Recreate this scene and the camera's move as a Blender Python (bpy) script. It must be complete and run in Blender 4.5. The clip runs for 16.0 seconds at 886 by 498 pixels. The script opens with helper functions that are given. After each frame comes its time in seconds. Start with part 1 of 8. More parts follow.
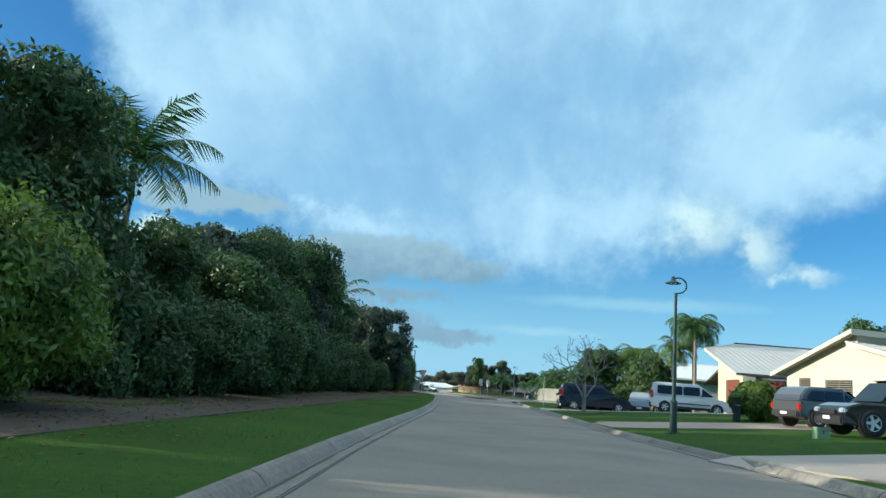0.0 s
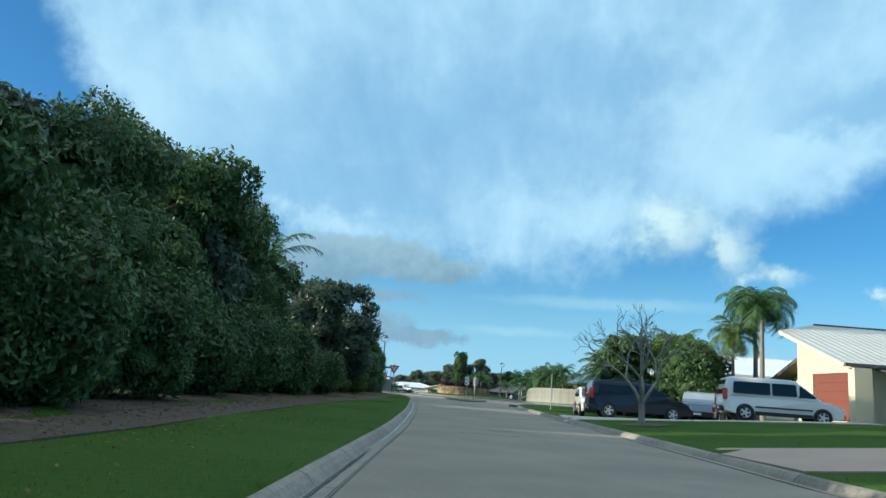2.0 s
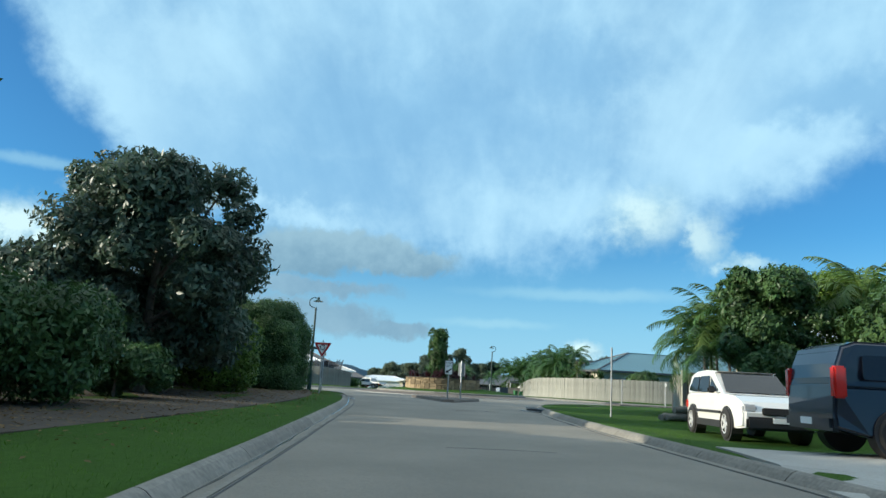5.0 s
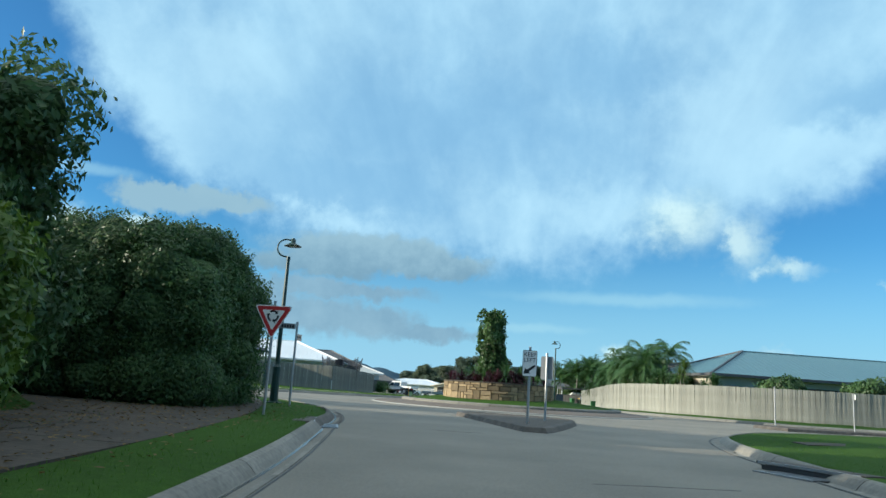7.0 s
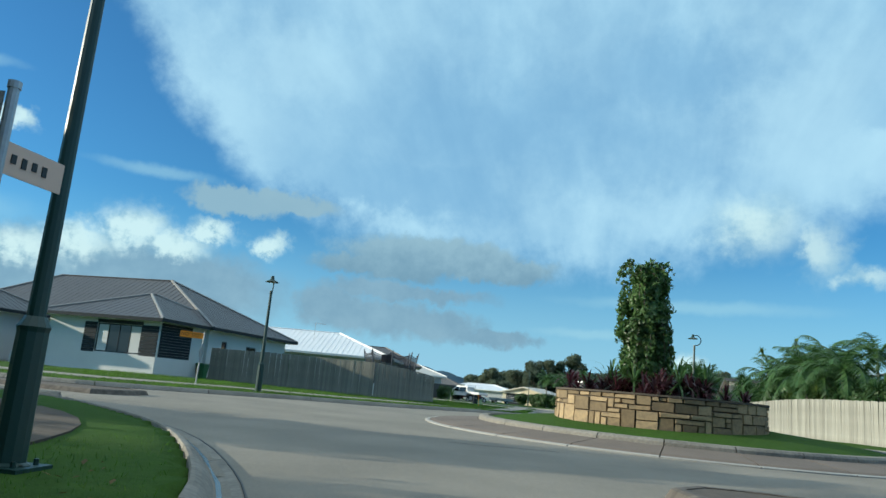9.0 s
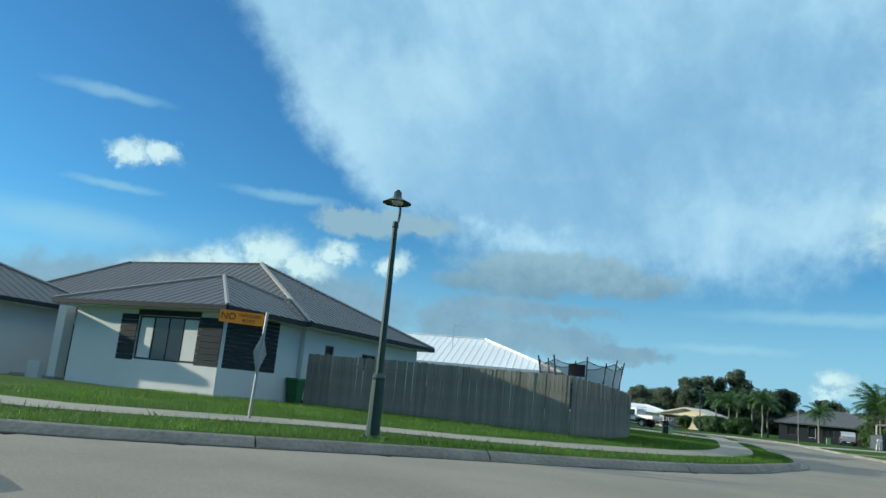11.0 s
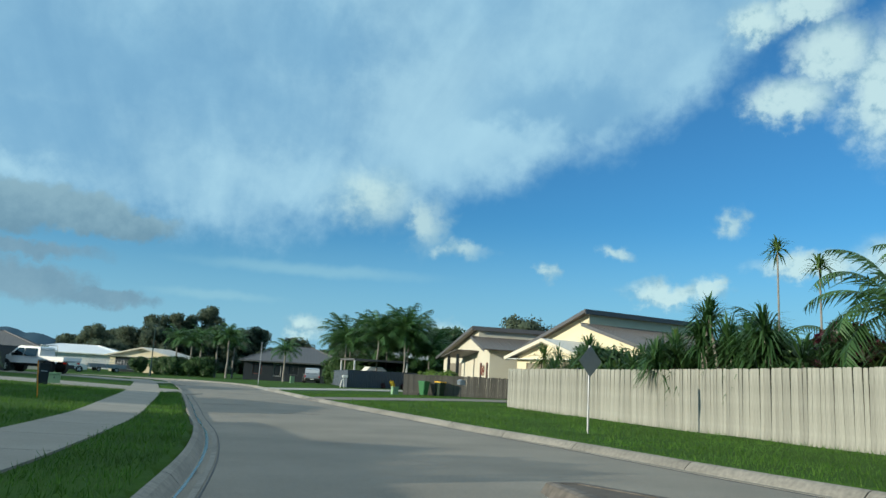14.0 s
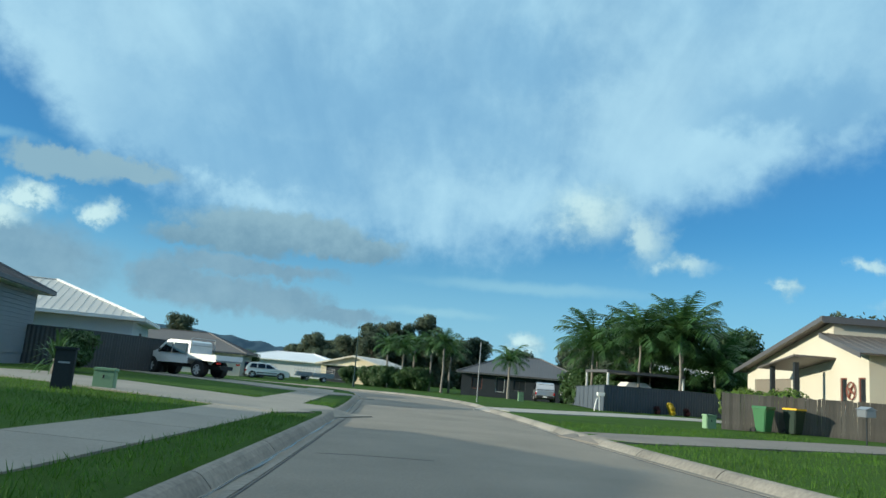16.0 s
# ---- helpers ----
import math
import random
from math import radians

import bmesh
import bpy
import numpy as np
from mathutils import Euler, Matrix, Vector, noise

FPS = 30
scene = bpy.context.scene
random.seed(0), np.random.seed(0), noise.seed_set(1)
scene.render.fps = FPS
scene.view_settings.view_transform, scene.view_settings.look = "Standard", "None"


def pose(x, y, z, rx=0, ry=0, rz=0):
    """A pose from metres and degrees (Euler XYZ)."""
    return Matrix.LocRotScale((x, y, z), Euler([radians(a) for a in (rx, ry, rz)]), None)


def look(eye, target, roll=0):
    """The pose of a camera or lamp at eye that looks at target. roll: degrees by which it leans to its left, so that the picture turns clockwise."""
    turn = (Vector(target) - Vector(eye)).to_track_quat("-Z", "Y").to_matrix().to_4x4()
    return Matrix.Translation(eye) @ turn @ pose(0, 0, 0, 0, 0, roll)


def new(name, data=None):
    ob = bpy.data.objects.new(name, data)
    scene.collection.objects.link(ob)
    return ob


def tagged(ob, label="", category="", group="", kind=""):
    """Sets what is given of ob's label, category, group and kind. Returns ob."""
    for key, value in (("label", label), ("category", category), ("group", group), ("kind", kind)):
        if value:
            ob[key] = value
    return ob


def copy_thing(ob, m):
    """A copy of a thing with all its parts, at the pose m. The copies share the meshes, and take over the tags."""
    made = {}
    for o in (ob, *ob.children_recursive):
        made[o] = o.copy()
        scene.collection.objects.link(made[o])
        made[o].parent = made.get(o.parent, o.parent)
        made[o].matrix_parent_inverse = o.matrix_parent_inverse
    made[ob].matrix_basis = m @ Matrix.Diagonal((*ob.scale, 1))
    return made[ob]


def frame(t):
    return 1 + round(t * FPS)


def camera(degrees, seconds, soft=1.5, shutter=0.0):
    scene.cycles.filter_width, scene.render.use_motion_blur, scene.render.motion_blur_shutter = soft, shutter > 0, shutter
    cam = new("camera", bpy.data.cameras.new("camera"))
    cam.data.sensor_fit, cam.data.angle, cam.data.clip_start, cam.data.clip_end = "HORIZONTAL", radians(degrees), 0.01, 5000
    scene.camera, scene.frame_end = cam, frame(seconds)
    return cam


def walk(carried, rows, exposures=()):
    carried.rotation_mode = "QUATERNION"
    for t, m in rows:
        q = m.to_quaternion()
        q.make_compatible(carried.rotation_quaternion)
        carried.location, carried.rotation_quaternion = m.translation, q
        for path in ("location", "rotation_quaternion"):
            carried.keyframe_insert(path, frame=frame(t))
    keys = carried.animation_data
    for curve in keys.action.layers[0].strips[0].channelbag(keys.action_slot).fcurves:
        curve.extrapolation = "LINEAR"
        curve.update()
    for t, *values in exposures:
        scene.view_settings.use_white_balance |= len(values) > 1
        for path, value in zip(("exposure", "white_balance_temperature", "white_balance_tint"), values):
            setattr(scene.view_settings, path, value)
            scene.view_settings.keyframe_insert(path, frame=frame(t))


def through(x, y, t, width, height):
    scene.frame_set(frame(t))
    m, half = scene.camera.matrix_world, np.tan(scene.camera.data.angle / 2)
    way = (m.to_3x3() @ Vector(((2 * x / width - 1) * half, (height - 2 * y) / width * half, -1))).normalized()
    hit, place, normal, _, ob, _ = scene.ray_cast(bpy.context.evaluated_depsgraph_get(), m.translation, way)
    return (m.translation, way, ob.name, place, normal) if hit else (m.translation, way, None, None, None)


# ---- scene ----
cam = camera(63.0, 16.0)
PATH = [
    (0, (7.996, 13.069, 0.834), (7.945, 15.031, 1.216), 4.7),
    (0.5, (7.797, 16.636, 0.834), (7.748, 18.599, 1.211), 4.5),
    (1, (7.715, 20.851, 0.868), (7.672, 22.814, 1.248), 4.3),
    (1.5, (7.636, 24.828, 0.918), (7.627, 26.792, 1.296), 4.1),
    (2, (7.657, 28.557, 0.84), (7.676, 30.519, 1.228), 4.3),
    (2.5, (7.655, 32.665, 0.774), (7.707, 34.625, 1.166), 4.1),
    (3, (7.717, 37.059, 0.751), (7.796, 39.019, 1.14), 3.8),
    (3.2, (7.873, 38.842, 0.744), (7.965, 40.799, 1.145), 3.1),
    (5.3, (8.879, 55.289, 0.999), (8.959, 57.252, 1.371), 3.2),
    (5.5, (8.845, 57.101, 1.012), (8.899, 59.065, 1.387), 3.1),
    (6, (8.802, 61.683, 1.005), (8.813, 63.647, 1.383), 3.2),
    (6.5, (8.747, 65.927, 1.014), (8.752, 67.89, 1.395), 3.1),
    (7, (8.671, 70.414, 1.127), (8.661, 72.378, 1.506), 3.7),
    (7.5, (8.571, 74.694, 1.224), (8.552, 76.661, 1.584), 3.8),
    (8, (8.382, 78.811, 1.263), (8.343, 80.776, 1.633), 3.9),
    (8.5, (7.979, 83.096, 1.291), (7.882, 85.062, 1.644), 4.2),
    (9, (7.421, 87.094, 1.267), (7.233, 89.049, 1.644), 5.2),
    (9.2, (7.104, 88.763, 1.283), (6.862, 90.706, 1.689), 5.1),
    (11.3, (1.92, 104.28, 1.37), (1.397, 106.17, 1.76), 5.5),
    (11.5, (1.719, 105.514, 1.36), (1.32, 107.436, 1.742), 5.0),
    (12, (1.749, 108.209, 1.434), (1.754, 110.174, 1.806), 4.4),
    (12.5, (2.451, 111.545, 1.399), (2.863, 113.469, 1.76), 4.8),
    (13, (3.725, 114.765, 1.413), (4.464, 116.589, 1.771), 4.4),
    (13.5, (5.404, 118.209, 1.406), (6.271, 119.973, 1.777), 3.7),
    (14, (7.443, 122.55, 1.361), (8.248, 124.348, 1.707), 3.3),
    (14.5, (9.247, 127.4, 1.249), (9.861, 129.27, 1.601), 3.8),
    (15, (10.278, 132.164, 1.104), (10.716, 134.084, 1.454), 4.8),
    (15.5, (10.855, 136.608, 1.044), (11.151, 138.554, 1.398), 4.8),
    (16, (11.18, 141.337, 0.959), (11.411, 143.292, 1.312), 5.0),
]
EXPOSURES = [(0, 0.5, 6500, 8), (6.5, 0.5, 6500, 8), (7.5, 0.42, 6500, 7), (9, 0.34, 6500, 6), (11.5, 0.32, 6500, 6), (13, 0.14, 6500, 5), (14.2, 0.16, 6500, 5), (16, 0.27, 6500, 5)]
walk(cam, [(t, look(eye, target, roll)) for t, eye, target, roll in PATH], EXPOSURES)

# ---- sky and sun ----
TO_SUN = Vector((-0.962, -0.075, 0.228)).normalized()
world = bpy.data.worlds.new("sky")
scene.world = world
world.use_nodes = True
wn, wl = world.node_tree.nodes, world.node_tree.links
wn.clear()


def wnode(kind, **kw):
    n = wn.new(kind)
    for k, v in kw.items():
        n.inputs[k].default_value = v
    return n


sky = wn.new("ShaderNodeTexSky")
sky.sky_type = "NISHITA"
sky.sun_disc = False
sky.sun_elevation = math.asin(TO_SUN.z)
sky.sun_rotation = math.atan2(TO_SUN.x, TO_SUN.y)
sky.air_density, sky.dust_density, sky.ozone_density = 1.0, 0.4, 2.0
coord = wn.new("ShaderNodeTexCoord")
sep = wn.new("ShaderNodeSeparateXYZ")
wl.new(coord.outputs["Generated"], sep.inputs[0])


def wmath(op, a, b, clamp=False):
    n = wn.new("ShaderNodeMath")
    n.operation, n.use_clamp = op, clamp
    for i, v in enumerate((a, b)):
        if isinstance(v, (int, float)):
            n.inputs[i].default_value = v
        elif v is not None:
            wl.new(v, n.inputs[i])
    return n.outputs[0]


def wcombine(a, b, c):
    n = wn.new("ShaderNodeCombineXYZ")
    for i, v in enumerate((a, b, c)):
        if isinstance(v, (int, float)):
            n.inputs[i].default_value = v
        else:
            wl.new(v, n.inputs[i])
    return n.outputs[0]


def wnoise(vec, scale, detail, rough, dist=0.0):
    n = wnode("ShaderNodeTexNoise", Scale=scale, Detail=detail, Roughness=rough, Distortion=dist)
    wl.new(vec, n.inputs["Vector"])
    return n.outputs["Fac"]


def wramp(v, lo, hi):
    n = wnode("ShaderNodeMapRange", **{"From Min": lo, "From Max": hi})
    n.interpolation_type = "SMOOTHSTEP"
    wl.new(v, n.inputs["Value"])
    return n.outputs[0]


def wmix(fac, a, b):
    n = wn.new("ShaderNodeMix")
    n.data_type = "RGBA"
    for sock, v in ((n.inputs["Factor"], fac), (n.inputs["A"], a), (n.inputs["B"], b)):
        if isinstance(v, tuple):
            sock.default_value = (*v, 1)
        elif isinstance(v, (int, float)):
            sock.default_value = v
        else:
            wl.new(v, sock)
    return n.outputs["Result"]


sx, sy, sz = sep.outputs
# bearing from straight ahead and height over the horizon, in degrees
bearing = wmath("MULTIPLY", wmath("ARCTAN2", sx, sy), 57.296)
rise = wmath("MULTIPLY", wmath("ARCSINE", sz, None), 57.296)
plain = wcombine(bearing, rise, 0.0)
soft = wnoise(plain, 0.085, 3, 0.45, 0.3)
fluff = wnoise(plain, 0.42, 8, 0.62)
fluff2 = wnoise(wcombine(rise, bearing, 7.0), 0.42, 8, 0.62)
puff = wnoise(plain, 0.8, 8, 0.6)
# ice streaks of the high veil fan out from low in the middle
fan_x, fan_y = wmath("SUBTRACT", bearing, 8.0), wmath("ADD", rise, 10.0)
fan_turn = wmath("MULTIPLY", wmath("ARCTAN2", fan_x, fan_y), 57.296)
fan_out = wmath("SQRT", wmath("ADD", wmath("MULTIPLY", fan_x, fan_x), wmath("MULTIPLY", fan_y, fan_y)), None)
fan_bent = wmath("ADD", fan_turn, wmath("MULTIPLY", wmath("SUBTRACT", soft, 0.5), 12.0))
fibre = wnoise(wcombine(wmath("MULTIPLY", fan_bent, 0.10), wmath("MULTIPLY", fan_out, 0.05), 2.0), 1.0, 4, 0.5, 0.15)
fine = wnoise(wcombine(wmath("MULTIPLY", fan_bent, 0.34), wmath("MULTIPLY", fan_out, 0.13), 5.0), 1.0, 4, 0.5, 0.2)


def wline(at, level, slope):
    return wmath("ADD", wmath("MULTIPLY", wmath("SUBTRACT", bearing, at), slope), level)


def wsum(*terms):
    """A weighted sum of noises round their middle."""
    out = None
    for v, k in terms:
        q = wmath("MULTIPLY", wmath("SUBTRACT", v, 0.5), k)
        out = q if out is None else wmath("ADD", out, q)
    return out


def nearest(blobs, size, at):
    """Distance to the nearest of several ovals, 1 on their rim."""
    out = None
    for a, e, ra, re in blobs:
        d = wn.new("ShaderNodeVectorMath")
        d.operation = "SUBTRACT"
        wl.new(at, d.inputs[0])
        d.inputs[1].default_value = (a, e, 0)
        m = wn.new("ShaderNodeVectorMath")
        m.operation = "MULTIPLY"
        wl.new(d.outputs[0], m.inputs[0])
        m.inputs[1].default_value = (1 / (ra * size), 1 / (re * size), 0)
        k = wn.new("ShaderNodeVectorMath")
        k.operation = "LENGTH"
        wl.new(m.outputs[0], k.inputs[0])
        out = k.outputs["Value"] if out is None else wmath("MINIMUM", out, k.outputs["Value"])
    return wmath("SUBTRACT", 1.0, out)


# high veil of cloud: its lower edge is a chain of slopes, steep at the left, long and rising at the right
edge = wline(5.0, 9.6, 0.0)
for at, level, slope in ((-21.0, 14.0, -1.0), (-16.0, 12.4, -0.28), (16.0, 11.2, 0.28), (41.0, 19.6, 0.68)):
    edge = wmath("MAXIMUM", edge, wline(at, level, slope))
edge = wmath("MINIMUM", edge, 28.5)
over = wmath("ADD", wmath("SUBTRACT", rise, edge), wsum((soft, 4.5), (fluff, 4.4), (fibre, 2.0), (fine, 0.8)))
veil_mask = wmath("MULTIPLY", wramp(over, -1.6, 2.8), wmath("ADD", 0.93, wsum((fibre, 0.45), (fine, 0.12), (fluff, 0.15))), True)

gentle = wcombine(wmath("ADD", bearing, wsum((soft, 10.0), (fluff, 3.0))), wmath("ADD", rise, wsum((fluff2, 5.0),)), 0.0)
warped = wcombine(wmath("ADD", bearing, wsum((fluff, 4.2), (puff, 1.6))), wmath("ADD", rise, wsum((fluff2, 2.8), (puff, 1.2))), 0.0)
wispy = wcombine(wmath("ADD", bearing, wsum((fluff, 3.0),)), wmath("ADD", rise, wsum((fluff2, 0.9),)), 0.0)
crisp = wcombine(wmath("ADD", bearing, wsum((fluff2, 2.6), (puff, 2.4))), wmath("ADD", rise, wsum((fluff, 2.2), (puff, 2.0))), 0.0)
DUSK = [(-2.0, 20.5, 9.0, 4.0), (-7.0, 15.5, 8.0, 2.4), (14.0, 25.0, 7.0, 2.5), (33.0, 21.0, 6.0, 2.0)]
GLOW = [(-25.5, 18.5, 5.5, 4.0), (21.5, 21.0, 5.0, 6.5), (-21.0, 23.5, 6.0, 3.0), (14.0, 14.5, 8.0, 2.0), (29.0, 18.5, 7.0, 2.0), (-12.0, 12.5, 6.0, 1.2)]
GREYTOP = [(-6.3, 10.2, 6.6, 1.3), (-1.2, 9.6, 4.6, 0.9), (-10.5, 9.0, 4.6, 0.9), (-18.5, 13.0, 3.6, 0.8), (-22.0, 12.6, 3.5, 1.0)]
BANK = [(-8.5, 7.2, 6.5, 0.7), (-10.0, 5.0, 5.0, 1.5), (-14.0, 5.6, 3.0, 1.6), (-5.5, 4.8, 3.6, 1.3), (-1.0, 4.1, 3.2, 0.7), (-27.0, 5.6, 9.0, 3.0), (-34.0, 5.2, 8.0, 3.0), (-41.0, 4.6, 8.0, 2.4)]
SOFTC = [(18.4, 13.6, 3.2, 2.0), (22.7, 11.9, 1.5, 1.9), (25.4, 10.1, 2.2, 0.7), (46.2, 12.3, 1.0, 0.8), (38.2, 10.2, 1.0, 0.55), (32.6, 8.5, 0.7, 0.6)]
WHITEC = [(-29.0, 9.5, 2.4, 1.6), (-32.6, 8.1, 2.4, 1.3), (-36.0, 7.0, 2.6, 1.2), (-23.6, 10.0, 1.9, 0.9), (-26.0, 8.8, 2.4, 1.0), (-19.2, 9.6, 1.3, 1.0), (41.6, 7.1, 2.8, 0.9), (44.6, 7.6, 1.2, 0.9), (51.6, 9.2, 3.4, 0.9), (57.5, 9.4, 3.0, 1.6), (57.5, 20.8, 3.6, 4.2), (61.0, 23.5, 4.0, 4.0), (48.4, 26.5, 2.0, 1.4), (50.5, 21.0, 3.0, 1.6), (53.5, 23.6, 2.8, 2.4), (52.0, 27.0, 2.6, 1.4), (24.8, 3.3, 1.6, 1.0), (13.6, 3.2, 1.4, 0.9), (-40.0, 15.1, 1.4, 0.8), (-37.8, 15.5, 1.3, 0.7)]
STREAK = [(6.8, 5.1, 4.0, 0.35), (14.0, 7.6, 8.0, 0.5), (-43.0, 9.4, 6.0, 1.1), (-40.8, 12.6, 3.0, 0.3), (-28.0, 13.9, 4.0, 0.4), (-42.0, 19.0, 3.5, 0.4)]
grey_d, bank_d, soft_d, white_d, streak_d = nearest(GREYTOP, 1.15, warped), nearest(BANK, 1.15, warped), nearest(SOFTC, 1.3, warped), nearest(WHITEC, 1.25, crisp), nearest(STREAK, 1.2, wispy)
grey_mask = wmath("MULTIPLY", wramp(grey_d, -0.22, 0.3), 0.9)
bank_mask = wmath("MULTIPLY", wramp(bank_d, -0.2, 0.4), 0.85)
soft_mask = wmath("MULTIPLY", wramp(soft_d, -0.3, 0.85), 0.72)
white_mask = wmath("MULTIPLY", wramp(white_d, -0.2, 0.65), 0.88)
streak_mask = wmath("MULTIPLY", wramp(streak_d, -0.3, 0.8), 0.42)
blue = wn.new("ShaderNodeMix")
blue.data_type, blue.blend_type = "RGBA", "MULTIPLY"
blue.inputs["Factor"].default_value = 1.0
wl.new(sky.outputs[0], blue.inputs["A"])
blue.inputs["B"].default_value = (0.40, 1.0, 1.46, 1)
haze = wmath("MULTIPLY", wramp(wmath("SUBTRACT", 0.0, rise), -13.0, 0.5), 0.85)
clear = wmix(haze, blue.outputs["Result"], (3.0, 5.7, 8.0))
tone = wmath("ADD", 0.5, wsum((soft, 0.9), (fibre, 0.5), (fine, 0.14), (fluff, 0.35)))
tone = wmath("ADD", tone, wmath("MULTIPLY", wramp(nearest(GLOW, 1.0, gentle), -0.6, 0.8), 0.42))
tone = wmath("SUBTRACT", tone, wmath("MULTIPLY", wramp(nearest(DUSK, 1.0, gentle), -0.7, 0.8), 0.42))
veil_col = wmix(wramp(tone, 0.0, 1.0), (2.3, 4.65, 6.95), (4.15, 6.75, 8.5))
# Veil overhead, above the view, brightened as added fill light for shaded ground.
overhead_fill = wramp(rise, 32.0, 60.0)
veil_col = wmix(overhead_fill, veil_col, (9.8, 11.5, 12.5))
white_col = wmix(wramp(wmath("ADD", puff, wmath("MULTIPLY", white_d, 0.22)), 0.34, 0.68), (2.8, 4.9, 6.2), (6.3, 8.4, 8.7))
soft_col = wmix(wramp(wmath("ADD", fluff, wmath("MULTIPLY", soft_d, 0.25)), 0.42, 0.8), (3.3, 5.5, 6.8), (6.2, 8.2, 8.3))
grey_col = wmix(wramp(wmath("ADD", wmath("MULTIPLY", wmath("SUBTRACT", rise, 9.2), 0.25), wsum((fluff, 1.6),)), -0.4, 0.6), (1.75, 3.15, 4.25), (2.75, 4.45, 5.5))
bank_col = wmix(wramp(wsum((fluff, 1.0), (soft, 0.6)), -0.35, 0.35), (1.7, 3.05, 4.25), (2.5, 4.05, 5.2))
mixed = wmix(streak_mask, clear, (3.6, 6.3, 7.5))
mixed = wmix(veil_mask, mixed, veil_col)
mixed = wmix(bank_mask, mixed, bank_col)
mixed = wmix(grey_mask, mixed, grey_col)
mixed = wmix(soft_mask, mixed, soft_col)
mixed = wmix(white_mask, mixed, white_col)
bg = wnode("ShaderNodeBackground", Strength=0.087)
wl.new(mixed, bg.inputs["Color"])
wout = wn.new("ShaderNodeOutputWorld")
wl.new(bg.outputs[0], wout.inputs[0])

sun = new("sun", bpy.data.lights.new("sun", "SUN"))
sun.data.energy, sun.data.angle, sun.data.color = 5.0, radians(0.6), (1.0, 0.92, 0.76)
sun.matrix_world = look(TO_SUN * 50, (0, 0, 0))

# ---- materials ----


def material(name, colour, second=None, rough=0.8, metal=0.0, grain=20.0, broad=1.2, amount=0.5, bump=0.15, bump_scale=None, each=0.0, spec=0.4, coat=0.0, stretch=None):
    """A surface with variation at two scales, fine relief, and a tone of its own for each piece."""
    m = bpy.data.materials.new(name)
    m.use_nodes = True
    nt = m.node_tree
    n, l = nt.nodes, nt.links
    b = n["Principled BSDF"]
    b.inputs["Roughness"].default_value, b.inputs["Metallic"].default_value = rough, metal
    b.inputs["Specular IOR Level"].default_value = spec
    b.inputs["Coat Weight"].default_value = coat
    tc = n.new("ShaderNodeTexCoord")
    src = tc.outputs["Object"]
    if stretch:
        mp = n.new("ShaderNodeMapping")
        mp.inputs["Scale"].default_value = stretch
        l.new(src, mp.inputs[0])
        src = mp.outputs[0]
    second = second or tuple(c * 0.6 for c in colour)
    fine, wide = n.new("ShaderNodeTexNoise"), n.new("ShaderNodeTexNoise")
    fine.inputs["Scale"].default_value, fine.inputs["Detail"].default_value = grain, 6
    wide.inputs["Scale"].default_value, wide.inputs["Detail"].default_value = broad, 4
    for t in (fine, wide):
        l.new(src, t.inputs["Vector"])
    mul = n.new("ShaderNodeMath")
    mul.operation = "MULTIPLY_ADD"
    mul.inputs[1].default_value = 0.5
    l.new(fine.outputs["Fac"], mul.inputs[0])
    half = n.new("ShaderNodeMath")
    half.operation = "MULTIPLY"
    half.inputs[1].default_value = 0.5
    l.new(wide.outputs["Fac"], half.inputs[0])
    l.new(half.outputs[0], mul.inputs[2])
    rg = n.new("ShaderNodeMapRange")
    rg.inputs["From Min"].default_value, rg.inputs["From Max"].default_value = 0.32, 0.68
    rg.inputs["To Min"].default_value, rg.inputs["To Max"].default_value = 0.0, amount
    l.new(mul.outputs[0], rg.inputs["Value"])
    mix = n.new("ShaderNodeMix")
    mix.data_type = "RGBA"
    mix.inputs["A"].default_value, mix.inputs["B"].default_value = (*colour, 1), (*second, 1)
    l.new(rg.outputs[0], mix.inputs["Factor"])
    out = mix.outputs["Result"]
    if each:
        info = n.new("ShaderNodeObjectInfo")
        v = n.new("ShaderNodeMapRange")
        v.inputs["To Min"].default_value, v.inputs["To Max"].default_value = 1 - each, 1 + each
        l.new(info.outputs["Random"], v.inputs["Value"])
        hsv = n.new("ShaderNodeHueSaturation")
        l.new(v.outputs[0], hsv.inputs["Value"])
        l.new(out, hsv.inputs["Color"])
        out = hsv.outputs[0]
    l.new(out, b.inputs["Base Color"])
    if bump:
        bp = n.new("ShaderNodeBump")
        bp.inputs["Strength"].default_value, bp.inputs["Distance"].default_value = bump, 0.02
        bt = fine
        if bump_scale:
            bt = n.new("ShaderNodeTexNoise")
            bt.inputs["Scale"].default_value, bt.inputs["Detail"].default_value = bump_scale, 6
            l.new(src, bt.inputs["Vector"])
        l.new(bt.outputs["Fac"], bp.inputs["Height"])
        l.new(bp.outputs[0], b.inputs["Normal"])
    return m


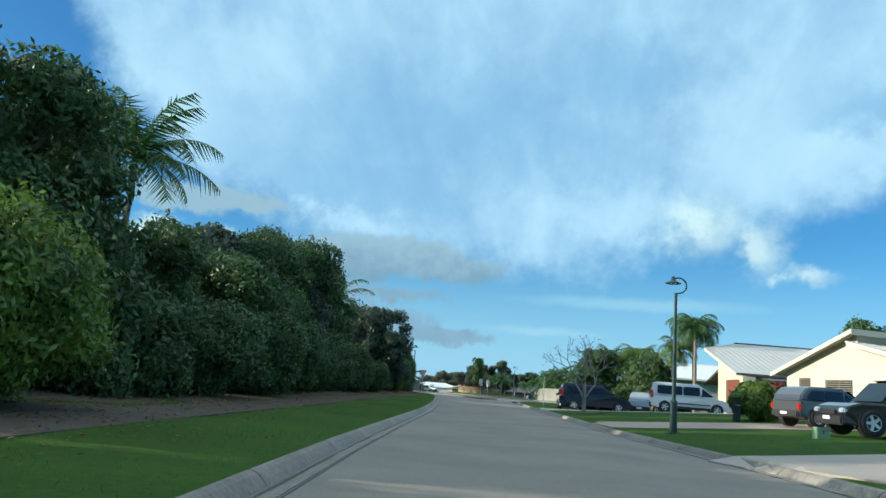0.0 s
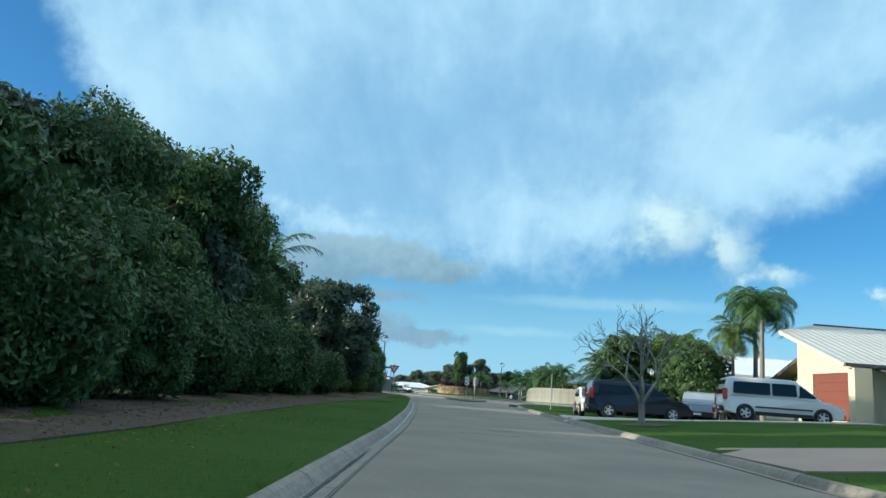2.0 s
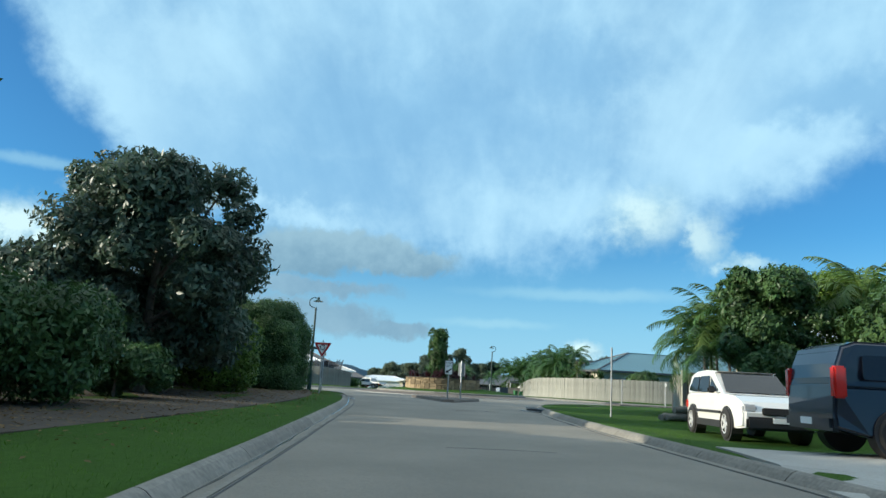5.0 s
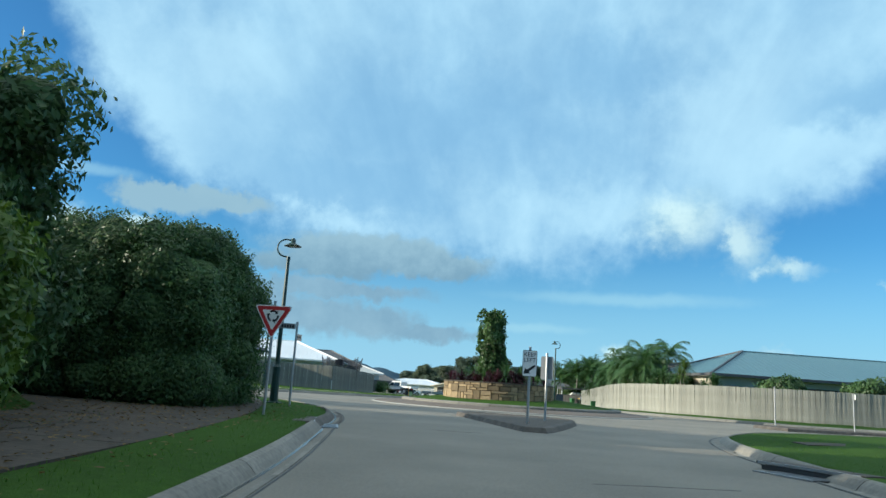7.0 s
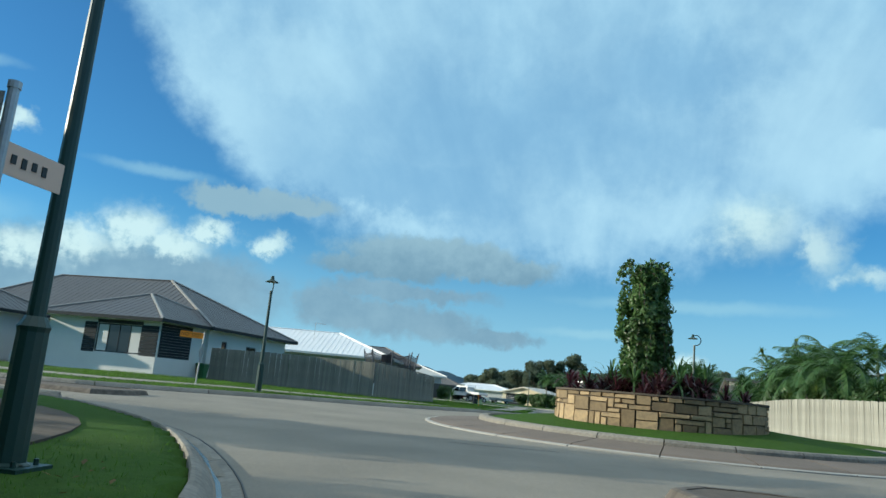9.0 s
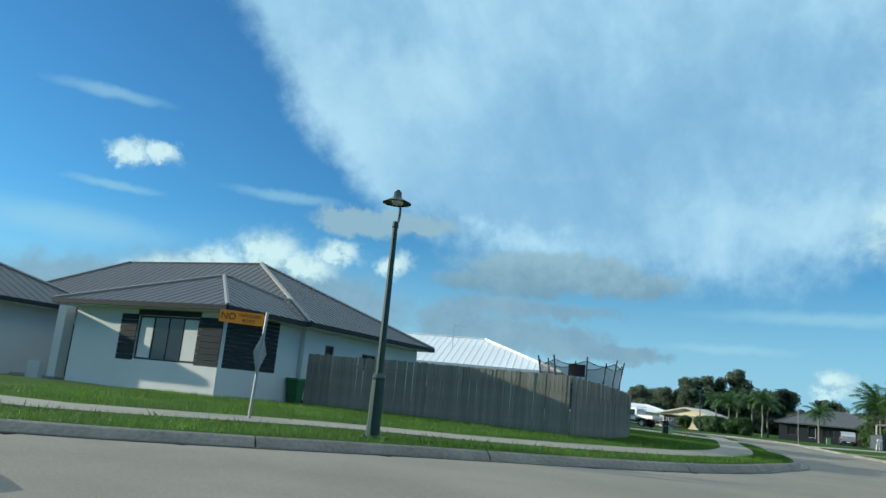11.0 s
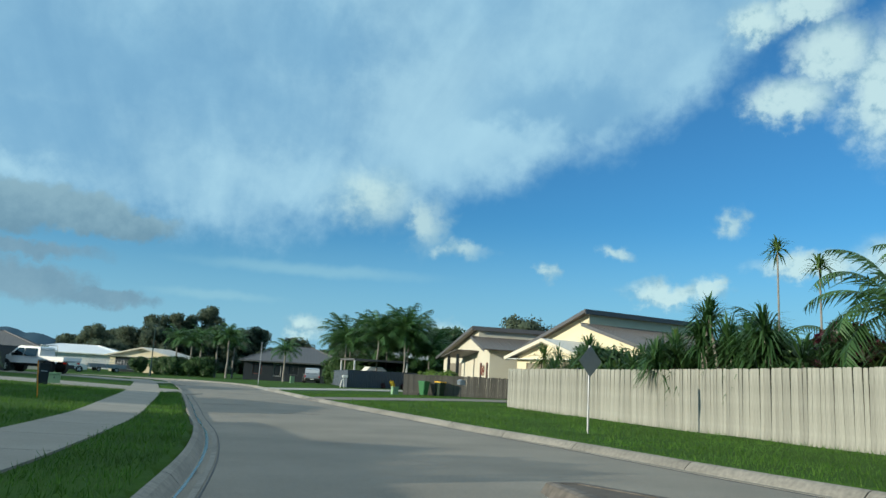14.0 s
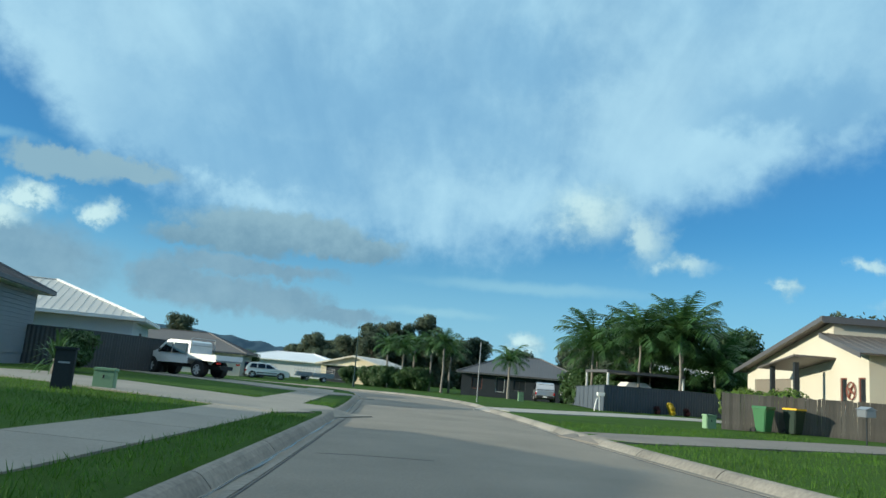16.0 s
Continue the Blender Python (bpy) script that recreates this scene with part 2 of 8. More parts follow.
def leaf_material(name, colour, second, gloss=0.45, islands=True, through=0.33):
    """Leaves: a tone for each leaf, some gloss, light through the blade."""
    m = bpy.data.materials.new(name)
    m.use_nodes = True
    n, l = m.node_tree.nodes, m.node_tree.links
    b = n["Principled BSDF"]
    b.inputs["Roughness"].default_value = gloss
    b.inputs["Specular IOR Level"].default_value = 0.35
    geo = n.new("ShaderNodeNewGeometry")
    mix = n.new("ShaderNodeMix")
    mix.data_type = "RGBA"
    mix.inputs["A"].default_value, mix.inputs["B"].default_value = (*colour, 1), (*second, 1)
    l.new(geo.outputs["Random Per Island"], mix.inputs["Factor"])
    tc, wide = n.new("ShaderNodeTexCoord"), n.new("ShaderNodeTexNoise")
    wide.inputs["Scale"].default_value = 0.7
    l.new(tc.outputs["Object"], wide.inputs["Vector"])
    hsv = n.new("ShaderNodeHueSaturation")
    rg = n.new("ShaderNodeMapRange")
    rg.inputs["From Min"].default_value, rg.inputs["From Max"].default_value = 0.3, 0.7
    rg.inputs["To Min"].default_value, rg.inputs["To Max"].default_value = 0.65, 1.35
    l.new(wide.outputs["Fac"], rg.inputs["Value"])
    l.new(rg.outputs[0], hsv.inputs["Value"])
    l.new(mix.outputs["Result"], hsv.inputs["Color"])
    l.new(hsv.outputs[0], b.inputs["Base Color"])
    tr, add = n.new("ShaderNodeBsdfTranslucent"), n.new("ShaderNodeMixShader")
    add.inputs[0].default_value = through
    l.new(hsv.outputs[0], tr.inputs["Color"])
    l.new(b.outputs[0], add.inputs[1])
    l.new(tr.outputs[0], add.inputs[2])
    l.new(add.outputs[0], n["Material Output"].inputs["Surface"])
    return m


def glass_material(name, tint=(0.02, 0.025, 0.03)):
    m = bpy.data.materials.new(name)
    m.use_nodes = True
    b = m.node_tree.nodes["Principled BSDF"]
    b.inputs["Base Color"].default_value = (*tint, 1)
    b.inputs["Roughness"].default_value, b.inputs["Specular IOR Level"].default_value = 0.04, 0.6
    return m


ASPHALT = material("asphalt", (0.25, 0.228, 0.19), (0.15, 0.138, 0.116), 0.9, grain=34, broad=0.45, amount=1.0, bump=0.45, bump_scale=120)
TAR = material("tar", (0.03, 0.03, 0.03), (0.06, 0.06, 0.06), 0.6, grain=40, bump=0.1)
DARKPAVE = material("dark_stamped_paving", (0.06, 0.047, 0.038), (0.11, 0.09, 0.07), 0.85, grain=8, broad=2, amount=0.8, bump=0.4)
CONCRETE = material("concrete", (0.36, 0.35, 0.32), (0.24, 0.23, 0.21), 0.85, grain=30, broad=0.8, amount=0.9, bump=0.2, each=0.08)
KERBMAT = material("weathered_kerb_concrete", (0.26, 0.243, 0.21), (0.12, 0.114, 0.1), 0.9, grain=14, broad=1.0, amount=1.0, bump=0.3, each=0.12)
STAINEDKERB = material("dark_stained_kerb", (0.14, 0.122, 0.105), (0.05, 0.044, 0.038), 0.9, grain=9, broad=2.2, amount=1.0, bump=0.35, each=0.15)
WET = material("damp_gutter", (0.07, 0.07, 0.068), (0.04, 0.04, 0.04), 0.16, grain=10, bump=0.1)
GRASSBASE = material("lawn", (0.046, 0.100, 0.015), (0.025, 0.058, 0.009), 0.95, grain=9, broad=0.25, amount=1.0, bump=1.0, bump_scale=45, spec=0.1)
BLADE = leaf_material("grass_blade", (0.088, 0.185, 0.022), (0.052, 0.125, 0.015), 0.6, through=0.45)
DIRT = material("bare_dirt", (0.085, 0.066, 0.05), (0.036, 0.029, 0.022), 0.95, grain=12, broad=1.5, amount=1.0, bump=0.5)
PATHMAT = material("footpath", (0.27, 0.252, 0.215), (0.17, 0.158, 0.135), 0.88, grain=26, broad=0.7, amount=0.9, bump=0.2, each=0.07)
DRIVE = material("driveway", (0.34, 0.30, 0.255), (0.24, 0.21, 0.18), 0.85, grain=30, broad=0.6, amount=0.8, bump=0.2)
PINKDRIVE = material("pinkish_driveway", (0.35, 0.265, 0.215), (0.25, 0.19, 0.155), 0.85, grain=30, broad=0.6, amount=0.8, bump=0.2)
GREENPAINT = material("green_painted_steel", (0.012, 0.045, 0.04), (0.01, 0.03, 0.028), 0.4, grain=30, amount=0.5, bump=0.03)
GALV = material("galvanised_steel", (0.42, 0.43, 0.44), (0.28, 0.29, 0.30), 0.45, 0.8, grain=25, amount=0.8, bump=0.04)
PALING = material("weathered_timber_paling", (0.34, 0.335, 0.29), (0.17, 0.166, 0.142), 0.9, grain=9, broad=1.4, amount=1.0, bump=0.5, each=0.15, stretch=(6, 6, 0.5))
DARKPALING = material("dark_weathered_paling", (0.115, 0.108, 0.095), (0.055, 0.052, 0.047), 0.9, grain=9, broad=1.4, amount=1.0, bump=0.5, each=0.22, stretch=(6, 6, 0.5))
GREYPALING = material("grey_weathered_paling", (0.25, 0.248, 0.215), (0.10, 0.1, 0.088), 0.9, grain=9, broad=1.4, amount=1.0, bump=0.5, each=0.15, stretch=(6, 6, 0.5))
APRON = material("brown_apron_concrete", (0.17, 0.135, 0.11), (0.10, 0.08, 0.066), 0.88, grain=26, broad=0.7, amount=0.9, bump=0.2, each=0.07)
WHITE = material("white_paint", (0.78, 0.78, 0.76), (0.62, 0.62, 0.60), 0.5, grain=14, amount=0.5, bump=0.03)
CREAM = material("cream_render", (0.66, 0.58, 0.41), (0.55, 0.48, 0.33), 0.85, grain=40, broad=0.6, amount=0.6, bump=0.12)
PALECREAM = material("pale_cream_render", (0.57, 0.53, 0.43), (0.48, 0.44, 0.35), 0.85, grain=40, broad=0.6, amount=0.6, bump=0.12)
GREYWALL = material("pale_grey_render", (0.62, 0.63, 0.62), (0.50, 0.51, 0.50), 0.85, grain=40, broad=0.6, amount=0.6, bump=0.12)
DARKCLAD = material("dark_grey_cladding", (0.034, 0.042, 0.047), (0.022, 0.027, 0.031), 0.8, grain=20, amount=0.6, bump=0.08, spec=0.12)
BEIGEWALL = material("beige_render", (0.60, 0.55, 0.46), (0.48, 0.44, 0.36), 0.85, grain=40, broad=0.6, amount=0.6, bump=0.12)
ROOFGREY = material("dark_grey_sheet_roof", (0.085, 0.085, 0.088), (0.055, 0.055, 0.06), 0.45, 0.2, grain=8, broad=0.4, amount=0.7, bump=0.05)
CAPGREY = material("pale_grey_ridge_cap", (0.21, 0.21, 0.205), (0.15, 0.15, 0.15), 0.5, 0.1, grain=8, broad=0.4, amount=0.6, bump=0.03)
ROOFWHITE = material("white_sheet_roof", (0.74, 0.75, 0.75), (0.58, 0.59, 0.60), 0.4, 0.1, grain=8, broad=0.4, amount=0.6, bump=0.05)
ROOFTEAL = material("blue_green_sheet_roof", (0.10, 0.20, 0.23), (0.07, 0.15, 0.18), 0.4, 0.15, grain=8, broad=0.4, amount=0.6, bump=0.05)
ROOFCREAM = material("pale_sheet_roof", (0.50, 0.49, 0.45), (0.38, 0.37, 0.34), 0.45, 0.1, grain=8, broad=0.4, amount=0.6, bump=0.05)
ROOFBROWN = material("brown_grey_sheet_roof", (0.12, 0.105, 0.095), (0.08, 0.07, 0.065), 0.45, 0.1, grain=8, broad=0.4, amount=0.6, bump=0.05)
FASCIA = material("fascia_board", (0.10, 0.10, 0.105), (0.07, 0.07, 0.075), 0.5, grain=12, amount=0.5, bump=0.03)
PALEFASCIA = material("pale_fascia_board", (0.62, 0.56, 0.44), (0.50, 0.45, 0.36), 0.55, grain=12, amount=0.5, bump=0.03)
GARAGE = material("terracotta_garage_door", (0.20, 0.065, 0.045), (0.14, 0.045, 0.03), 0.6, grain=12, amount=0.5, bump=0.05)
TAUPE = material("taupe_panel", (0.22, 0.19, 0.15), (0.16, 0.14, 0.11), 0.6, grain=12, amount=0.5, bump=0.05)
GLASS = glass_material("window_glass")
CARGLASS = glass_material("tinted_car_glass", (0.008, 0.01, 0.012))
BARK = material("bark", (0.16, 0.13, 0.10), (0.08, 0.065, 0.05), 0.95, grain=18, broad=3, amount=1.0, bump=0.7)
PALEBARK = material("pale_grey_bark", (0.28, 0.26, 0.23), (0.15, 0.14, 0.12), 0.9, grain=14, broad=3, amount=1.0, bump=0.4)
LEAF = leaf_material("dark_tree_leaf", (0.042, 0.094, 0.032), (0.070, 0.132, 0.041))
LEAFLIGHT = leaf_material("light_tree_leaf", (0.085, 0.155, 0.024), (0.13, 0.21, 0.034))
CREEPER = leaf_material("creeper_leaf", (0.045, 0.105, 0.03), (0.085, 0.16, 0.045), 0.4)
LEAFBRONZE = leaf_material("glossy_bronze_leaf", (0.050, 0.092, 0.060), (0.085, 0.118, 0.080), 0.42)
# Distance haze is mixed into this leaf colour as grey.
LEAFFAR = leaf_material("haze_greyed_tree_leaf", (0.062, 0.088, 0.056), (0.098, 0.125, 0.078), 0.8)
PALMLEAF = leaf_material("palm_leaf", (0.036, 0.098, 0.030), (0.068, 0.14, 0.042), 0.45)
PALMYELLOW = leaf_material("yellowing_palm_leaf", (0.10, 0.155, 0.035), (0.075, 0.14, 0.035), 0.5)
DEADLEAF = leaf_material("dry_brown_frond", (0.18, 0.12, 0.05), (0.10, 0.065, 0.03), 0.8)
PURPLELEAF = leaf_material("purple_cordyline_leaf", (0.075, 0.018, 0.028), (0.04, 0.02, 0.022), 0.4)
REDLEAF = leaf_material("red_shrub_leaf", (0.30, 0.05, 0.03), (0.16, 0.06, 0.03), 0.5)
YELLOWFLOWER = leaf_material("yellow_leaf", (0.62, 0.45, 0.03), (0.40, 0.34, 0.03), 0.5)
TYRE = material("tyre_rubber", (0.018, 0.018, 0.018), (0.03, 0.03, 0.03), 0.85, grain=40, bump=0.1)
ALLOY = material("alloy", (0.62, 0.63, 0.64), (0.5, 0.51, 0.52), 0.4, 0.4, grain=10, amount=0.3, bump=0.0)
BLACKPLASTIC = material("black_plastic", (0.02, 0.02, 0.021), (0.035, 0.035, 0.036), 0.55, grain=30, bump=0.03)
REDLAMP = material("red_lamp_glass", (0.50, 0.02, 0.015), (0.35, 0.015, 0.01), 0.15, grain=6, bump=0.0, coat=0.6)
CLEARLAMP = material("clear_lamp_glass", (0.65, 0.66, 0.68), (0.45, 0.46, 0.48), 0.1, 0.3, grain=6, bump=0.0, coat=0.6)
ORANGELAMP = material("orange_lamp_glass", (0.75, 0.22, 0.02), (0.55, 0.16, 0.02), 0.15, grain=6, bump=0.0, coat=0.6)
SIGNRED = material("red_sign_face", (0.45, 0.03, 0.03), (0.36, 0.025, 0.025), 0.4, grain=6, amount=0.4, bump=0.0)
SIGNBLACK = material("black_sign_print", (0.012, 0.012, 0.012), (0.02, 0.02, 0.02), 0.4, grain=6, bump=0.0)
SIGNGREY = material("bare_sign_back", (0.30, 0.31, 0.32), (0.22, 0.23, 0.24), 0.5, 0.6, grain=6, amount=0.6, bump=0.02)
SIGNORANGE = material("orange_sign_face", (0.75, 0.26, 0.02), (0.62, 0.21, 0.02), 0.4, grain=6, amount=0.4, bump=0.0)
SIGNPALE = material("pale_sign_face", (0.66, 0.46, 0.36), (0.55, 0.38, 0.30), 0.4, grain=6, amount=0.4, bump=0.0)
BINGREEN = material("green_bin_plastic", (0.03, 0.14, 0.05), (0.02, 0.10, 0.035), 0.5, grain=10, amount=0.5, bump=0.03)
BINYELLOW = material("yellow_bin_lid", (0.75, 0.42, 0.02), (0.6, 0.33, 0.02), 0.5, grain=10, amount=0.4, bump=0.03)
PITGREEN = material("pale_green_cabinet", (0.20, 0.33, 0.20), (0.15, 0.26, 0.15), 0.6, grain=10, amount=0.5, bump=0.05)
BLUEFENCE = material("slate_blue_sheet_fence", (0.055, 0.075, 0.10), (0.04, 0.055, 0.075), 0.5, 0.1, grain=10, amount=0.5, bump=0.03)
GREYFENCE = material("dark_grey_sheet_fence", (0.07, 0.072, 0.072), (0.05, 0.052, 0.052), 0.5, 0.1, grain=10, amount=0.5, bump=0.03)
STONE = material("sandstone_block", (0.31, 0.225, 0.125), (0.145, 0.11, 0.072), 0.9, grain=12, broad=2.5, amount=1.0, bump=0.6, each=0.42)
MORTAR = material("dark_mortar", (0.09, 0.075, 0.06), (0.06, 0.05, 0.04), 0.95, grain=30, bump=0.3)
NETTING = material("black_netting", (0.02, 0.022, 0.03), (0.03, 0.03, 0.04), 0.8, grain=30, bump=0.0)
# The blue of distant air is put into the hill's own colour.
HILL = material("haze_blue_wooded_hill", (0.06, 0.10, 0.13), (0.05, 0.085, 0.115), 1.0, grain=0.05, broad=0.01, amount=1.0, bump=0.0, spec=0.0)
LOG = material("old_logs", (0.28, 0.255, 0.22), (0.12, 0.108, 0.095), 0.95, grain=9, broad=3, amount=1.0, bump=0.6)

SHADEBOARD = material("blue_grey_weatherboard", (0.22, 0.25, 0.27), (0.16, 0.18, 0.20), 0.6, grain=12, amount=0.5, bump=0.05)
NETCLOTH = material("dark_mesh_cloth", (0.03, 0.04, 0.06), (0.05, 0.06, 0.085), 0.9, grain=60, bump=0.1)
MESHCLOTH = bpy.data.materials.new("see_through_net")
MESHCLOTH.use_nodes = True
mn_, ml_ = MESHCLOTH.node_tree.nodes, MESHCLOTH.node_tree.links
mn_["Principled BSDF"].inputs["Base Color"].default_value = (0.02, 0.024, 0.034, 1)
mn_["Principled BSDF"].inputs["Roughness"].default_value = 0.85
clear_, both_ = mn_.new("ShaderNodeBsdfTransparent"), mn_.new("ShaderNodeMixShader")
both_.inputs[0].default_value = 0.5
ml_.new(clear_.outputs[0], both_.inputs[1])
ml_.new(mn_["Principled BSDF"].outputs[0], both_.inputs[2])
ml_.new(both_.outputs[0], mn_["Material Output"].inputs["Surface"])
BLUEPAINT = material("blue_kerb_paint", (0.05, 0.22, 0.55), (0.10, 0.28, 0.55), 0.7, grain=14, broad=4, amount=1.0, bump=0.05)
WORNTAR = material("worn_road_film", (0.13, 0.12, 0.105), (0.19, 0.175, 0.155), 0.9, grain=10, broad=1.0, amount=1.0, bump=0.2)


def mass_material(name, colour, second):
    """The close packed inner foliage of a crown: leaf sized cells with relief, in tones that hold its shade."""
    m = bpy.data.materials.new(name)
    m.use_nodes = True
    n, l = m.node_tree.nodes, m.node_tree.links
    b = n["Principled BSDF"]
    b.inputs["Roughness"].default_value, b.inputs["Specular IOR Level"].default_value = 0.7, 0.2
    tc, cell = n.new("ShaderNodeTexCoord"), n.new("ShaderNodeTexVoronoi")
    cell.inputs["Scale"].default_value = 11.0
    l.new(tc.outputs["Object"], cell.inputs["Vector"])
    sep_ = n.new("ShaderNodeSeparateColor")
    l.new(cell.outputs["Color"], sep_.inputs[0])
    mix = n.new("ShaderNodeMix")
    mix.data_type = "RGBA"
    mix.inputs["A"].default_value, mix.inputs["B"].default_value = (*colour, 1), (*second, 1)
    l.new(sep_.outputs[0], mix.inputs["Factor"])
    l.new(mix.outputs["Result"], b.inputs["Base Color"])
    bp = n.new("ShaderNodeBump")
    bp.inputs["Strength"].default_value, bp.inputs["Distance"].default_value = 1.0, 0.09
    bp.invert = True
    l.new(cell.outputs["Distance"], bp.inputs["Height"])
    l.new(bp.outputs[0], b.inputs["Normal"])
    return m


# Below the leaf tones: the shade inside a crown is put into these colours.
SHADEMASS = mass_material("shade_toned_green_foliage", (0.022, 0.05, 0.016), (0.05, 0.095, 0.028))
SHADEMASSBRONZE = mass_material("shade_toned_bronze_foliage", (0.020, 0.036, 0.024), (0.04, 0.052, 0.034))
BINDARK = material("dark_green_bin_plastic", (0.012, 0.03, 0.02), (0.01, 0.022, 0.015), 0.5, grain=10, amount=0.5, bump=0.03)

# ---- mesh helpers ----


def mesh_object(name, bm, mat, parent=None, label="", smooth=False):
    me = bpy.data.meshes.new(name)
    bm.to_mesh(me)
    bm.free()
    if smooth:
        me.shade_smooth()
    me.materials.append(mat)
    ob = new(name, me)
    ob.parent = parent
    if label:
        ob["label"] = label
    return ob


part = mesh_object


def raw(name, verts, faces, mat, parent=None, label="", smooth=False):
    me = bpy.data.meshes.new(name)
    me.from_pydata([tuple(v) for v in verts], [], [tuple(f) for f in faces])
    me.validate()
    if smooth:
        me.shade_smooth()
    me.materials.append(mat)
    ob = new(name, me)
    ob.parent = parent
    if label:
        ob["label"] = label
    return ob


def thing(name, m, label, category, group="", kind=""):
    ob = new(name)
    ob.matrix_basis = m
    return tagged(ob, label, category, group, kind)


def box(bm, x0, y0, z0, x1, y1, z1, bevel=0.0):
    r = bmesh.ops.create_cube(bm, size=1)
    for v in r["verts"]:
        v.co = ((x0 + x1) / 2 + v.co.x * (x1 - x0), (y0 + y1) / 2 + v.co.y * (y1 - y0), (z0 + z1) / 2 + v.co.z * (z1 - z0))
    if bevel:
        bmesh.ops.bevel(bm, geom=list({e for v in r["verts"] for e in v.link_edges}), offset=bevel, segments=2, affect="EDGES")
    return bm


def box_bm(*a, bevel=0.0):
    return box(bmesh.new(), *a, bevel=bevel)


def tube(bm, pts, radii, sides=8, cap=True):
    """A round bar along points, with a radius at each."""
    pts = [Vector(p) for p in pts]
    if isinstance(radii, (int, float)):
        radii = [radii] * len(pts)
    rings, side = [], None
    for i, p in enumerate(pts):
        d = (pts[min(i + 1, len(pts) - 1)] - pts[max(i - 1, 0)]).normalized()
        if side is None:
            side = d.orthogonal().normalized()
        side = (side - d * side.dot(d)).normalized()
        other = d.cross(side)
        rings.append([bm.verts.new(p + radii[i] * (math.cos(a) * side + math.sin(a) * other)) for a in (2 * math.pi * k / sides for k in range(sides))])
    for a, b in zip(rings, rings[1:]):
        for k in range(sides):
            bm.faces.new((a[k], a[(k + 1) % sides], b[(k + 1) % sides], b[k]))
    if cap:
        bm.faces.new(rings[0][::-1])
        bm.faces.new(rings[-1])
    return bm


def tube_bm(pts, radii, sides=8):
    return tube(bmesh.new(), pts, radii, sides)


def prism(bm, outline, y0, y1):
    """An outline in x and z, pushed through from y0 to y1."""
    a = [bm.verts.new((x, y0, z)) for x, z in outline]
    b = [bm.verts.new((x, y1, z)) for x, z in outline]
    n = len(a)
    bm.faces.new(a)
    bm.faces.new(b[::-1])
    for i in range(n):
        bm.faces.new((a[(i + 1) % n], a[i], b[i], b[(i + 1) % n]))
    bmesh.ops.recalc_face_normals(bm, faces=bm.faces[:])
    return bm


def slab(bm, outline, z0, z1):
    """An outline in x and y, from z0 to z1 (numbers, or functions of x and y)."""
    f0 = z0 if callable(z0) else (lambda x, y: z0)
    f1 = z1 if callable(z1) else (lambda x, y: z1)
    a = [bm.verts.new((x, y, f0(x, y))) for x, y in outline]
    b = [bm.verts.new((x, y, f1(x, y))) for x, y in outline]
    n = len(a)
    bm.faces.new(a[::-1])
    bm.faces.new(b)
    for i in range(n):
        bm.faces.new((a[i], a[(i + 1) % n], b[(i + 1) % n], b[i]))
    bmesh.ops.recalc_face_normals(bm, faces=bm.faces[:])
    return bm


def smooth_line(pts, step=0.8):
    """A Catmull-Rom curve through plan points, in even steps."""
    p = [np.array(q, float) for q in pts]
    p = [2 * p[0] - p[1]] + p + [2 * p[-1] - p[-2]]
    out = []
    for a, b, c, d in zip(p, p[1:], p[2:], p[3:]):
        n = max(1, int(np.linalg.norm(c - b) / step))
        for t in np.arange(n) / n:
            out.append(0.5 * (2 * b + (c - a) * t + (2 * a - 5 * b + 4 * c - d) * t**2 + (3 * b - a - 3 * c + d) * t**3))
    return np.array(out + [p[-2]])


# ---- the lie of the land ----
RISE_Y = [-400, 0, 25, 40, 55, 70, 83, 104, 114, 122, 132, 141, 160, 181, 200, 221, 260, 600]
RISE_Z = [-0.2, -0.2, -0.16, -0.2, -0.06, 0.06, 0.22, 0.31, 0.36, 0.30, 0.06, -0.09, -0.22, -0.33, -0.55, -0.95, -1.1, -1.1]


def road_z(y):
    return np.interp(y, RISE_Y, RISE_Z)


WEST_KERB = [(6.15, -60), (6.24, 0), (6.25, 20), (6.4, 32), (6.57, 40), (6.86, 48), (6.97, 60), (6.86, 70), (6.76, 78), (6.55, 82), (6.4, 84), (6.22, 86), (6.05, 88.5), (5.4, 92), (4.1, 95), (2.5, 97.6), (0.6, 99.6), (-1.5, 101.2), (-4, 102.2), (-9, 102.9), (-80, 103)]
NORTH_KERB = [(-80, 110.5), (-20, 110.2), (-8, 110.0), (-5.5, 110.7), (-3.7, 111.8), (-2, 113.1), (0.2, 114.8), (2.0, 116.3), (3.6, 118.0), (5.0, 120.2), (6.2, 123.2), (7.25, 126.5), (8.0, 130), (8.72, 134), (9.28, 138.5), (9.68, 144), (10.1, 149), (10.7, 157), (11.2, 164), (11.6, 172), (11.9, 180), (11.6, 187), (10, 193), (6, 197.5), (-2, 200), (-80, 203)]
FAR_KERB = [(-80, 212), (-2, 209), (6, 207.5), (12, 204), (16, 198.5), (18, 191), (18.3, 182), (17.9, 175), (17.6, 168), (17.2, 160), (17.0, 152), (17.0, 144), (16.7, 135), (16.1, 128), (16.3, 123.5), (17.5, 119.3), (20.1, 115.1), (23, 111.3), (26.4, 108.6), (32, 107), (100, 106.5)]
EAST_KERB = [(100, 98.5), (32, 98), (24, 97), (19.5, 94.5), (16.6, 90.5), (15.2, 86.5), (14.5, 82.5), (14.15, 78), (14.0, 70), (14.0, 40), (14.0, 0), (14.0, -60)]
KERBS = [smooth_line(k) for k in (WEST_KERB, NORTH_KERB, FAR_KERB, EAST_KERB)]
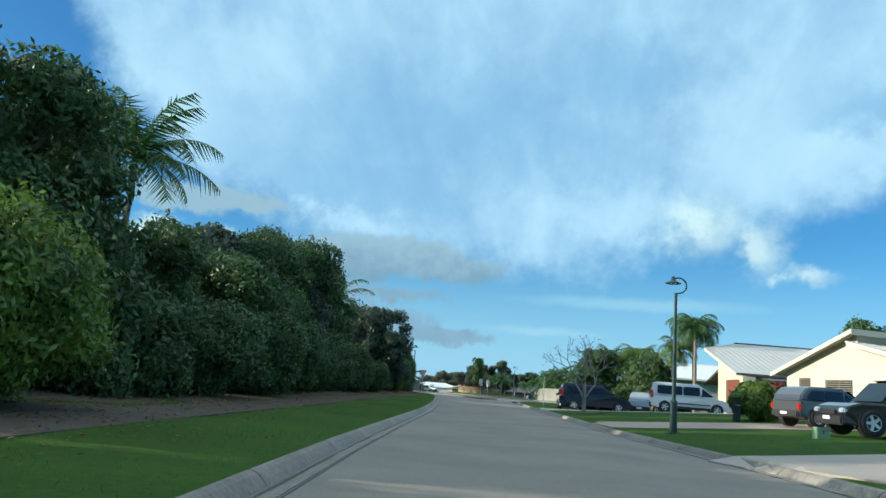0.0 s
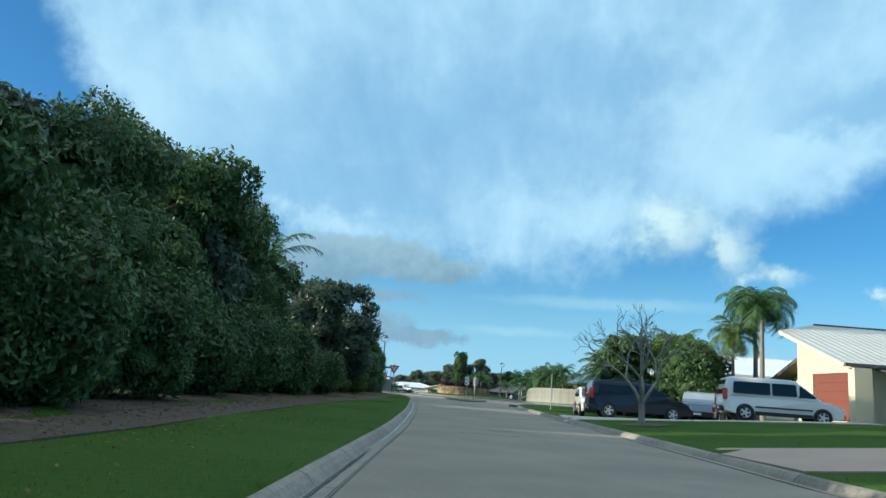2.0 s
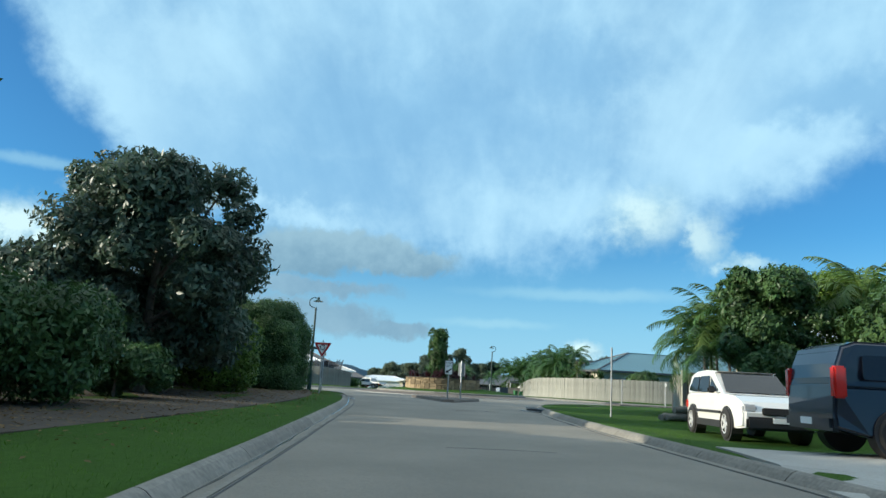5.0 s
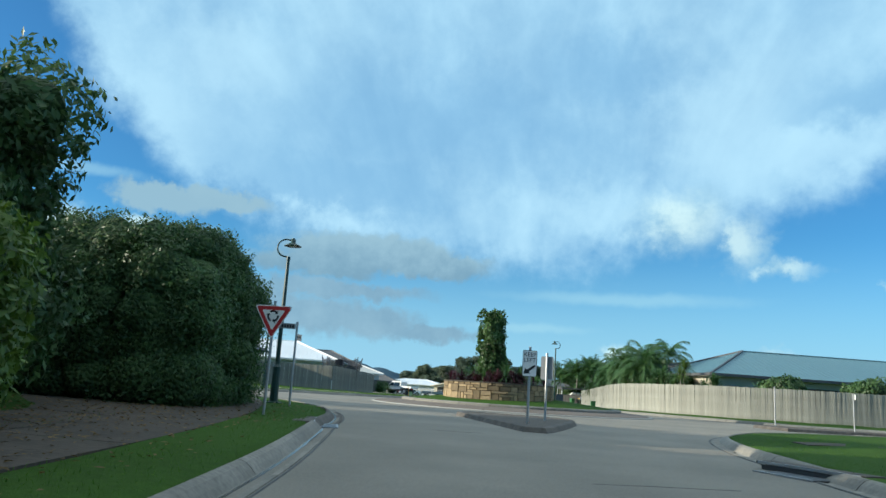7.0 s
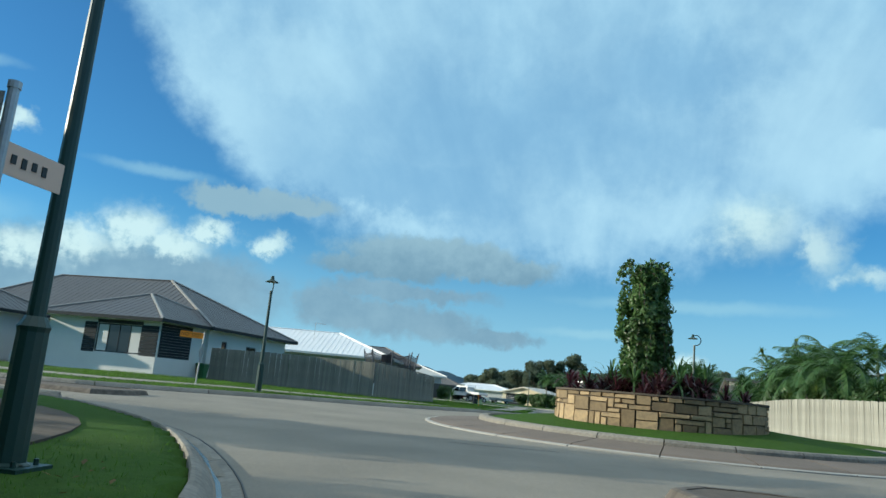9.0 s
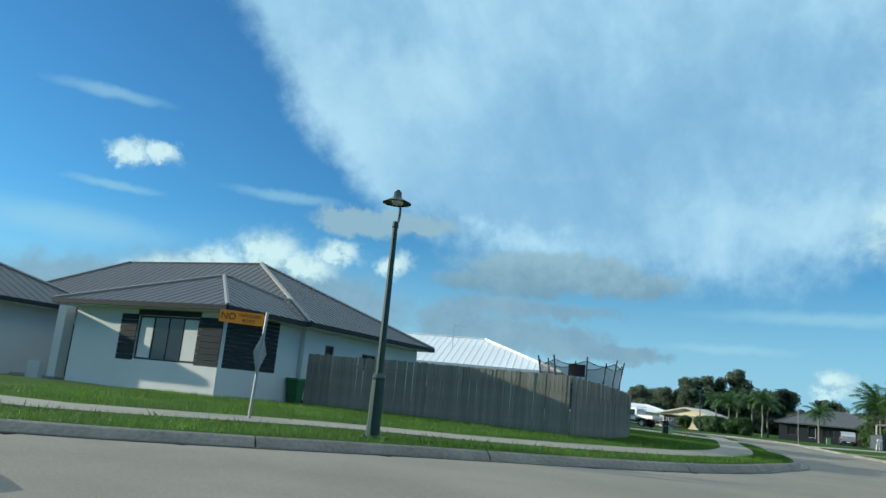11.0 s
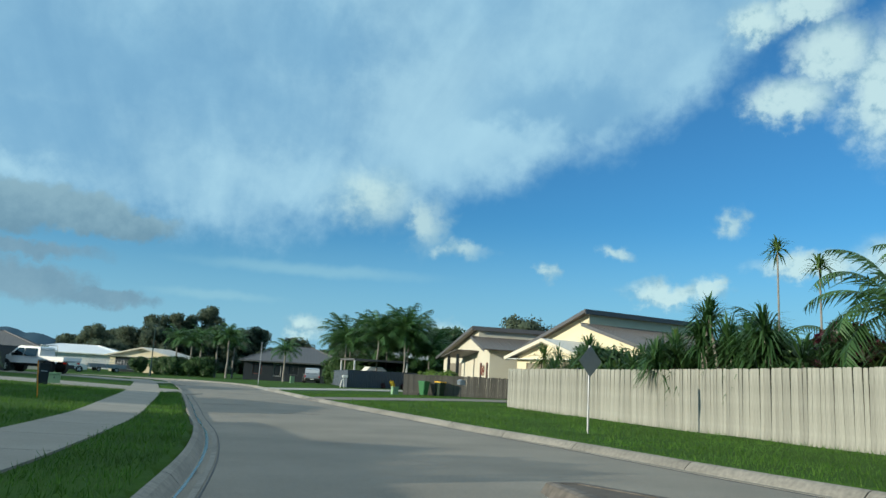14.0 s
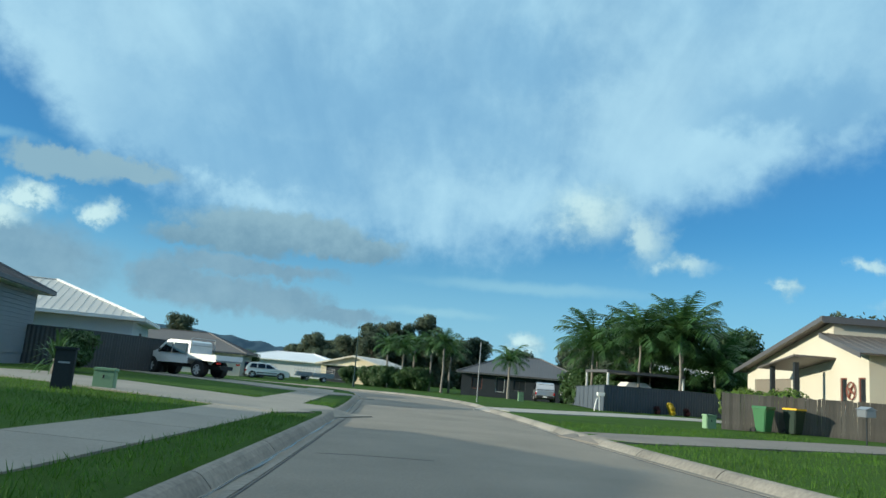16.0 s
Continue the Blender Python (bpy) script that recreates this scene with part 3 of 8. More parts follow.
CARRIAGEWAY = np.concatenate([k[[i for i in range(len(k)) if i % 2 == 0 and abs(k[i][0]) < 45 or i % 12 == 0 or i == len(k) - 1]] for k in KERBS])


def kerb_distance(x, y):
    """Metres from the kerb line; negative on the road."""
    x, y = np.asarray(x, float), np.asarray(y, float)
    best = np.full(x.shape, 1e9)
    inside = np.zeros(x.shape, bool)
    a, b = CARRIAGEWAY, np.roll(CARRIAGEWAY, -1, axis=0)
    for (ax, ay), (bx, by) in zip(a, b):
        dx, dy = bx - ax, by - ay
        t = np.clip(((x - ax) * dx + (y - ay) * dy) / (dx * dx + dy * dy + 1e-12), 0, 1)
        best = np.minimum(best, (x - ax - t * dx) ** 2 + (y - ay - t * dy) ** 2)
        cross = (ay > y) != (by > y)
        with np.errstate(divide="ignore", invalid="ignore"):
            inside ^= cross & (x < (bx - ax) * (y - ay) / (by - ay + 1e-12) + ax)
    return np.where(inside, -1, 1) * np.sqrt(best)


rx, ry = np.arange(-82, 102.1, 0.6), np.arange(-62, 222.1, 0.6)
RX, RY = np.meshgrid(rx, ry)
RD = kerb_distance(RX, RY)


def road_distance(x, y):
    """The same, read from an even raster."""
    u = np.clip((np.asarray(x, float) - rx[0]) / 0.6, 0, len(rx) - 1.001)
    v = np.clip((np.asarray(y, float) - ry[0]) / 0.6, 0, len(ry) - 1.001)
    i, j = u.astype(int), v.astype(int)
    a, b = u - i, v - j
    d = (RD[j, i] * (1 - a) + RD[j, i + 1] * a) * (1 - b) + (RD[j + 1, i] * (1 - a) + RD[j + 1, i + 1] * a) * b
    beyond = np.hypot(np.maximum(np.abs(np.asarray(x) - 10) - 92, 0), np.maximum(np.abs(np.asarray(y) - 80) - 142, 0))
    return d + beyond


def lawn_rise(x, y, d):
    """Height of the ground over the road's level, by the distance from the kerb."""
    d = np.maximum(d, 0)
    east = np.clip((np.asarray(x) - 12) / 2, 0, 1) * np.clip((66 - np.asarray(y)) / 6, 0, 1)
    dip = 0.13 * np.clip((np.asarray(x) - 12) / 2, 0, 1) * np.clip((np.asarray(y) - 64) / 4, 0, 1) * np.clip((86 - np.asarray(y)) / 8, 0, 1) * np.clip((d - 0.2) / 2.0, 0, 1)
    return 0.13 - dip + np.minimum(d, 12) * (0.012 + 0.045 * east) + 0.06 * np.clip((d - 1) / 6, 0, 1) + 0.03 * np.clip((np.asarray(x) - 18) / 10, 0, 1) * np.clip((np.asarray(y) - 150) / 20, 0, 1)


def ground_z(x, y):
    d = float(road_distance(np.array([x]), np.array([y]))[0])
    if d < 0:
        return float(road_z(y))
    return float(road_z(y) + lawn_rise(x, y, d))


def lines(lo, hi, step, far):
    mid = np.arange(lo, hi + step / 2, step)
    out = [lo - v for v in far[::-1]]
    return np.concatenate([out, mid, [hi + v for v in far]])


FAR = [1, 3, 6, 10, 16, 25, 40, 70, 120, 220, 400, 800, 1600, 3000]
gx, gy = lines(-16, 38, 0.3, FAR), lines(8, 206, 0.3, FAR)
GX, GY = np.meshgrid(gx, gy)
GD = road_distance(GX, GY)
ripple = 0.015 * np.sin(GX * 1.7 + 2 * np.sin(GY * 0.6)) * np.clip(GD - 0.5, 0, 1)
GZ = np.where(GD > 0.12, road_z(GY) + lawn_rise(GX, GY, GD) + ripple, road_z(GY) + np.where(GD > 0.02, 0.125, np.where(GD > -0.04, 0.05, -0.25)))
nx, ny = len(gx), len(gy)
idx = np.arange(nx * ny).reshape(ny, nx)
quads = np.stack([idx[:-1, :-1], idx[:-1, 1:], idx[1:, 1:], idx[1:, :-1]], -1).reshape(-1, 4)


def grid_object(name, x, y, z, faces, mat):
    me = bpy.data.meshes.new(name)
    keep, inv = np.unique(faces, return_inverse=True)
    co = np.stack([x.ravel(), y.ravel(), z.ravel()], -1)[keep]
    faces = inv.reshape(-1, 4)
    me.vertices.add(len(co))
    me.vertices.foreach_set("co", co.ravel())
    me.loops.add(faces.size)
    me.loops.foreach_set("vertex_index", faces.ravel())
    me.polygons.add(len(faces))
    me.polygons.foreach_set("loop_start", np.arange(0, faces.size, 4))
    me.polygons.foreach_set("loop_total", np.full(len(faces), 4))
    me.update()
    me.shade_smooth()
    me.materials.append(mat)
    return new(name, me)


ground = tagged(grid_object("ground", GX, GY, GZ, quads, GRASSBASE), "green mown lawn and verge ground beside the road", "ground", kind="structure")
ridx = np.arange(RX.size).reshape(RX.shape)
rq = np.stack([ridx[:-1, :-1], ridx[:-1, 1:], ridx[1:, 1:], ridx[1:, :-1]], -1).reshape(-1, 4)
rq = rq[(RD.ravel()[rq] < 0.25).all(1) & (RD.ravel()[rq].min(1) < -0.05)]
road = tagged(grid_object("road", RX, RY, road_z(RY), rq, ASPHALT), "worn light grey asphalt road surface", "road", kind="structure")

# kerb and channel: one concrete length after another, with open joints
PROFILE = [(-0.36, -0.10), (-0.36, 0.012), (-0.19, -0.012), (-0.14, 0.0), (-0.09, 0.06), (-0.03, 0.115), (0.02, 0.137), (0.06, 0.142), (0.075, 0.12), (0.075, -0.12)]


def offset_line(line, off):
    d = np.gradient(line, axis=0)
    d /= np.linalg.norm(d, axis=1)[:, None] + 1e-9
    return line + off * np.stack([-d[:, 1], d[:, 0]], -1)


def kerb_length(a, b, line, parent, i):
    seg = line[a : b + 1]
    d = np.gradient(seg, axis=0)
    d /= np.linalg.norm(d, axis=1)[:, None] + 1e-9
    seg = seg.copy()
    seg[0] += d[0] * 0.012
    seg[-1] -= d[-1] * 0.012
    nrm = np.stack([-d[:, 1], d[:, 0]], -1)
    o = seg[0]
    verts = [(p[0] + n[0] * u - o[0], p[1] + n[1] * u - o[1], float(road_z(p[1])) + w) for p, n in zip(seg, nrm) for u, w in PROFILE]
    k = len(PROFILE)
    faces = [(r * k + j, r * k + (j + 1) % k, (r + 1) * k + (j + 1) % k, (r + 1) * k + j) for r in range(len(seg) - 1) for j in range(k)]
    faces += [tuple(range(k)), tuple(range(len(seg) * k - 1, len(seg) * k - k - 1, -1))]
    ob = raw("kerb_stone", verts, faces, STAINEDKERB if o[0] < 8 and 82 < o[1] < 90 else KERBMAT, parent)
    ob.location = (o[0], o[1], 0)
    return ob


for line, nm in zip(KERBS, ("west", "north", "far", "east")):
    kerb = thing("kerb_" + nm, Matrix.Identity(4), "weathered concrete kerb and gutter along the road", "kerb", kind="structure")
    keep = [i for i, p in enumerate(line) if -18 < p[0] < 45 and -2 < p[1] < 210]
    lo, hi = keep[0], keep[-1]
    for i in range(lo, hi, 4):
        kerb_length(i, min(i + 4, hi), line, kerb, i)
    edge = offset_line(line, -0.39)[lo : hi + 1]
    seam = tube_bm([(p[0], p[1], float(road_z(p[1])) - 0.004) for p in edge], 0.014, 5)
    part("tar_joint", seam, TAR, kerb, "dark tar joint beside the gutter")
    if nm in ("west", "north"):
        a, b = offset_line(line, -0.222)[lo : hi + 1], offset_line(line, -0.158)[lo : hi + 1]
        g = random.Random(3)
        vs, fs = [], []
        for i, (p, q) in enumerate(zip(a, b)):
            k = 0.25 + 0.75 * g.random()
            zz = float(road_z(p[1])) + 0.003
            vs += [(q[0] + (p[0] - q[0]) * k, q[1] + (p[1] - q[1]) * k, zz), (q[0], q[1], zz)]
            if i:
                n = len(vs)
                fs.append((n - 4, n - 2, n - 1, n - 3))
        raw("gutter_water", vs, fs, WET, kerb)


def strip(name, line, width, mat, label, category, lift=0.02, piece=3, gap=0.012, parent=None, thick=0.12, cross=3):
    """A paved strip along a plan line, laid in slabs that follow the ground."""
    line = smooth_line(line, 0.8)
    top = parent or thing(name, Matrix.Identity(4), label, category, kind="structure")
    for i in range(0, len(line) - 1, piece):
        seg = line[i : min(i + piece, len(line) - 1) + 1].copy()
        d = np.gradient(seg, axis=0)
        d /= np.linalg.norm(d, axis=1)[:, None] + 1e-9
        seg[0] += d[0] * gap
        seg[-1] -= d[-1] * gap
        nrm = np.stack([-d[:, 1], d[:, 0]], -1)
        us = np.linspace(-width / 2, width / 2, cross)
        o = seg[0]
        top_v = [[(p[0] + n[0] * u, p[1] + n[1] * u) for u in us] for p, n in zip(seg, nrm)]
        verts = [(x - o[0], y - o[1], ground_z(x, y) + lift) for row in top_v for x, y in row]
        base = len(verts)
        verts += [(x, y, z - thick) for x, y, z in verts]
        m, r = cross, len(seg)
        faces = []
        for a in range(r - 1):
            for b in range(m - 1):
                q = (a * m + b, a * m + b + 1, (a + 1) * m + b + 1, (a + 1) * m + b)
                faces.append(q[::-1])
            faces.append((a * m, (a + 1) * m, base + (a + 1) * m, base + a * m))
            faces.append((a * m + m - 1, base + a * m + m - 1, base + (a + 1) * m + m - 1, (a + 1) * m + m - 1))
        for b in range(m - 1):
            faces.append((b, base + b, base + b + 1, b + 1))
            e = (r - 1) * m
            faces.append((e + b, e + b + 1, base + e + b + 1, base + e + b))
        ob = raw("slab", verts, faces, mat, top)
        ob.location = (o[0], o[1], 0)
    return top


strip("footpath_hedge", [(2.9, 10), (2.8, 24), (2.7, 40), (3.2, 56), (4.0, 66), (4.6, 76), (4.3, 84), (2.8, 92), (0.5, 97), (-6, 100)], 1.5, DIRT, "dark earthy footpath beside the hedge, littered with leaves", "footpath", lift=0.015, piece=6)
strip("hedge_bed", [(-0.6, 10), (-0.7, 24), (-0.8, 40), (-0.3, 56), (0.5, 66), (1.1, 76), (0.9, 84), (0.0, 90.5)], 5.4, DIRT, "bare dirt and leaf litter under the hedge", "garden bed", lift=0.012, piece=8, cross=5)
strip("footpath_north", [(-16, 113.2), (-8.5, 113.0), (-6.4, 113.6), (-3.2, 116.4), (-0.6, 117.6), (2.0, 119.8), (3.9, 122.6), (5.2, 127), (6.2, 132), (7.4, 140), (8.2, 148), (9.0, 157), (9.5, 166), (9.9, 175), (10.0, 184)], 1.4, PATHMAT, "pale concrete footpath across the mown verge", "footpath")


def paved(name, outline, mat, label, category, lift=0.03, step=0.7):
    """A paved patch with an outline of its own, following the ground."""
    bm = bmesh.new()
    ring = []
    for (ax, ay), (bx, by) in zip(outline, outline[1:] + outline[:1]):
        n = max(1, int(math.hypot(bx - ax, by - ay) / step))
        ring += [(ax + (bx - ax) * i / n, ay + (by - ay) * i / n) for i in range(n)]
    vs = [bm.verts.new((x, y, 0)) for x, y in ring]
    f = bm.faces.new(vs)
    bmesh.ops.triangulate(bm, faces=[f])
    bmesh.ops.subdivide_edges(bm, edges=[e for e in bm.edges if e.calc_length() > 2], cuts=3, use_grid_fill=True)
    bmesh.ops.triangulate(bm, faces=bm.faces[:])
    bmesh.ops.recalc_face_normals(bm, faces=bm.faces[:])
    if sum(f.normal.z for f in bm.faces) < 0:
        bmesh.ops.reverse_faces(bm, faces=bm.faces[:])
    for v in bm.verts:
        v.co.z = ground_z(v.co.x, v.co.y) + lift
    ext = bmesh.ops.extrude_face_region(bm, geom=bm.faces[:])
    for v in ext["geom"]:
        if isinstance(v, bmesh.types.BMVert):
            v.co.z += 0.0
    low = [v for v in bm.verts if v not in set(g for g in ext["geom"] if isinstance(g, bmesh.types.BMVert))]
    for v in low:
        v.co.z -= 0.12
    bmesh.ops.recalc_face_normals(bm, faces=bm.faces[:])
    return tagged(mesh_object(name, bm, mat), label, category, kind="structure")


def driveway(name, a, b, wa, wb, mat, label):
    ax, ay, bx, by = *a, *b
    d = Vector((bx - ax, by - ay)).normalized()
    n = Vector((-d.y, d.x))
    o = [(ax + n.x * wa / 2, ay + n.y * wa / 2), (ax - n.x * wa / 2, ay - n.y * wa / 2), (bx - n.x * wb / 2, by - n.y * wb / 2), (bx + n.x * wb / 2, by + n.y * wb / 2)]
    return paved(name, o, mat, label, "driveway")


driveway("driveway_1", (14.08, 25.8), (32, 30.6), 5.6, 7, DRIVE, "pale concrete driveway crossing the verge")
driveway("driveway_2", (14.07, 43.5), (30, 44.5), 4.6, 4.4, PINKDRIVE, "pinkish concrete driveway with an edged border")
driveway("driveway_3", (14.07, 62.8), (31, 60.5), 6.0, 6.5, CONCRETE, "grey concrete driveway under the parked cars")
driveway("driveway_4", (10.9, 159.6), (0.0, 165.5), 4.8, 5.0, PATHMAT, "pale concrete driveway running up to the house")
driveway("driveway_5", (11.6, 175.5), (-3, 184.5), 4.2, 5.5, PATHMAT, "pale concrete driveway with a parked work truck")
driveway("driveway_6", (16.9, 158.2), (34, 160.5), 3.0, 3.4, WORNTAR, "dark asphalt side driveway between lawns")
driveway("driveway_7", (17.7, 173.5), (33, 176.5), 4.2, 4.4, CONCRETE, "grey concrete driveway beside the blue fence")

# ---- kinds of things ----


def street_lamp(x, y, turn, top=4.82):
    z = ground_z(x, y)
    height = top - z
    lamp = thing("street_lamp", pose(x, y, z, 0, 0, turn), "dark green steel street lamp with curved arm and bell shade", "street lamp", "street lamps")
    bm = bmesh.new()
    tube(bm, [(0, 0, -0.1), (0, 0, 0.02), (0, 0, 0.04), (0, 0, 1.0), (0, 0, 1.04), (0, 0, 1.12)], [0.16, 0.16, 0.125, 0.115, 0.125, 0.08], 12)
    part("base_sleeve", bm, GREENPAINT, lamp)
    part("pole", tube_bm([(0, 0, 1.1), (0, 0, height - 0.12), (0, 0, height - 0.1), (0, 0, height)], [0.07, 0.05, 0.062, 0.055], 12), GREENPAINT, lamp)
    bolts = bmesh.new()
    for a in range(4):
        tube(bolts, [(0.19 * math.cos(a * 1.571 + 0.785), 0.19 * math.sin(a * 1.571 + 0.785), -0.02), (0.19 * math.cos(a * 1.571 + 0.785), 0.19 * math.sin(a * 1.571 + 0.785), 0.06)], 0.02, 6)
    box(bolts, -0.22, -0.22, -0.06, 0.22, 0.22, 0.015)
    part("base_plate", bolts, GREENPAINT, lamp)
    arc = [(0.02, 0, height - 0.02)] + [(0.10 + 0.27 * math.sin(a), 0, height + 0.27 - 0.27 * math.cos(a)) for a in np.linspace(0.3, 3.5, 14)]
    part("curved_arm", tube_bm(arc, 0.025, 8), GREENPAINT, lamp)
    sx0, sz0 = arc[-1][0] - 0.04, arc[-1][2]
    sx0 = -0.10
    part("arm_tip", tube_bm([arc[-1], (sx0, 0, sz0 + 0.015)], 0.025, 8), GREENPAINT, lamp)
    shade = bmesh.new()
    prof = [(0.04, 0.06), (0.07, 0.02), (0.075, -0.06), (0.10, -0.10), (0.22, -0.16), (0.27, -0.185), (0.265, -0.195), (0.20, -0.17), (0.08, -0.12)]
    rings = [[shade.verts.new((sx0 + r * math.cos(a), r * math.sin(a), sz0 + h)) for a in (2 * math.pi * k / 20 for k in range(20))] for r, h in prof]
    for a, b in zip(rings, rings[1:]):
        for k in range(20):
            shade.faces.new((a[k], a[(k + 1) % 20], b[(k + 1) % 20], b[k]))
    shade.faces.new(rings[0])
    part("shade", shade, GREENPAINT, lamp, smooth=True)
    glass = bmesh.new()
    bmesh.ops.create_uvsphere(glass, u_segments=14, v_segments=8, radius=0.13, matrix=pose(sx0, 0, sz0 - 0.16) @ Matrix.Diagonal((1, 1, 0.45, 1)))
    part("lens", glass, CLEARLAMP, lamp, "pale glass lens", smooth=True)
    return lamp


def flat(outline, y, mat, parent, name, label=""):
    """A thin plate in the x-z plane, facing -y."""
    bm = bmesh.new()
    prism(bm, outline, y, y + 0.004)
    return part(name, bm, mat, parent, label)


def rounded(pts, r, n=5):
    out = []
    for i, p in enumerate(pts):
        a, b = Vector(pts[i - 1]), Vector(pts[(i + 1) % len(pts)])
        p = Vector(p)
        u, v = (a - p).normalized(), (b - p).normalized()
        k = r / math.tan(u.angle(v) / 2)
        s, e = p + u * k, p + v * k
        for t in np.linspace(0, 1, n):
            out.append(tuple((1 - t) ** 2 * s + 2 * t * (1 - t) * p + t * t * e))
    return out


def text(name, words, size, y, x, z, mat, parent):
    cu = bpy.data.curves.new(name, "FONT")
    cu.body, cu.size, cu.align_x, cu.align_y, cu.extrude = words, size, "CENTER", "CENTER", 0.001
    tmp = bpy.data.objects.new(name, cu)
    me = bpy.data.meshes.new_from_object(tmp)
    bpy.data.objects.remove(tmp)
    me.materials.clear()
    me.materials.append(mat)
    ob = new(name, me)
    ob.parent = parent
    ob.matrix_basis = pose(x, y, z, 90, 0, 0)
    return ob


def arrow_arc(bm, r, w, a0, a1, y):
    n = 7
    ang = np.linspace(a0, a1, n)
    out = [((r + w) * math.cos(a), (r + w) * math.sin(a)) for a in ang] + [((r - w) * math.cos(a), (r - w) * math.sin(a)) for a in ang[::-1]]
    prism(bm, out, y, y + 0.003)
    d = 0.45 if a1 > a0 else -0.45
    tip = [((r + 2.6 * w) * math.cos(a1), (r + 2.6 * w) * math.sin(a1)), (r * math.cos(a1 + d), r * math.sin(a1 + d)), ((r - 2.6 * w) * math.cos(a1), (r - 2.6 * w) * math.sin(a1))]
    prism(bm, tip, y, y + 0.003)


def give_way(x, y, turn, top, size=0.82, lean=0.0):
    z = ground_z(x, y)
    s = thing("give_way_sign", pose(x, y, z, 0, lean, turn), "red and white triangular roundabout sign on a grey post", "road sign", "give way signs")
    part("post", tube_bm([(0, 0, -0.1), (0, 0, top - z + 0.08)], 0.03, 10), GALV, s)
    part("post_cap", tube_bm([(0, 0, top - z + 0.08), (0, 0, top - z + 0.10)], 0.034, 10), GALV, s)
    c, h = top - z, size * 0.866
    tri = [(-size / 2, c), (0, c - h), (size / 2, c)]
    flat(rounded(tri, 0.05), -0.050, WHITE, s, "plate", "white triangular plate")
    k = 0.93
    mid = c - h / 3
    flat(rounded([(px * k, mid + (pz - mid) * k) for px, pz in tri], 0.045), -0.054, SIGNRED, s, "red_border")
    k = 0.60
    flat(rounded([(px * k, mid + (pz - mid) * k) for px, pz in tri], 0.02), -0.058, WHITE, s, "white_field")
    for i in range(3):
        a = -1.2 + i * 2.094
        bm = bmesh.new()
        arrow_arc(bm, 0.105, 0.02, a + 1.35, a, -0.062)
        for v in bm.verts:
            v.co.z += mid + 0.015
        part("arrow", bm, SIGNBLACK, s)
    flat(rounded([(px * 0.99, mid + (pz - mid) * 0.99) for px, pz in tri], 0.05), -0.046, SIGNGREY, s, "plate_back")
    return s


def keep_left(x, y, turn, centre, w=0.60, h=0.90, back=False):
    z = ground_z(x, y) + 0.15
    s = thing("traffic_sign", pose(x, y, z, 0, 0, turn), "plain back of a rectangular sign on a grey post" if back else "black on white rectangular sign with an arrow, grey post", "road sign", "island signs")
    c = centre - z
    part("post", tube_bm([(0, 0, -0.1), (0, 0, c + h / 2 + 0.1)], 0.035, 10), GALV, s)
    rect = [(-w / 2, c - h / 2), (w / 2, c - h / 2), (w / 2, c + h / 2), (-w / 2, c + h / 2)]
    flat(rounded(rect, 0.05), -0.046, SIGNGREY, s, "plate_back")
    flat(rounded(rect, 0.05), -0.050, SIGNBLACK, s, "black_rim")
    flat(rounded([(px * 0.94, c + (pz - c) * 0.96) for px, pz in rect], 0.045), -0.054, WHITE, s, "white_field")
    k = w / 0.5
    text("word", "KEEP", 0.20 * k, -0.056, 0, c + 0.30 * k, SIGNBLACK, s)
    text("word", "LEFT", 0.20 * k, -0.056, 0, c + 0.11 * k, SIGNBLACK, s)
    bm = bmesh.new()
    prism(bm, [(0.16 * k, -0.04 * k), (0.21 * k, -0.09 * k), (-0.02 * k, -0.28 * k), (0.03 * k, -0.335 * k), (-0.20 * k, -0.355 * k), (-0.15 * k, -0.15 * k), (-0.09 * k, -0.215 * k)], -0.058, -0.055)
    for v in bm.verts:
        v.co.z += c
    part("arrow", bm, SIGNBLACK, s)
    return s


def chevron_sign(x, y, turn, centre, w=0.55, h=0.53):
    z = ground_z(x, y) + 0.15
    c = centre - z
    s = thing("chevron_sign", pose(x, y, z, 0, 0, turn), "black square sign with a white chevron on a pale post", "road sign")
    part("post", tube_bm([(0, 0, -0.1), (0, 0, c - h / 2)], 0.045, 12), GALV, s)
    flat([(-w / 2, c - h / 2), (w / 2, c - h / 2), (w / 2, c + h / 2), (-w / 2, c + h / 2)], -0.05, SIGNBLACK, s, "plate")
    flat([(-w * 0.48, c), (-w * 0.06, c + h / 2 - 0.005), (w * 0.46, c + h / 2 - 0.005), (w * 0.04, c), (w * 0.46, c - h / 2 + 0.005), (-w * 0.06, c - h / 2 + 0.005)], -0.054, WHITE, s, "chevron")
    bm = bmesh.new()
    for zz in (-0.16, 0.16):
        tube(bm, [(0.05, -0.06, c + zz), (0.05, -0.05, c + zz)], 0.012, 6)
    part("bolts", bm, SIGNBLACK, s)
    return s


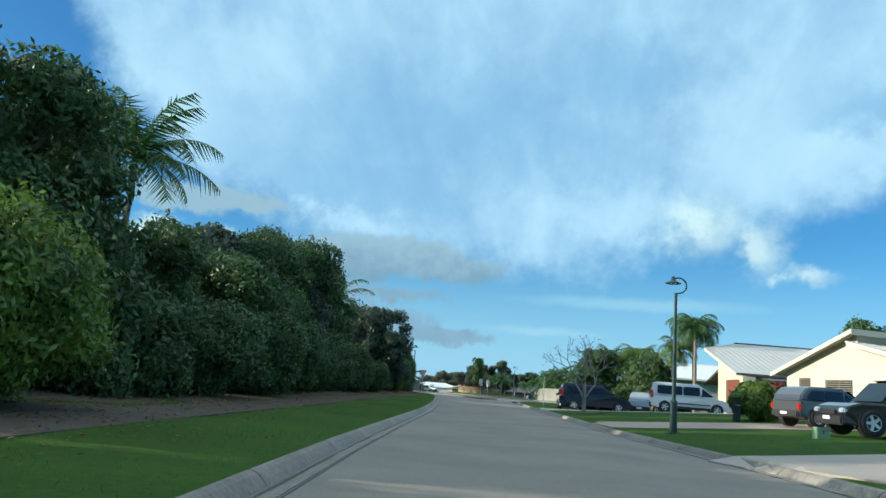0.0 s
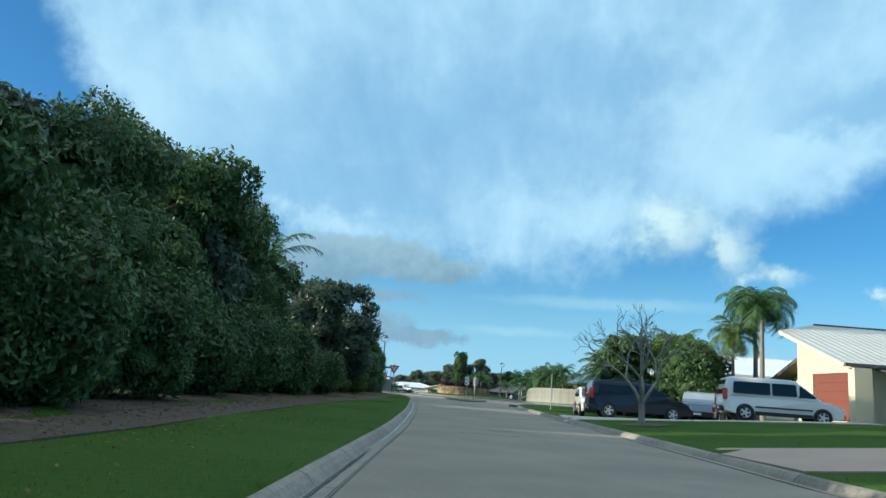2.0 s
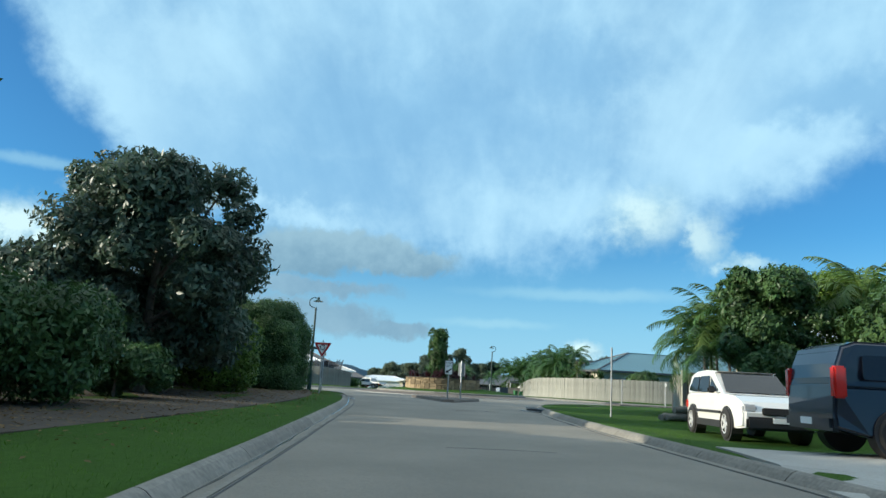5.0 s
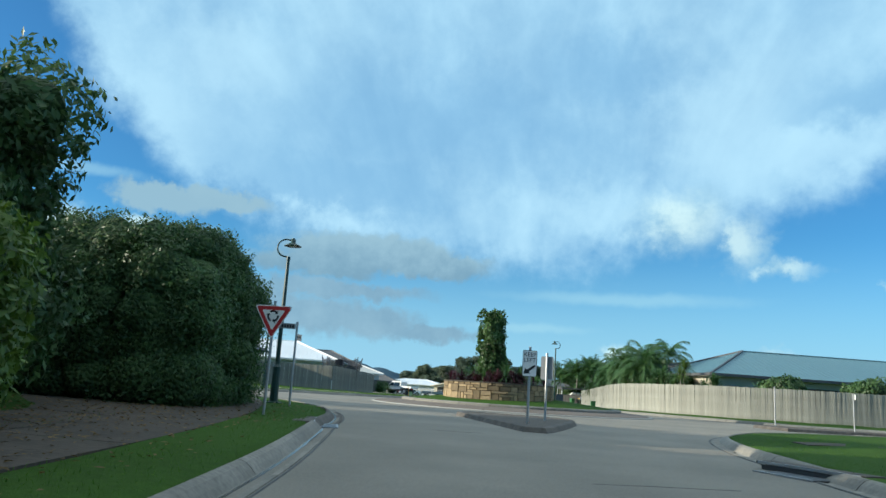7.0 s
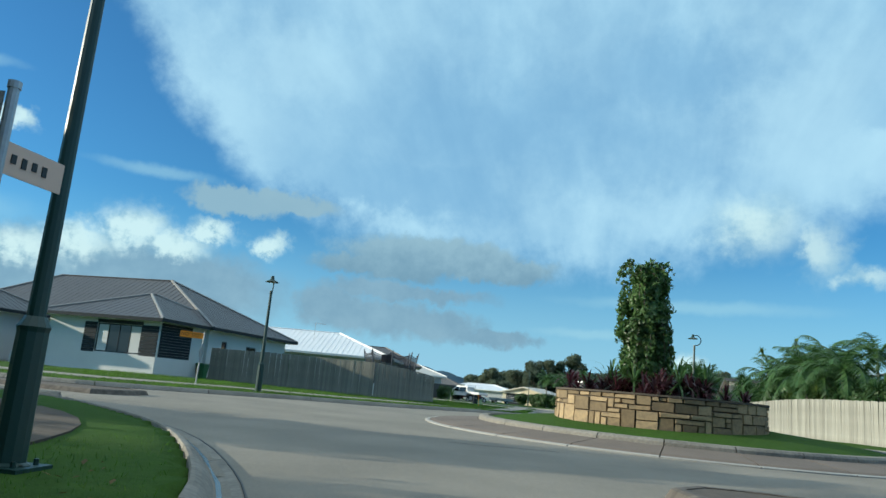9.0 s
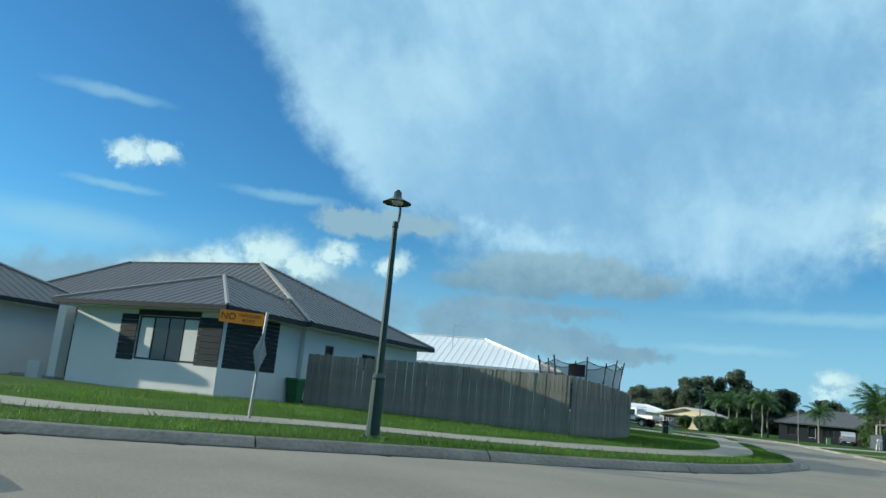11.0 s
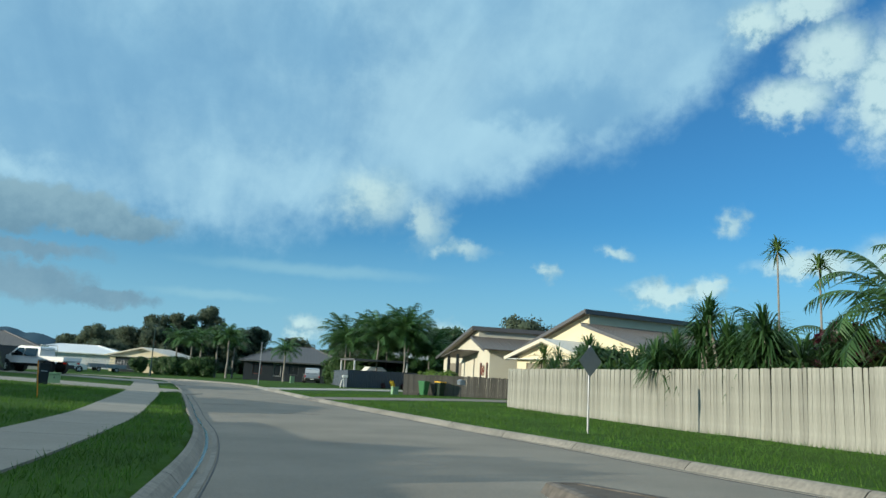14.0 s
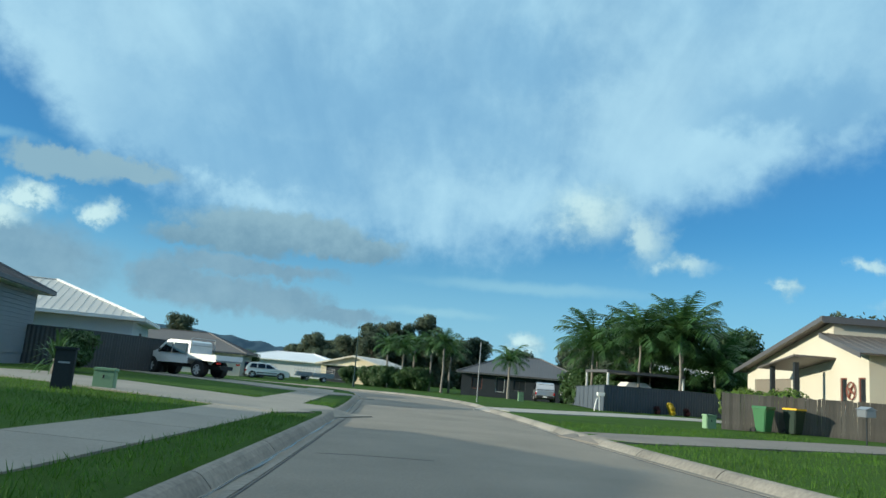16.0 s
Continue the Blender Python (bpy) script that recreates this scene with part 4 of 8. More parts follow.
def street_name_sign(x, y, turn, top):
    z = ground_z(x, y)
    s = thing("street_name_sign", pose(x, y, z, 0, 0, turn), "street name sign with two blades on a dark grey post", "street sign")
    c = top - z
    part("post", tube_bm([(0, 0, -0.1), (0, 0, c + 0.02)], 0.03, 10), GALV, s)
    part("post_cap", tube_bm([(0, 0, c), (0, 0, c + 0.04)], 0.036, 10), GALV, s)
    blade = flat([(-0.76, c - 0.17), (-0.04, c - 0.17), (-0.04, c - 0.02), (-0.76, c - 0.02)], -0.01, SIGNGREY, s, "blade", "grey street name blade")
    for i in range(9):
        part("letter_bar", box_bm(-0.72 + i * 0.073, -0.016, c - 0.135, -0.672 + i * 0.073, -0.011, c - 0.055), SIGNBLACK, blade)
    side = bmesh.new()
    prism(side, [(0.03, c - 0.47), (0.46, c - 0.47), (0.46, c - 0.29), (0.03, c - 0.29)], -0.004, 0.004)
    sb = part("side_blade", side, SIGNPALE, s, "pale pink reserve blade")
    sb.matrix_basis = pose(0, 0, 0, 0, 0, 78)
    for i in range(4):
        part("letter_bar", box_bm(0.07 + i * 0.075, -0.010, c - 0.40 - 0.01 * (i % 2), 0.105 + i * 0.075, -0.0045, c - 0.35), SIGNBLACK, sb)
    return s


def paling_fence(name, pts, height, mat, label, parts=True, width=0.125, rails=True, top_jitter=0.02, gap=0.004):
    """A paling fence along plan points: each board a piece of its own; rails and posts behind."""
    f = thing(name, Matrix.Identity(4), label, "fence")
    line = smooth_line(pts, 0.25) if len(pts) > 2 else np.array([np.array(pts[0]) + (np.array(pts[1]) - np.array(pts[0])) * t for t in np.linspace(0, 1, max(2, int(math.dist(*pts) / 0.25)))])
    seg = np.linalg.norm(np.diff(line, axis=0), axis=1)
    acc = np.concatenate([[0], np.cumsum(seg)])
    n = int(acc[-1] / (width + gap))
    at = np.arange(n) * (width + gap) + width / 2
    xs, ys = np.interp(at, acc, line[:, 0]), np.interp(at, acc, line[:, 1])
    me = []
    rnd = random.Random(len(pts) * 31 + n)
    for k in range(6):
        bm = bmesh.new()
        j = rnd.uniform(-top_jitter, top_jitter)
        h = height + j
        w = width / 2
        prism(bm, [(-w, 0), (w, 0), (w + rnd.uniform(-0.006, 0.002), h - 0.02), (w - 0.02, h + rnd.uniform(-0.01, 0.01)), (-w + 0.02, h + rnd.uniform(-0.01, 0.01)), (-w + rnd.uniform(-0.002, 0.006), h - 0.02)], -0.009, 0.009)
        m = bpy.data.meshes.new("paling")
        bm.to_mesh(m)
        bm.free()
        m.materials.append(mat)
        me.append(m)
    for i in range(n):
        a = min(i + 1, n - 1)
        b = max(i - 1, 0)
        ang = math.degrees(math.atan2(ys[a] - ys[b], xs[a] - xs[b]))
        ob = new("paling", me[rnd.randrange(6)])
        ob.parent = f
        ob.matrix_basis = pose(xs[i], ys[i], ground_z(xs[i], ys[i]) - 0.03, rnd.uniform(-0.6, 0.6), rnd.uniform(-0.5, 0.5), ang + rnd.uniform(-1.5, 1.5))
    if rails:
        for zz in (0.35, height - 0.35):
            part("rail", tube_bm([(x, y, ground_z(x, y) + zz) for x, y in offset_line(np.stack([xs, ys], -1), 0.05)[:: max(1, n // 40)]], 0.035, 4), mat, f)
    return f


def sheet_fence(name, pts, height, mat, label, rib=0.19, post=2.4):
    """A ribbed steel sheet fence, with posts and rails."""
    f = thing(name, Matrix.Identity(4), label, "fence")
    for (ax, ay), (bx, by) in zip(pts, pts[1:]):
        L = math.hypot(bx - ax, by - ay)
        n = max(1, round(L / post))
        ang = math.degrees(math.atan2(by - ay, bx - ax))
        for i in range(n):
            x0, y0 = ax + (bx - ax) * i / n, ay + (by - ay) * i / n
            w = L / n
            z = ground_z(x0, y0)
            bm = bmesh.new()
            k = max(2, round(w / rib))
            top, low = [], []
            for j in range(4 * k + 1):
                u = w * j / (4 * k)
                d = 0.018 if (j % 4) in (1, 2) else -0.018
                top.append(bm.verts.new((u, d, height)))
                low.append(bm.verts.new((u, d, 0.03)))
            for j in range(4 * k):
                bm.faces.new((low[j], low[j + 1], top[j + 1], top[j]))
            p = part("sheet", bm, mat, f)
            p.matrix_basis = pose(x0, y0, z, 0, 0, ang)
            pb = box_bm(-0.03, -0.03, -0.1, 0.03, 0.03, height + 0.02)
            q = part("post", pb, mat, f)
            q.matrix_basis = pose(x0, y0, z, 0, 0, ang)
            rb = box_bm(0.03, -0.028, height - 0.02, w - 0.03, 0.028, height + 0.03)
            r = part("rail", rb, mat, f)
            r.matrix_basis = pose(x0, y0, z, 0, 0, ang)
    return f


# ---- trees and plants ----


def waver(p, seed, scale, amount):
    """A smooth, uneven shift of points: a few crossing waves at two sizes."""
    g = np.random.default_rng(seed)
    out = np.zeros_like(p)
    for k, a in ((1.0, 1.0), (2.3, 0.55), (4.9, 0.3)):
        for _ in range(3):
            w = g.normal(size=3) * k / scale
            out += np.sin(p @ w + g.uniform(0, 6.28))[:, None] * g.normal(size=3) * a * 0.45
    return out * amount


def leaf_cloud(centres, radii, count, size, seed, fold=0.25):
    """Many small leaves on sprays over the skins of overlapping lumps: vertices and faces."""
    g = np.random.default_rng(seed)
    centres, radii = np.array(centres, float), np.array(radii, float)
    mean = float(radii.mean())
    total = count
    count = int(total * 3.6)
    pick = g.choice(len(centres), count, p=radii.mean(1) ** 2 / (radii.mean(1) ** 2).sum())
    d = g.normal(size=(count, 3))
    d /= np.linalg.norm(d, axis=1)[:, None]
    r = g.uniform(0.5, 1.0, count) ** 0.5 + g.normal(0, 0.06, count)
    # sprays: leaves gather on shoots that reach out of the crown, and thin out between them
    bump = waver(d * 3.0 + centres[pick] * 1.7, seed + 1, 0.9, 1.0)[:, 0]
    r = r + np.clip(bump, -0.5, 1.0) * 0.17
    pos = centres[pick] + d * radii[pick] * r[:, None]
    pos = pos + waver(pos, seed + 2, mean * 0.9, mean * 0.16)
    # leave out what lies deep inside a neighbouring lump, and the gaps between the shoots
    deep = np.full(count, 9.0, np.float32)
    for c, q in zip(centres, radii):
        deep = np.minimum(deep, (((pos - c) / q) ** 2).sum(1).astype(np.float32))
    gaps = waver(pos, seed + 3, 0.5, 1.0)[:, 1] < -0.75
    kept = np.flatnonzero((deep > 0.45) & ~gaps)[:total]
    count, pos, d = len(kept), pos[kept], d[kept]
    out = d + g.normal(0, 0.55, (count, 3)) + (0, 0, 0.25)
    out /= np.linalg.norm(out, axis=1)[:, None]
    along = np.cross(out, g.normal(size=(count, 3)))
    along /= np.linalg.norm(along, axis=1)[:, None] + 1e-9
    along[:, 2] -= 0.55
    along /= np.linalg.norm(along, axis=1)[:, None]
    side = np.cross(along, out)
    side /= np.linalg.norm(side, axis=1)[:, None] + 1e-9
    s = size * g.uniform(0.6, 1.4, count)[:, None]
    base, tip = pos - along * s, pos + along * s
    mid = pos + out * s * fold * 0.4
    l, rr = mid + side * s * 0.42, mid - side * s * 0.42
    verts = np.stack([base, l, tip, rr], 1).reshape(-1, 3)
    k = np.arange(count)[:, None] * 4
    faces = np.concatenate([k + [0, 1, 2], k + [0, 2, 3]], 0)
    return verts, faces


def tri_object(name, verts, faces, mat, parent, label=""):
    me = bpy.data.meshes.new(name)
    verts, faces = np.asarray(verts, np.float32), np.asarray(faces, np.int32)
    me.vertices.add(len(verts))
    me.vertices.foreach_set("co", verts.ravel())
    me.loops.add(faces.size)
    me.loops.foreach_set("vertex_index", faces.ravel())
    me.polygons.add(len(faces))
    me.polygons.foreach_set("loop_start", np.arange(0, faces.size, 3))
    me.polygons.foreach_set("loop_total", np.full(len(faces), 3))
    me.update()
    me.materials.append(mat)
    ob = new(name, me)
    ob.parent = parent
    if label:
        ob["label"] = label
    return ob


def lumps(seed, width, depth, z0, z1, n, r0, r1, taper=0.5, skew=0.0):
    """Lumps that fill a crown of that size, smaller towards the top."""
    g = random.Random(seed)
    cs, rs = [], []
    for i in range(n):
        t = (i + 0.5) / n
        z = z0 + (z1 - z0) * t
        spread = (math.sin(math.pi * min(0.95, 0.18 + 0.72 * t)) ** taper)
        a = g.uniform(0, 2 * math.pi)
        q = math.sqrt(g.uniform(0.1, 1)) * spread
        r = r0 + (r1 - r0) * g.random()
        x = math.cos(a) * q * max(0.1, width / 2 - r * 0.7)
        y = math.sin(a) * q * max(0.1, depth / 2 - r * 0.7)
        cs.append((x + skew * t, y, min(z, z1 - r * 0.8)))
        rs.append((r, r, r * g.uniform(0.7, 1.0)))
    return cs, rs


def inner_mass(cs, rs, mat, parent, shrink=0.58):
    """The inside of a crown, mostly in shade-darkened colours: uneven lumps below the outer leaves."""
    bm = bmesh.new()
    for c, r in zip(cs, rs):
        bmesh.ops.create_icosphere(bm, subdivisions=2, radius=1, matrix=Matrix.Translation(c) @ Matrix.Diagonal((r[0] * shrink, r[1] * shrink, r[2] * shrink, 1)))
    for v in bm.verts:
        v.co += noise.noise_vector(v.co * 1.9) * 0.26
    return part("inner_foliage", bm, SHADEMASSBRONZE if mat in (LEAFBRONZE, PURPLELEAF) else SHADEMASS if mat in (LEAF, LEAFLIGHT) else mat, parent, smooth=True)


def tree(name, x, y, turn, label, seed, width, depth, low, high, n, r, leaves, size, mat, group="", trunk=0.16, bark=None, skew=0.0, taper=0.5, inner=None):
    z = ground_z(x, y)
    t = thing(name, pose(x, y, z, 0, 0, turn), label, "tree", group)
    cs, rs = lumps(seed, width, depth, low, high, n, r * 0.7, r * 1.25, taper, skew)
    bm = bmesh.new()
    g = random.Random(seed + 5)
    top = high * 0.7
    tube(bm, [(0, 0, -0.2), (0.05, 0.02, 0.3), (0.1 * g.random(), 0.08, top * 0.5), (skew * 0.5, 0, top)], [trunk * 1.35, trunk, trunk * 0.8, trunk * 0.3], 9)
    part("trunk", bm, bark or BARK, t)
    bm = bmesh.new()
    for c in cs[:: max(1, len(cs) // 9)]:
        h = min(top * 0.9, max(low * 0.7, c[2] * 0.5))
        tube(bm, [(0, 0, h), (c[0] * 0.4, c[1] * 0.4, h + (c[2] - h) * 0.35), c], [trunk * 0.5, trunk * 0.32, 0.02], 6)
    part("branchwork", bm, bark or BARK, t)
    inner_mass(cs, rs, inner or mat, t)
    v, f = leaf_cloud(cs, rs, leaves, size, seed)
    tri_object("crown", v, f, mat, t)
    return t


def frond(bm_v, bm_f, origin, heading, lift, length, width, droop, g, leaflets=26, vee=0.35):
    """One feather frond: a bent rib with narrow leaflets on both sides."""
    d = np.array([math.cos(heading), math.sin(heading), 0])
    n = np.array([-d[1], d[0], 0])
    p, ang, prev = np.array(origin, float), lift, None
    step = length / leaflets
    pts = []
    for i in range(leaflets + 1):
        t = i / leaflets
        ang = lift - droop * t ** 1.5
        pts.append(p.copy())
        p = p + step * (d * math.cos(ang) + np.array([0, 0, math.sin(ang)]))
    for i in range(1, leaflets + 1):
        t = i / leaflets
        ang = lift - droop * t ** 1.5
        fw = d * math.cos(ang) + np.array([0, 0, math.sin(ang)])
        upv = np.cross(fw, n) * -1
        ll = width * (math.sin(math.pi * min(0.97, 0.12 + 0.8 * t)) ** 0.7) * g.uniform(0.85, 1.1)
        for s in (-1, 1):
            tip = pts[i] + n * s * ll * 0.8 + fw * ll * 0.55 + upv * ll * vee * g.uniform(0.2, 1) - np.array([0, 0, ll * g.uniform(0.05, 0.45)])
            k = len(bm_v)
            w = step * 0.42
            bm_v.extend([pts[i] - fw * w, pts[i] + fw * w, tip])
            bm_f.append((k, k + 1, k + 2))
    for i in range(leaflets):
        k = len(bm_v)
        w = 0.022 * (1 - 0.8 * i / leaflets) * (length / 2)
        w2 = 0.022 * (1 - 0.8 * (i + 1) / leaflets) * (length / 2)
        bm_v.extend([pts[i] + n * w, pts[i] - n * w, pts[i + 1] - n * w2, pts[i + 1] + n * w2, pts[i] - np.array([0, 0, w]), pts[i + 1] - np.array([0, 0, w2])])
        bm_f.extend([(k, k + 1, k + 2), (k, k + 2, k + 3), (k, k + 5, k + 4), (k, k + 3, k + 5), (k + 1, k + 4, k + 5), (k + 1, k + 5, k + 2)])


def palm(x, y, height, seed, label, fronds=14, length=2.4, width=0.55, trunk=0.11, mat=None, group="palms", bark=None, lean=0.0, base=None, shaft=True, droop=1.7, name="palm_tree"):
    g = random.Random(seed)
    z = ground_z(x, y) if base is None else base
    t = thing(name, pose(x, y, z, 0, lean, g.uniform(0, 360)), label, "palm tree", group)
    pts = [(0, 0, -0.2)] + [(0.03 * math.sin(i * 1.3), 0.03 * math.cos(i), height * i / 7) for i in range(8)]
    part("trunk", tube_bm(pts, [trunk * 1.5, trunk * 1.3] + [trunk * (1.05 - 0.04 * i) for i in range(7)], 9), bark or PALEBARK, t)
    if shaft:
        part("crownshaft", tube_bm([(0, 0, height - 0.05), (0, 0, height + 0.35), (0, 0, height + 0.8)], [trunk * 0.95, trunk * 1.05, trunk * 0.45], 9), mat or PALMLEAF, t, "smooth green crownshaft")
    top = height + (0.7 if shaft else 0.0)
    for i in range(fronds):
        v, f = [], []
        a = i * 2.399 + g.uniform(-0.3, 0.3)
        lift = 1.35 - 1.5 * (i + 0.5) / fronds + g.uniform(-0.1, 0.1)
        frond(v, f, (0, 0, top), a, lift, length * g.uniform(0.85, 1.1), width, droop * g.uniform(0.8, 1.2), g)
        tri_object("frond", v, f, (mat or PALMLEAF), t)
    return t


def spiky(x, y, height, seed, label, heads=1, mat=None, length=0.55, trunk=0.035, blades=46, name="dracaena", category="plant", group="", base=None):
    """A plant with rosettes of strap leaves on thin stems."""
    g = random.Random(seed)
    z = ground_z(x, y) if base is None else base
    t = thing(name, pose(x, y, z, 0, 0, g.uniform(0, 360)), label, category, group)
    for h in range(heads):
        hx, hy, hz = (g.uniform(-0.45, 0.45) * (heads > 1), g.uniform(-0.45, 0.45) * (heads > 1), height * (1 if h == 0 else g.uniform(0.55, 0.95)))
        part("stem", tube_bm([(0, 0, -0.1), (hx * 0.3, hy * 0.3, hz * 0.5), (hx, hy, hz)], [trunk * 1.3, trunk, trunk * 0.8], 7), PALEBARK, t)
        v, f = [], []
        for i in range(blades):
            a, el = g.uniform(0, 2 * math.pi), g.uniform(-0.7, 1.45)
            d = np.array([math.cos(a) * math.cos(el), math.sin(a) * math.cos(el), math.sin(el)])
            n = np.array([-math.sin(a), math.cos(a), 0])
            o = np.array([hx, hy, hz + g.uniform(-0.12, 0.12)])
            L = length * g.uniform(0.8, 1.2)
            k = len(v)
            m = o + d * L * 0.55 + np.array([0, 0, 0.02])
            e = o + d * L - np.array([0, 0, L * 0.28])
            v.extend([o - n * 0.012, o + n * 0.012, m + n * 0.028, m - n * 0.028, e])
            f.extend([(k, k + 1, k + 2), (k, k + 2, k + 3), (k + 3, k + 2, k + 4)])
        tri_object("leaf_rosette", v, f, mat or PALMLEAF, t)
    return t


def shrub(name, x, y, label, seed, width, depth, height, leaves, size, mat, turn=0.0, group="", base=None, category="shrub", inside=0.63, block=False):
    z = ground_z(x, y) if base is None else base
    t = thing(name, pose(x, y, z, 0, 0, turn), label, category, group)
    n = max(5, int(width * depth * height * 0.6) + 5)
    r = min(width, depth, height) * 0.36
    cs, rs = lumps(seed, width, depth, r * 0.6, height, n, r * 0.75, r * 1.2, 0.35)
    if block:
        # an upright clipped block with rounded shoulders
        g, cs, rs = random.Random(seed), [], []
        for k in range(5):
            zc = 0.55 + (height - 1.35) * k / 4
            inset = 0.75 + (0.0, 0.0, -0.1, -0.1, 0.3)[k]
            for i in range(5):
                for j in range(5):
                    if max(abs(i - 2), abs(j - 2)) == 2 or k > 2:
                        q = 1.0 - 0.12 * (abs(i - 2) == 2 and abs(j - 2) == 2)
                        cs.append(((i - 2) / 2 * (width / 2 - inset) * q + g.uniform(-0.12, 0.12), (j - 2) / 2 * (depth / 2 - inset) * q + g.uniform(-0.12, 0.12), zc + g.uniform(-0.1, 0.1)))
                        rs.append([g.uniform(0.68, 0.98)] * 3)
    part("stems", tube_bm([(0, 0, -0.1), (0.02, 0.03, height * 0.6)], [0.05, 0.02], 6), BARK, t)
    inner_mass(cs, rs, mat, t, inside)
    v, f = leaf_cloud(cs, rs, leaves, size, seed)
    tri_object("crown", v, f, mat, t)
    return t

# ---- houses ----


def roof_sheet(name, pts, mat, parent, thick=0.08, ribs=True, label=""):
    """A roof plane through three or four points: a thin slab with raised ribs running down the slope (first edge is the eave)."""
    p = [Vector(q) for q in pts]
    n = (p[1] - p[0]).cross(p[-1] - p[0]).normalized()
    if n.z < 0:
        n = -n
    bm = bmesh.new()
    a = [bm.verts.new(q) for q in p]
    b = [bm.verts.new(q - n * thick) for q in p]
    bm.faces.new(a)
    bm.faces.new(b[::-1])
    k = len(p)
    for i in range(k):
        bm.faces.new((a[i], a[(i + 1) % k], b[(i + 1) % k], b[i]))
    rib = bmesh.new()
    if ribs:
        along = (p[1] - p[0])
        L = along.length
        u = along.normalized()
        down = n.cross(u)
        if down.z > 0:
            down = -down
        m = int(L / 0.42)
        poly = [((q - p[0]).dot(u), -(q - p[0]).dot(down)) for q in p]
        for i in range(1, m):
            x = L * i / m
            hits = []
            for (x0, v0), (x1, v1) in zip(poly, poly[1:] + poly[:1]):
                if (x0 - x) * (x1 - x) < 0:
                    hits.append(v0 + (v1 - v0) * (x - x0) / (x1 - x0))
            if len(hits) >= 2:
                lo, hi = min(hits), max(hits)
                s, e = p[0] + u * x - down * lo + n * 0.0, p[0] + u * x - down * hi
                w = u * 0.022
                q = [rib.verts.new(c) for c in (s - w, s + w, e + w, e - w)]
                r = [rib.verts.new(c) for c in (s - w * 0.5 + n * 0.018, s + w * 0.5 + n * 0.018, e + w * 0.5 + n * 0.018, e - w * 0.5 + n * 0.018)]
                rib.faces.new(r)
                for j in range(4):
                    rib.faces.new((q[j], q[(j + 1) % 4], r[(j + 1) % 4], r[j]))
    bmesh.ops.recalc_face_normals(bm, faces=bm.faces[:])
    ob = part(name, bm, mat, parent, label)
    if ribs and len(rib.verts):
        bmesh.ops.recalc_face_normals(rib, faces=rib.faces[:])
        part("ribs", rib, mat, ob)["kind"] = "stuff"
    return ob


def beam(name, a, b, w, h, mat, parent, label=""):
    """A straight board from a to b, w wide and h high, hanging below the line."""
    a, b = Vector(a), Vector(b)
    d = (b - a).normalized()
    s = Vector((d.y, -d.x, 0)).normalized() * w / 2
    bm = bmesh.new()
    v = [bm.verts.new(c) for c in (a - s, a + s, b + s, b - s)]
    dn = Vector((0, 0, -h))
    q = [bm.verts.new(c + dn) for c in (a - s, a + s, b + s, b - s)]
    bm.faces.new(v)
    bm.faces.new(q[::-1])
    for i in range(4):
        bm.faces.new((v[i], v[(i + 1) % 4], q[(i + 1) % 4], q[i]))
    bmesh.ops.recalc_face_normals(bm, faces=bm.faces[:])
    return part(name, bm, mat, parent, label)


def wall_with_openings(parent, length, height, openings, mat, m, thick=0.2, top=None, name="wall"):
    """A wall in its own x-z plane with openings (x0, z0, x1, z1) cut through; top: heights along x for a raked head."""
    xs = sorted({0, length, *[v for o in openings for v in (o[0], o[2])], *([t[0] for t in top] if top else [])})
    head = (lambda x: float(np.interp(x, [t[0] for t in top], [t[1] for t in top]))) if top else (lambda x: height)
    bm = bmesh.new()
    for a, b in zip(xs, xs[1:]):
        mid = (a + b) / 2
        cuts = sorted((o[1], o[3]) for o in openings if o[0] <= mid <= o[2])
        z = -0.5
        for c0, c1 in cuts:
            if c0 > z:
                prism(bm, [(a, z), (b, z), (b, c0), (a, c0)], 0, thick)
            z = c1
        prism(bm, [(a, z), (b, z), (b, head(b)), (a, head(a))], 0, thick)
    bmesh.ops.remove_doubles(bm, verts=bm.verts[:], dist=0.002)
    ob = part(name, bm, mat, parent)
    ob.matrix_basis = m
    return ob


def window(parent, m, w, h, frame_mat, panes=2, blinds=False, name="window", glass=None):
    """A window set into an opening: frame, mullions, panes; m is its lower left corner."""
    bm = bmesh.new()
    f = 0.05
    for r in ((0, 0, w, f), (0, h - f, w, h), (0, f, f, h - f), (w - f, f, w, h - f)):
        box(bm, r[0], 0.04, r[1], r[2], 0.10, r[3])
    ob = part(name, bm, frame_mat, parent)
    ob.matrix_basis = m
    for i in range(panes):
        x0, x1 = f + (w - 2 * f) * i / panes, f + (w - 2 * f) * (i + 1) / panes
        part("pane", box_bm(x0, 0.065, f, x1 - (0.03 if i < panes - 1 else 0), 0.075, h - f), glass or GLASS, ob)
        if i < panes - 1:
            part("mullion", box_bm(x1 - 0.03, 0.045, f, x1 + 0.0, 0.095, h - f), frame_mat, ob)
    if blinds:
        for i in range(int(h / 0.11)):
            part("slat", box_bm(f, 0.0, f + i * 0.11, w - f, 0.03, f + i * 0.11 + 0.045), frame_mat, ob)
    return ob


def panel_door(parent, m, w, h, mat, rows=4, name="garage_door"):
    ob = part(name, box_bm(0, 0.08, 0, w, 0.12, h), mat, parent)
    ob.matrix_basis = m
    for i in range(rows):
        part("panel", box_bm(0.03, 0.055, h * i / rows + 0.02, w - 0.03, 0.079, h * (i + 1) / rows - 0.01), mat, ob)
    return ob


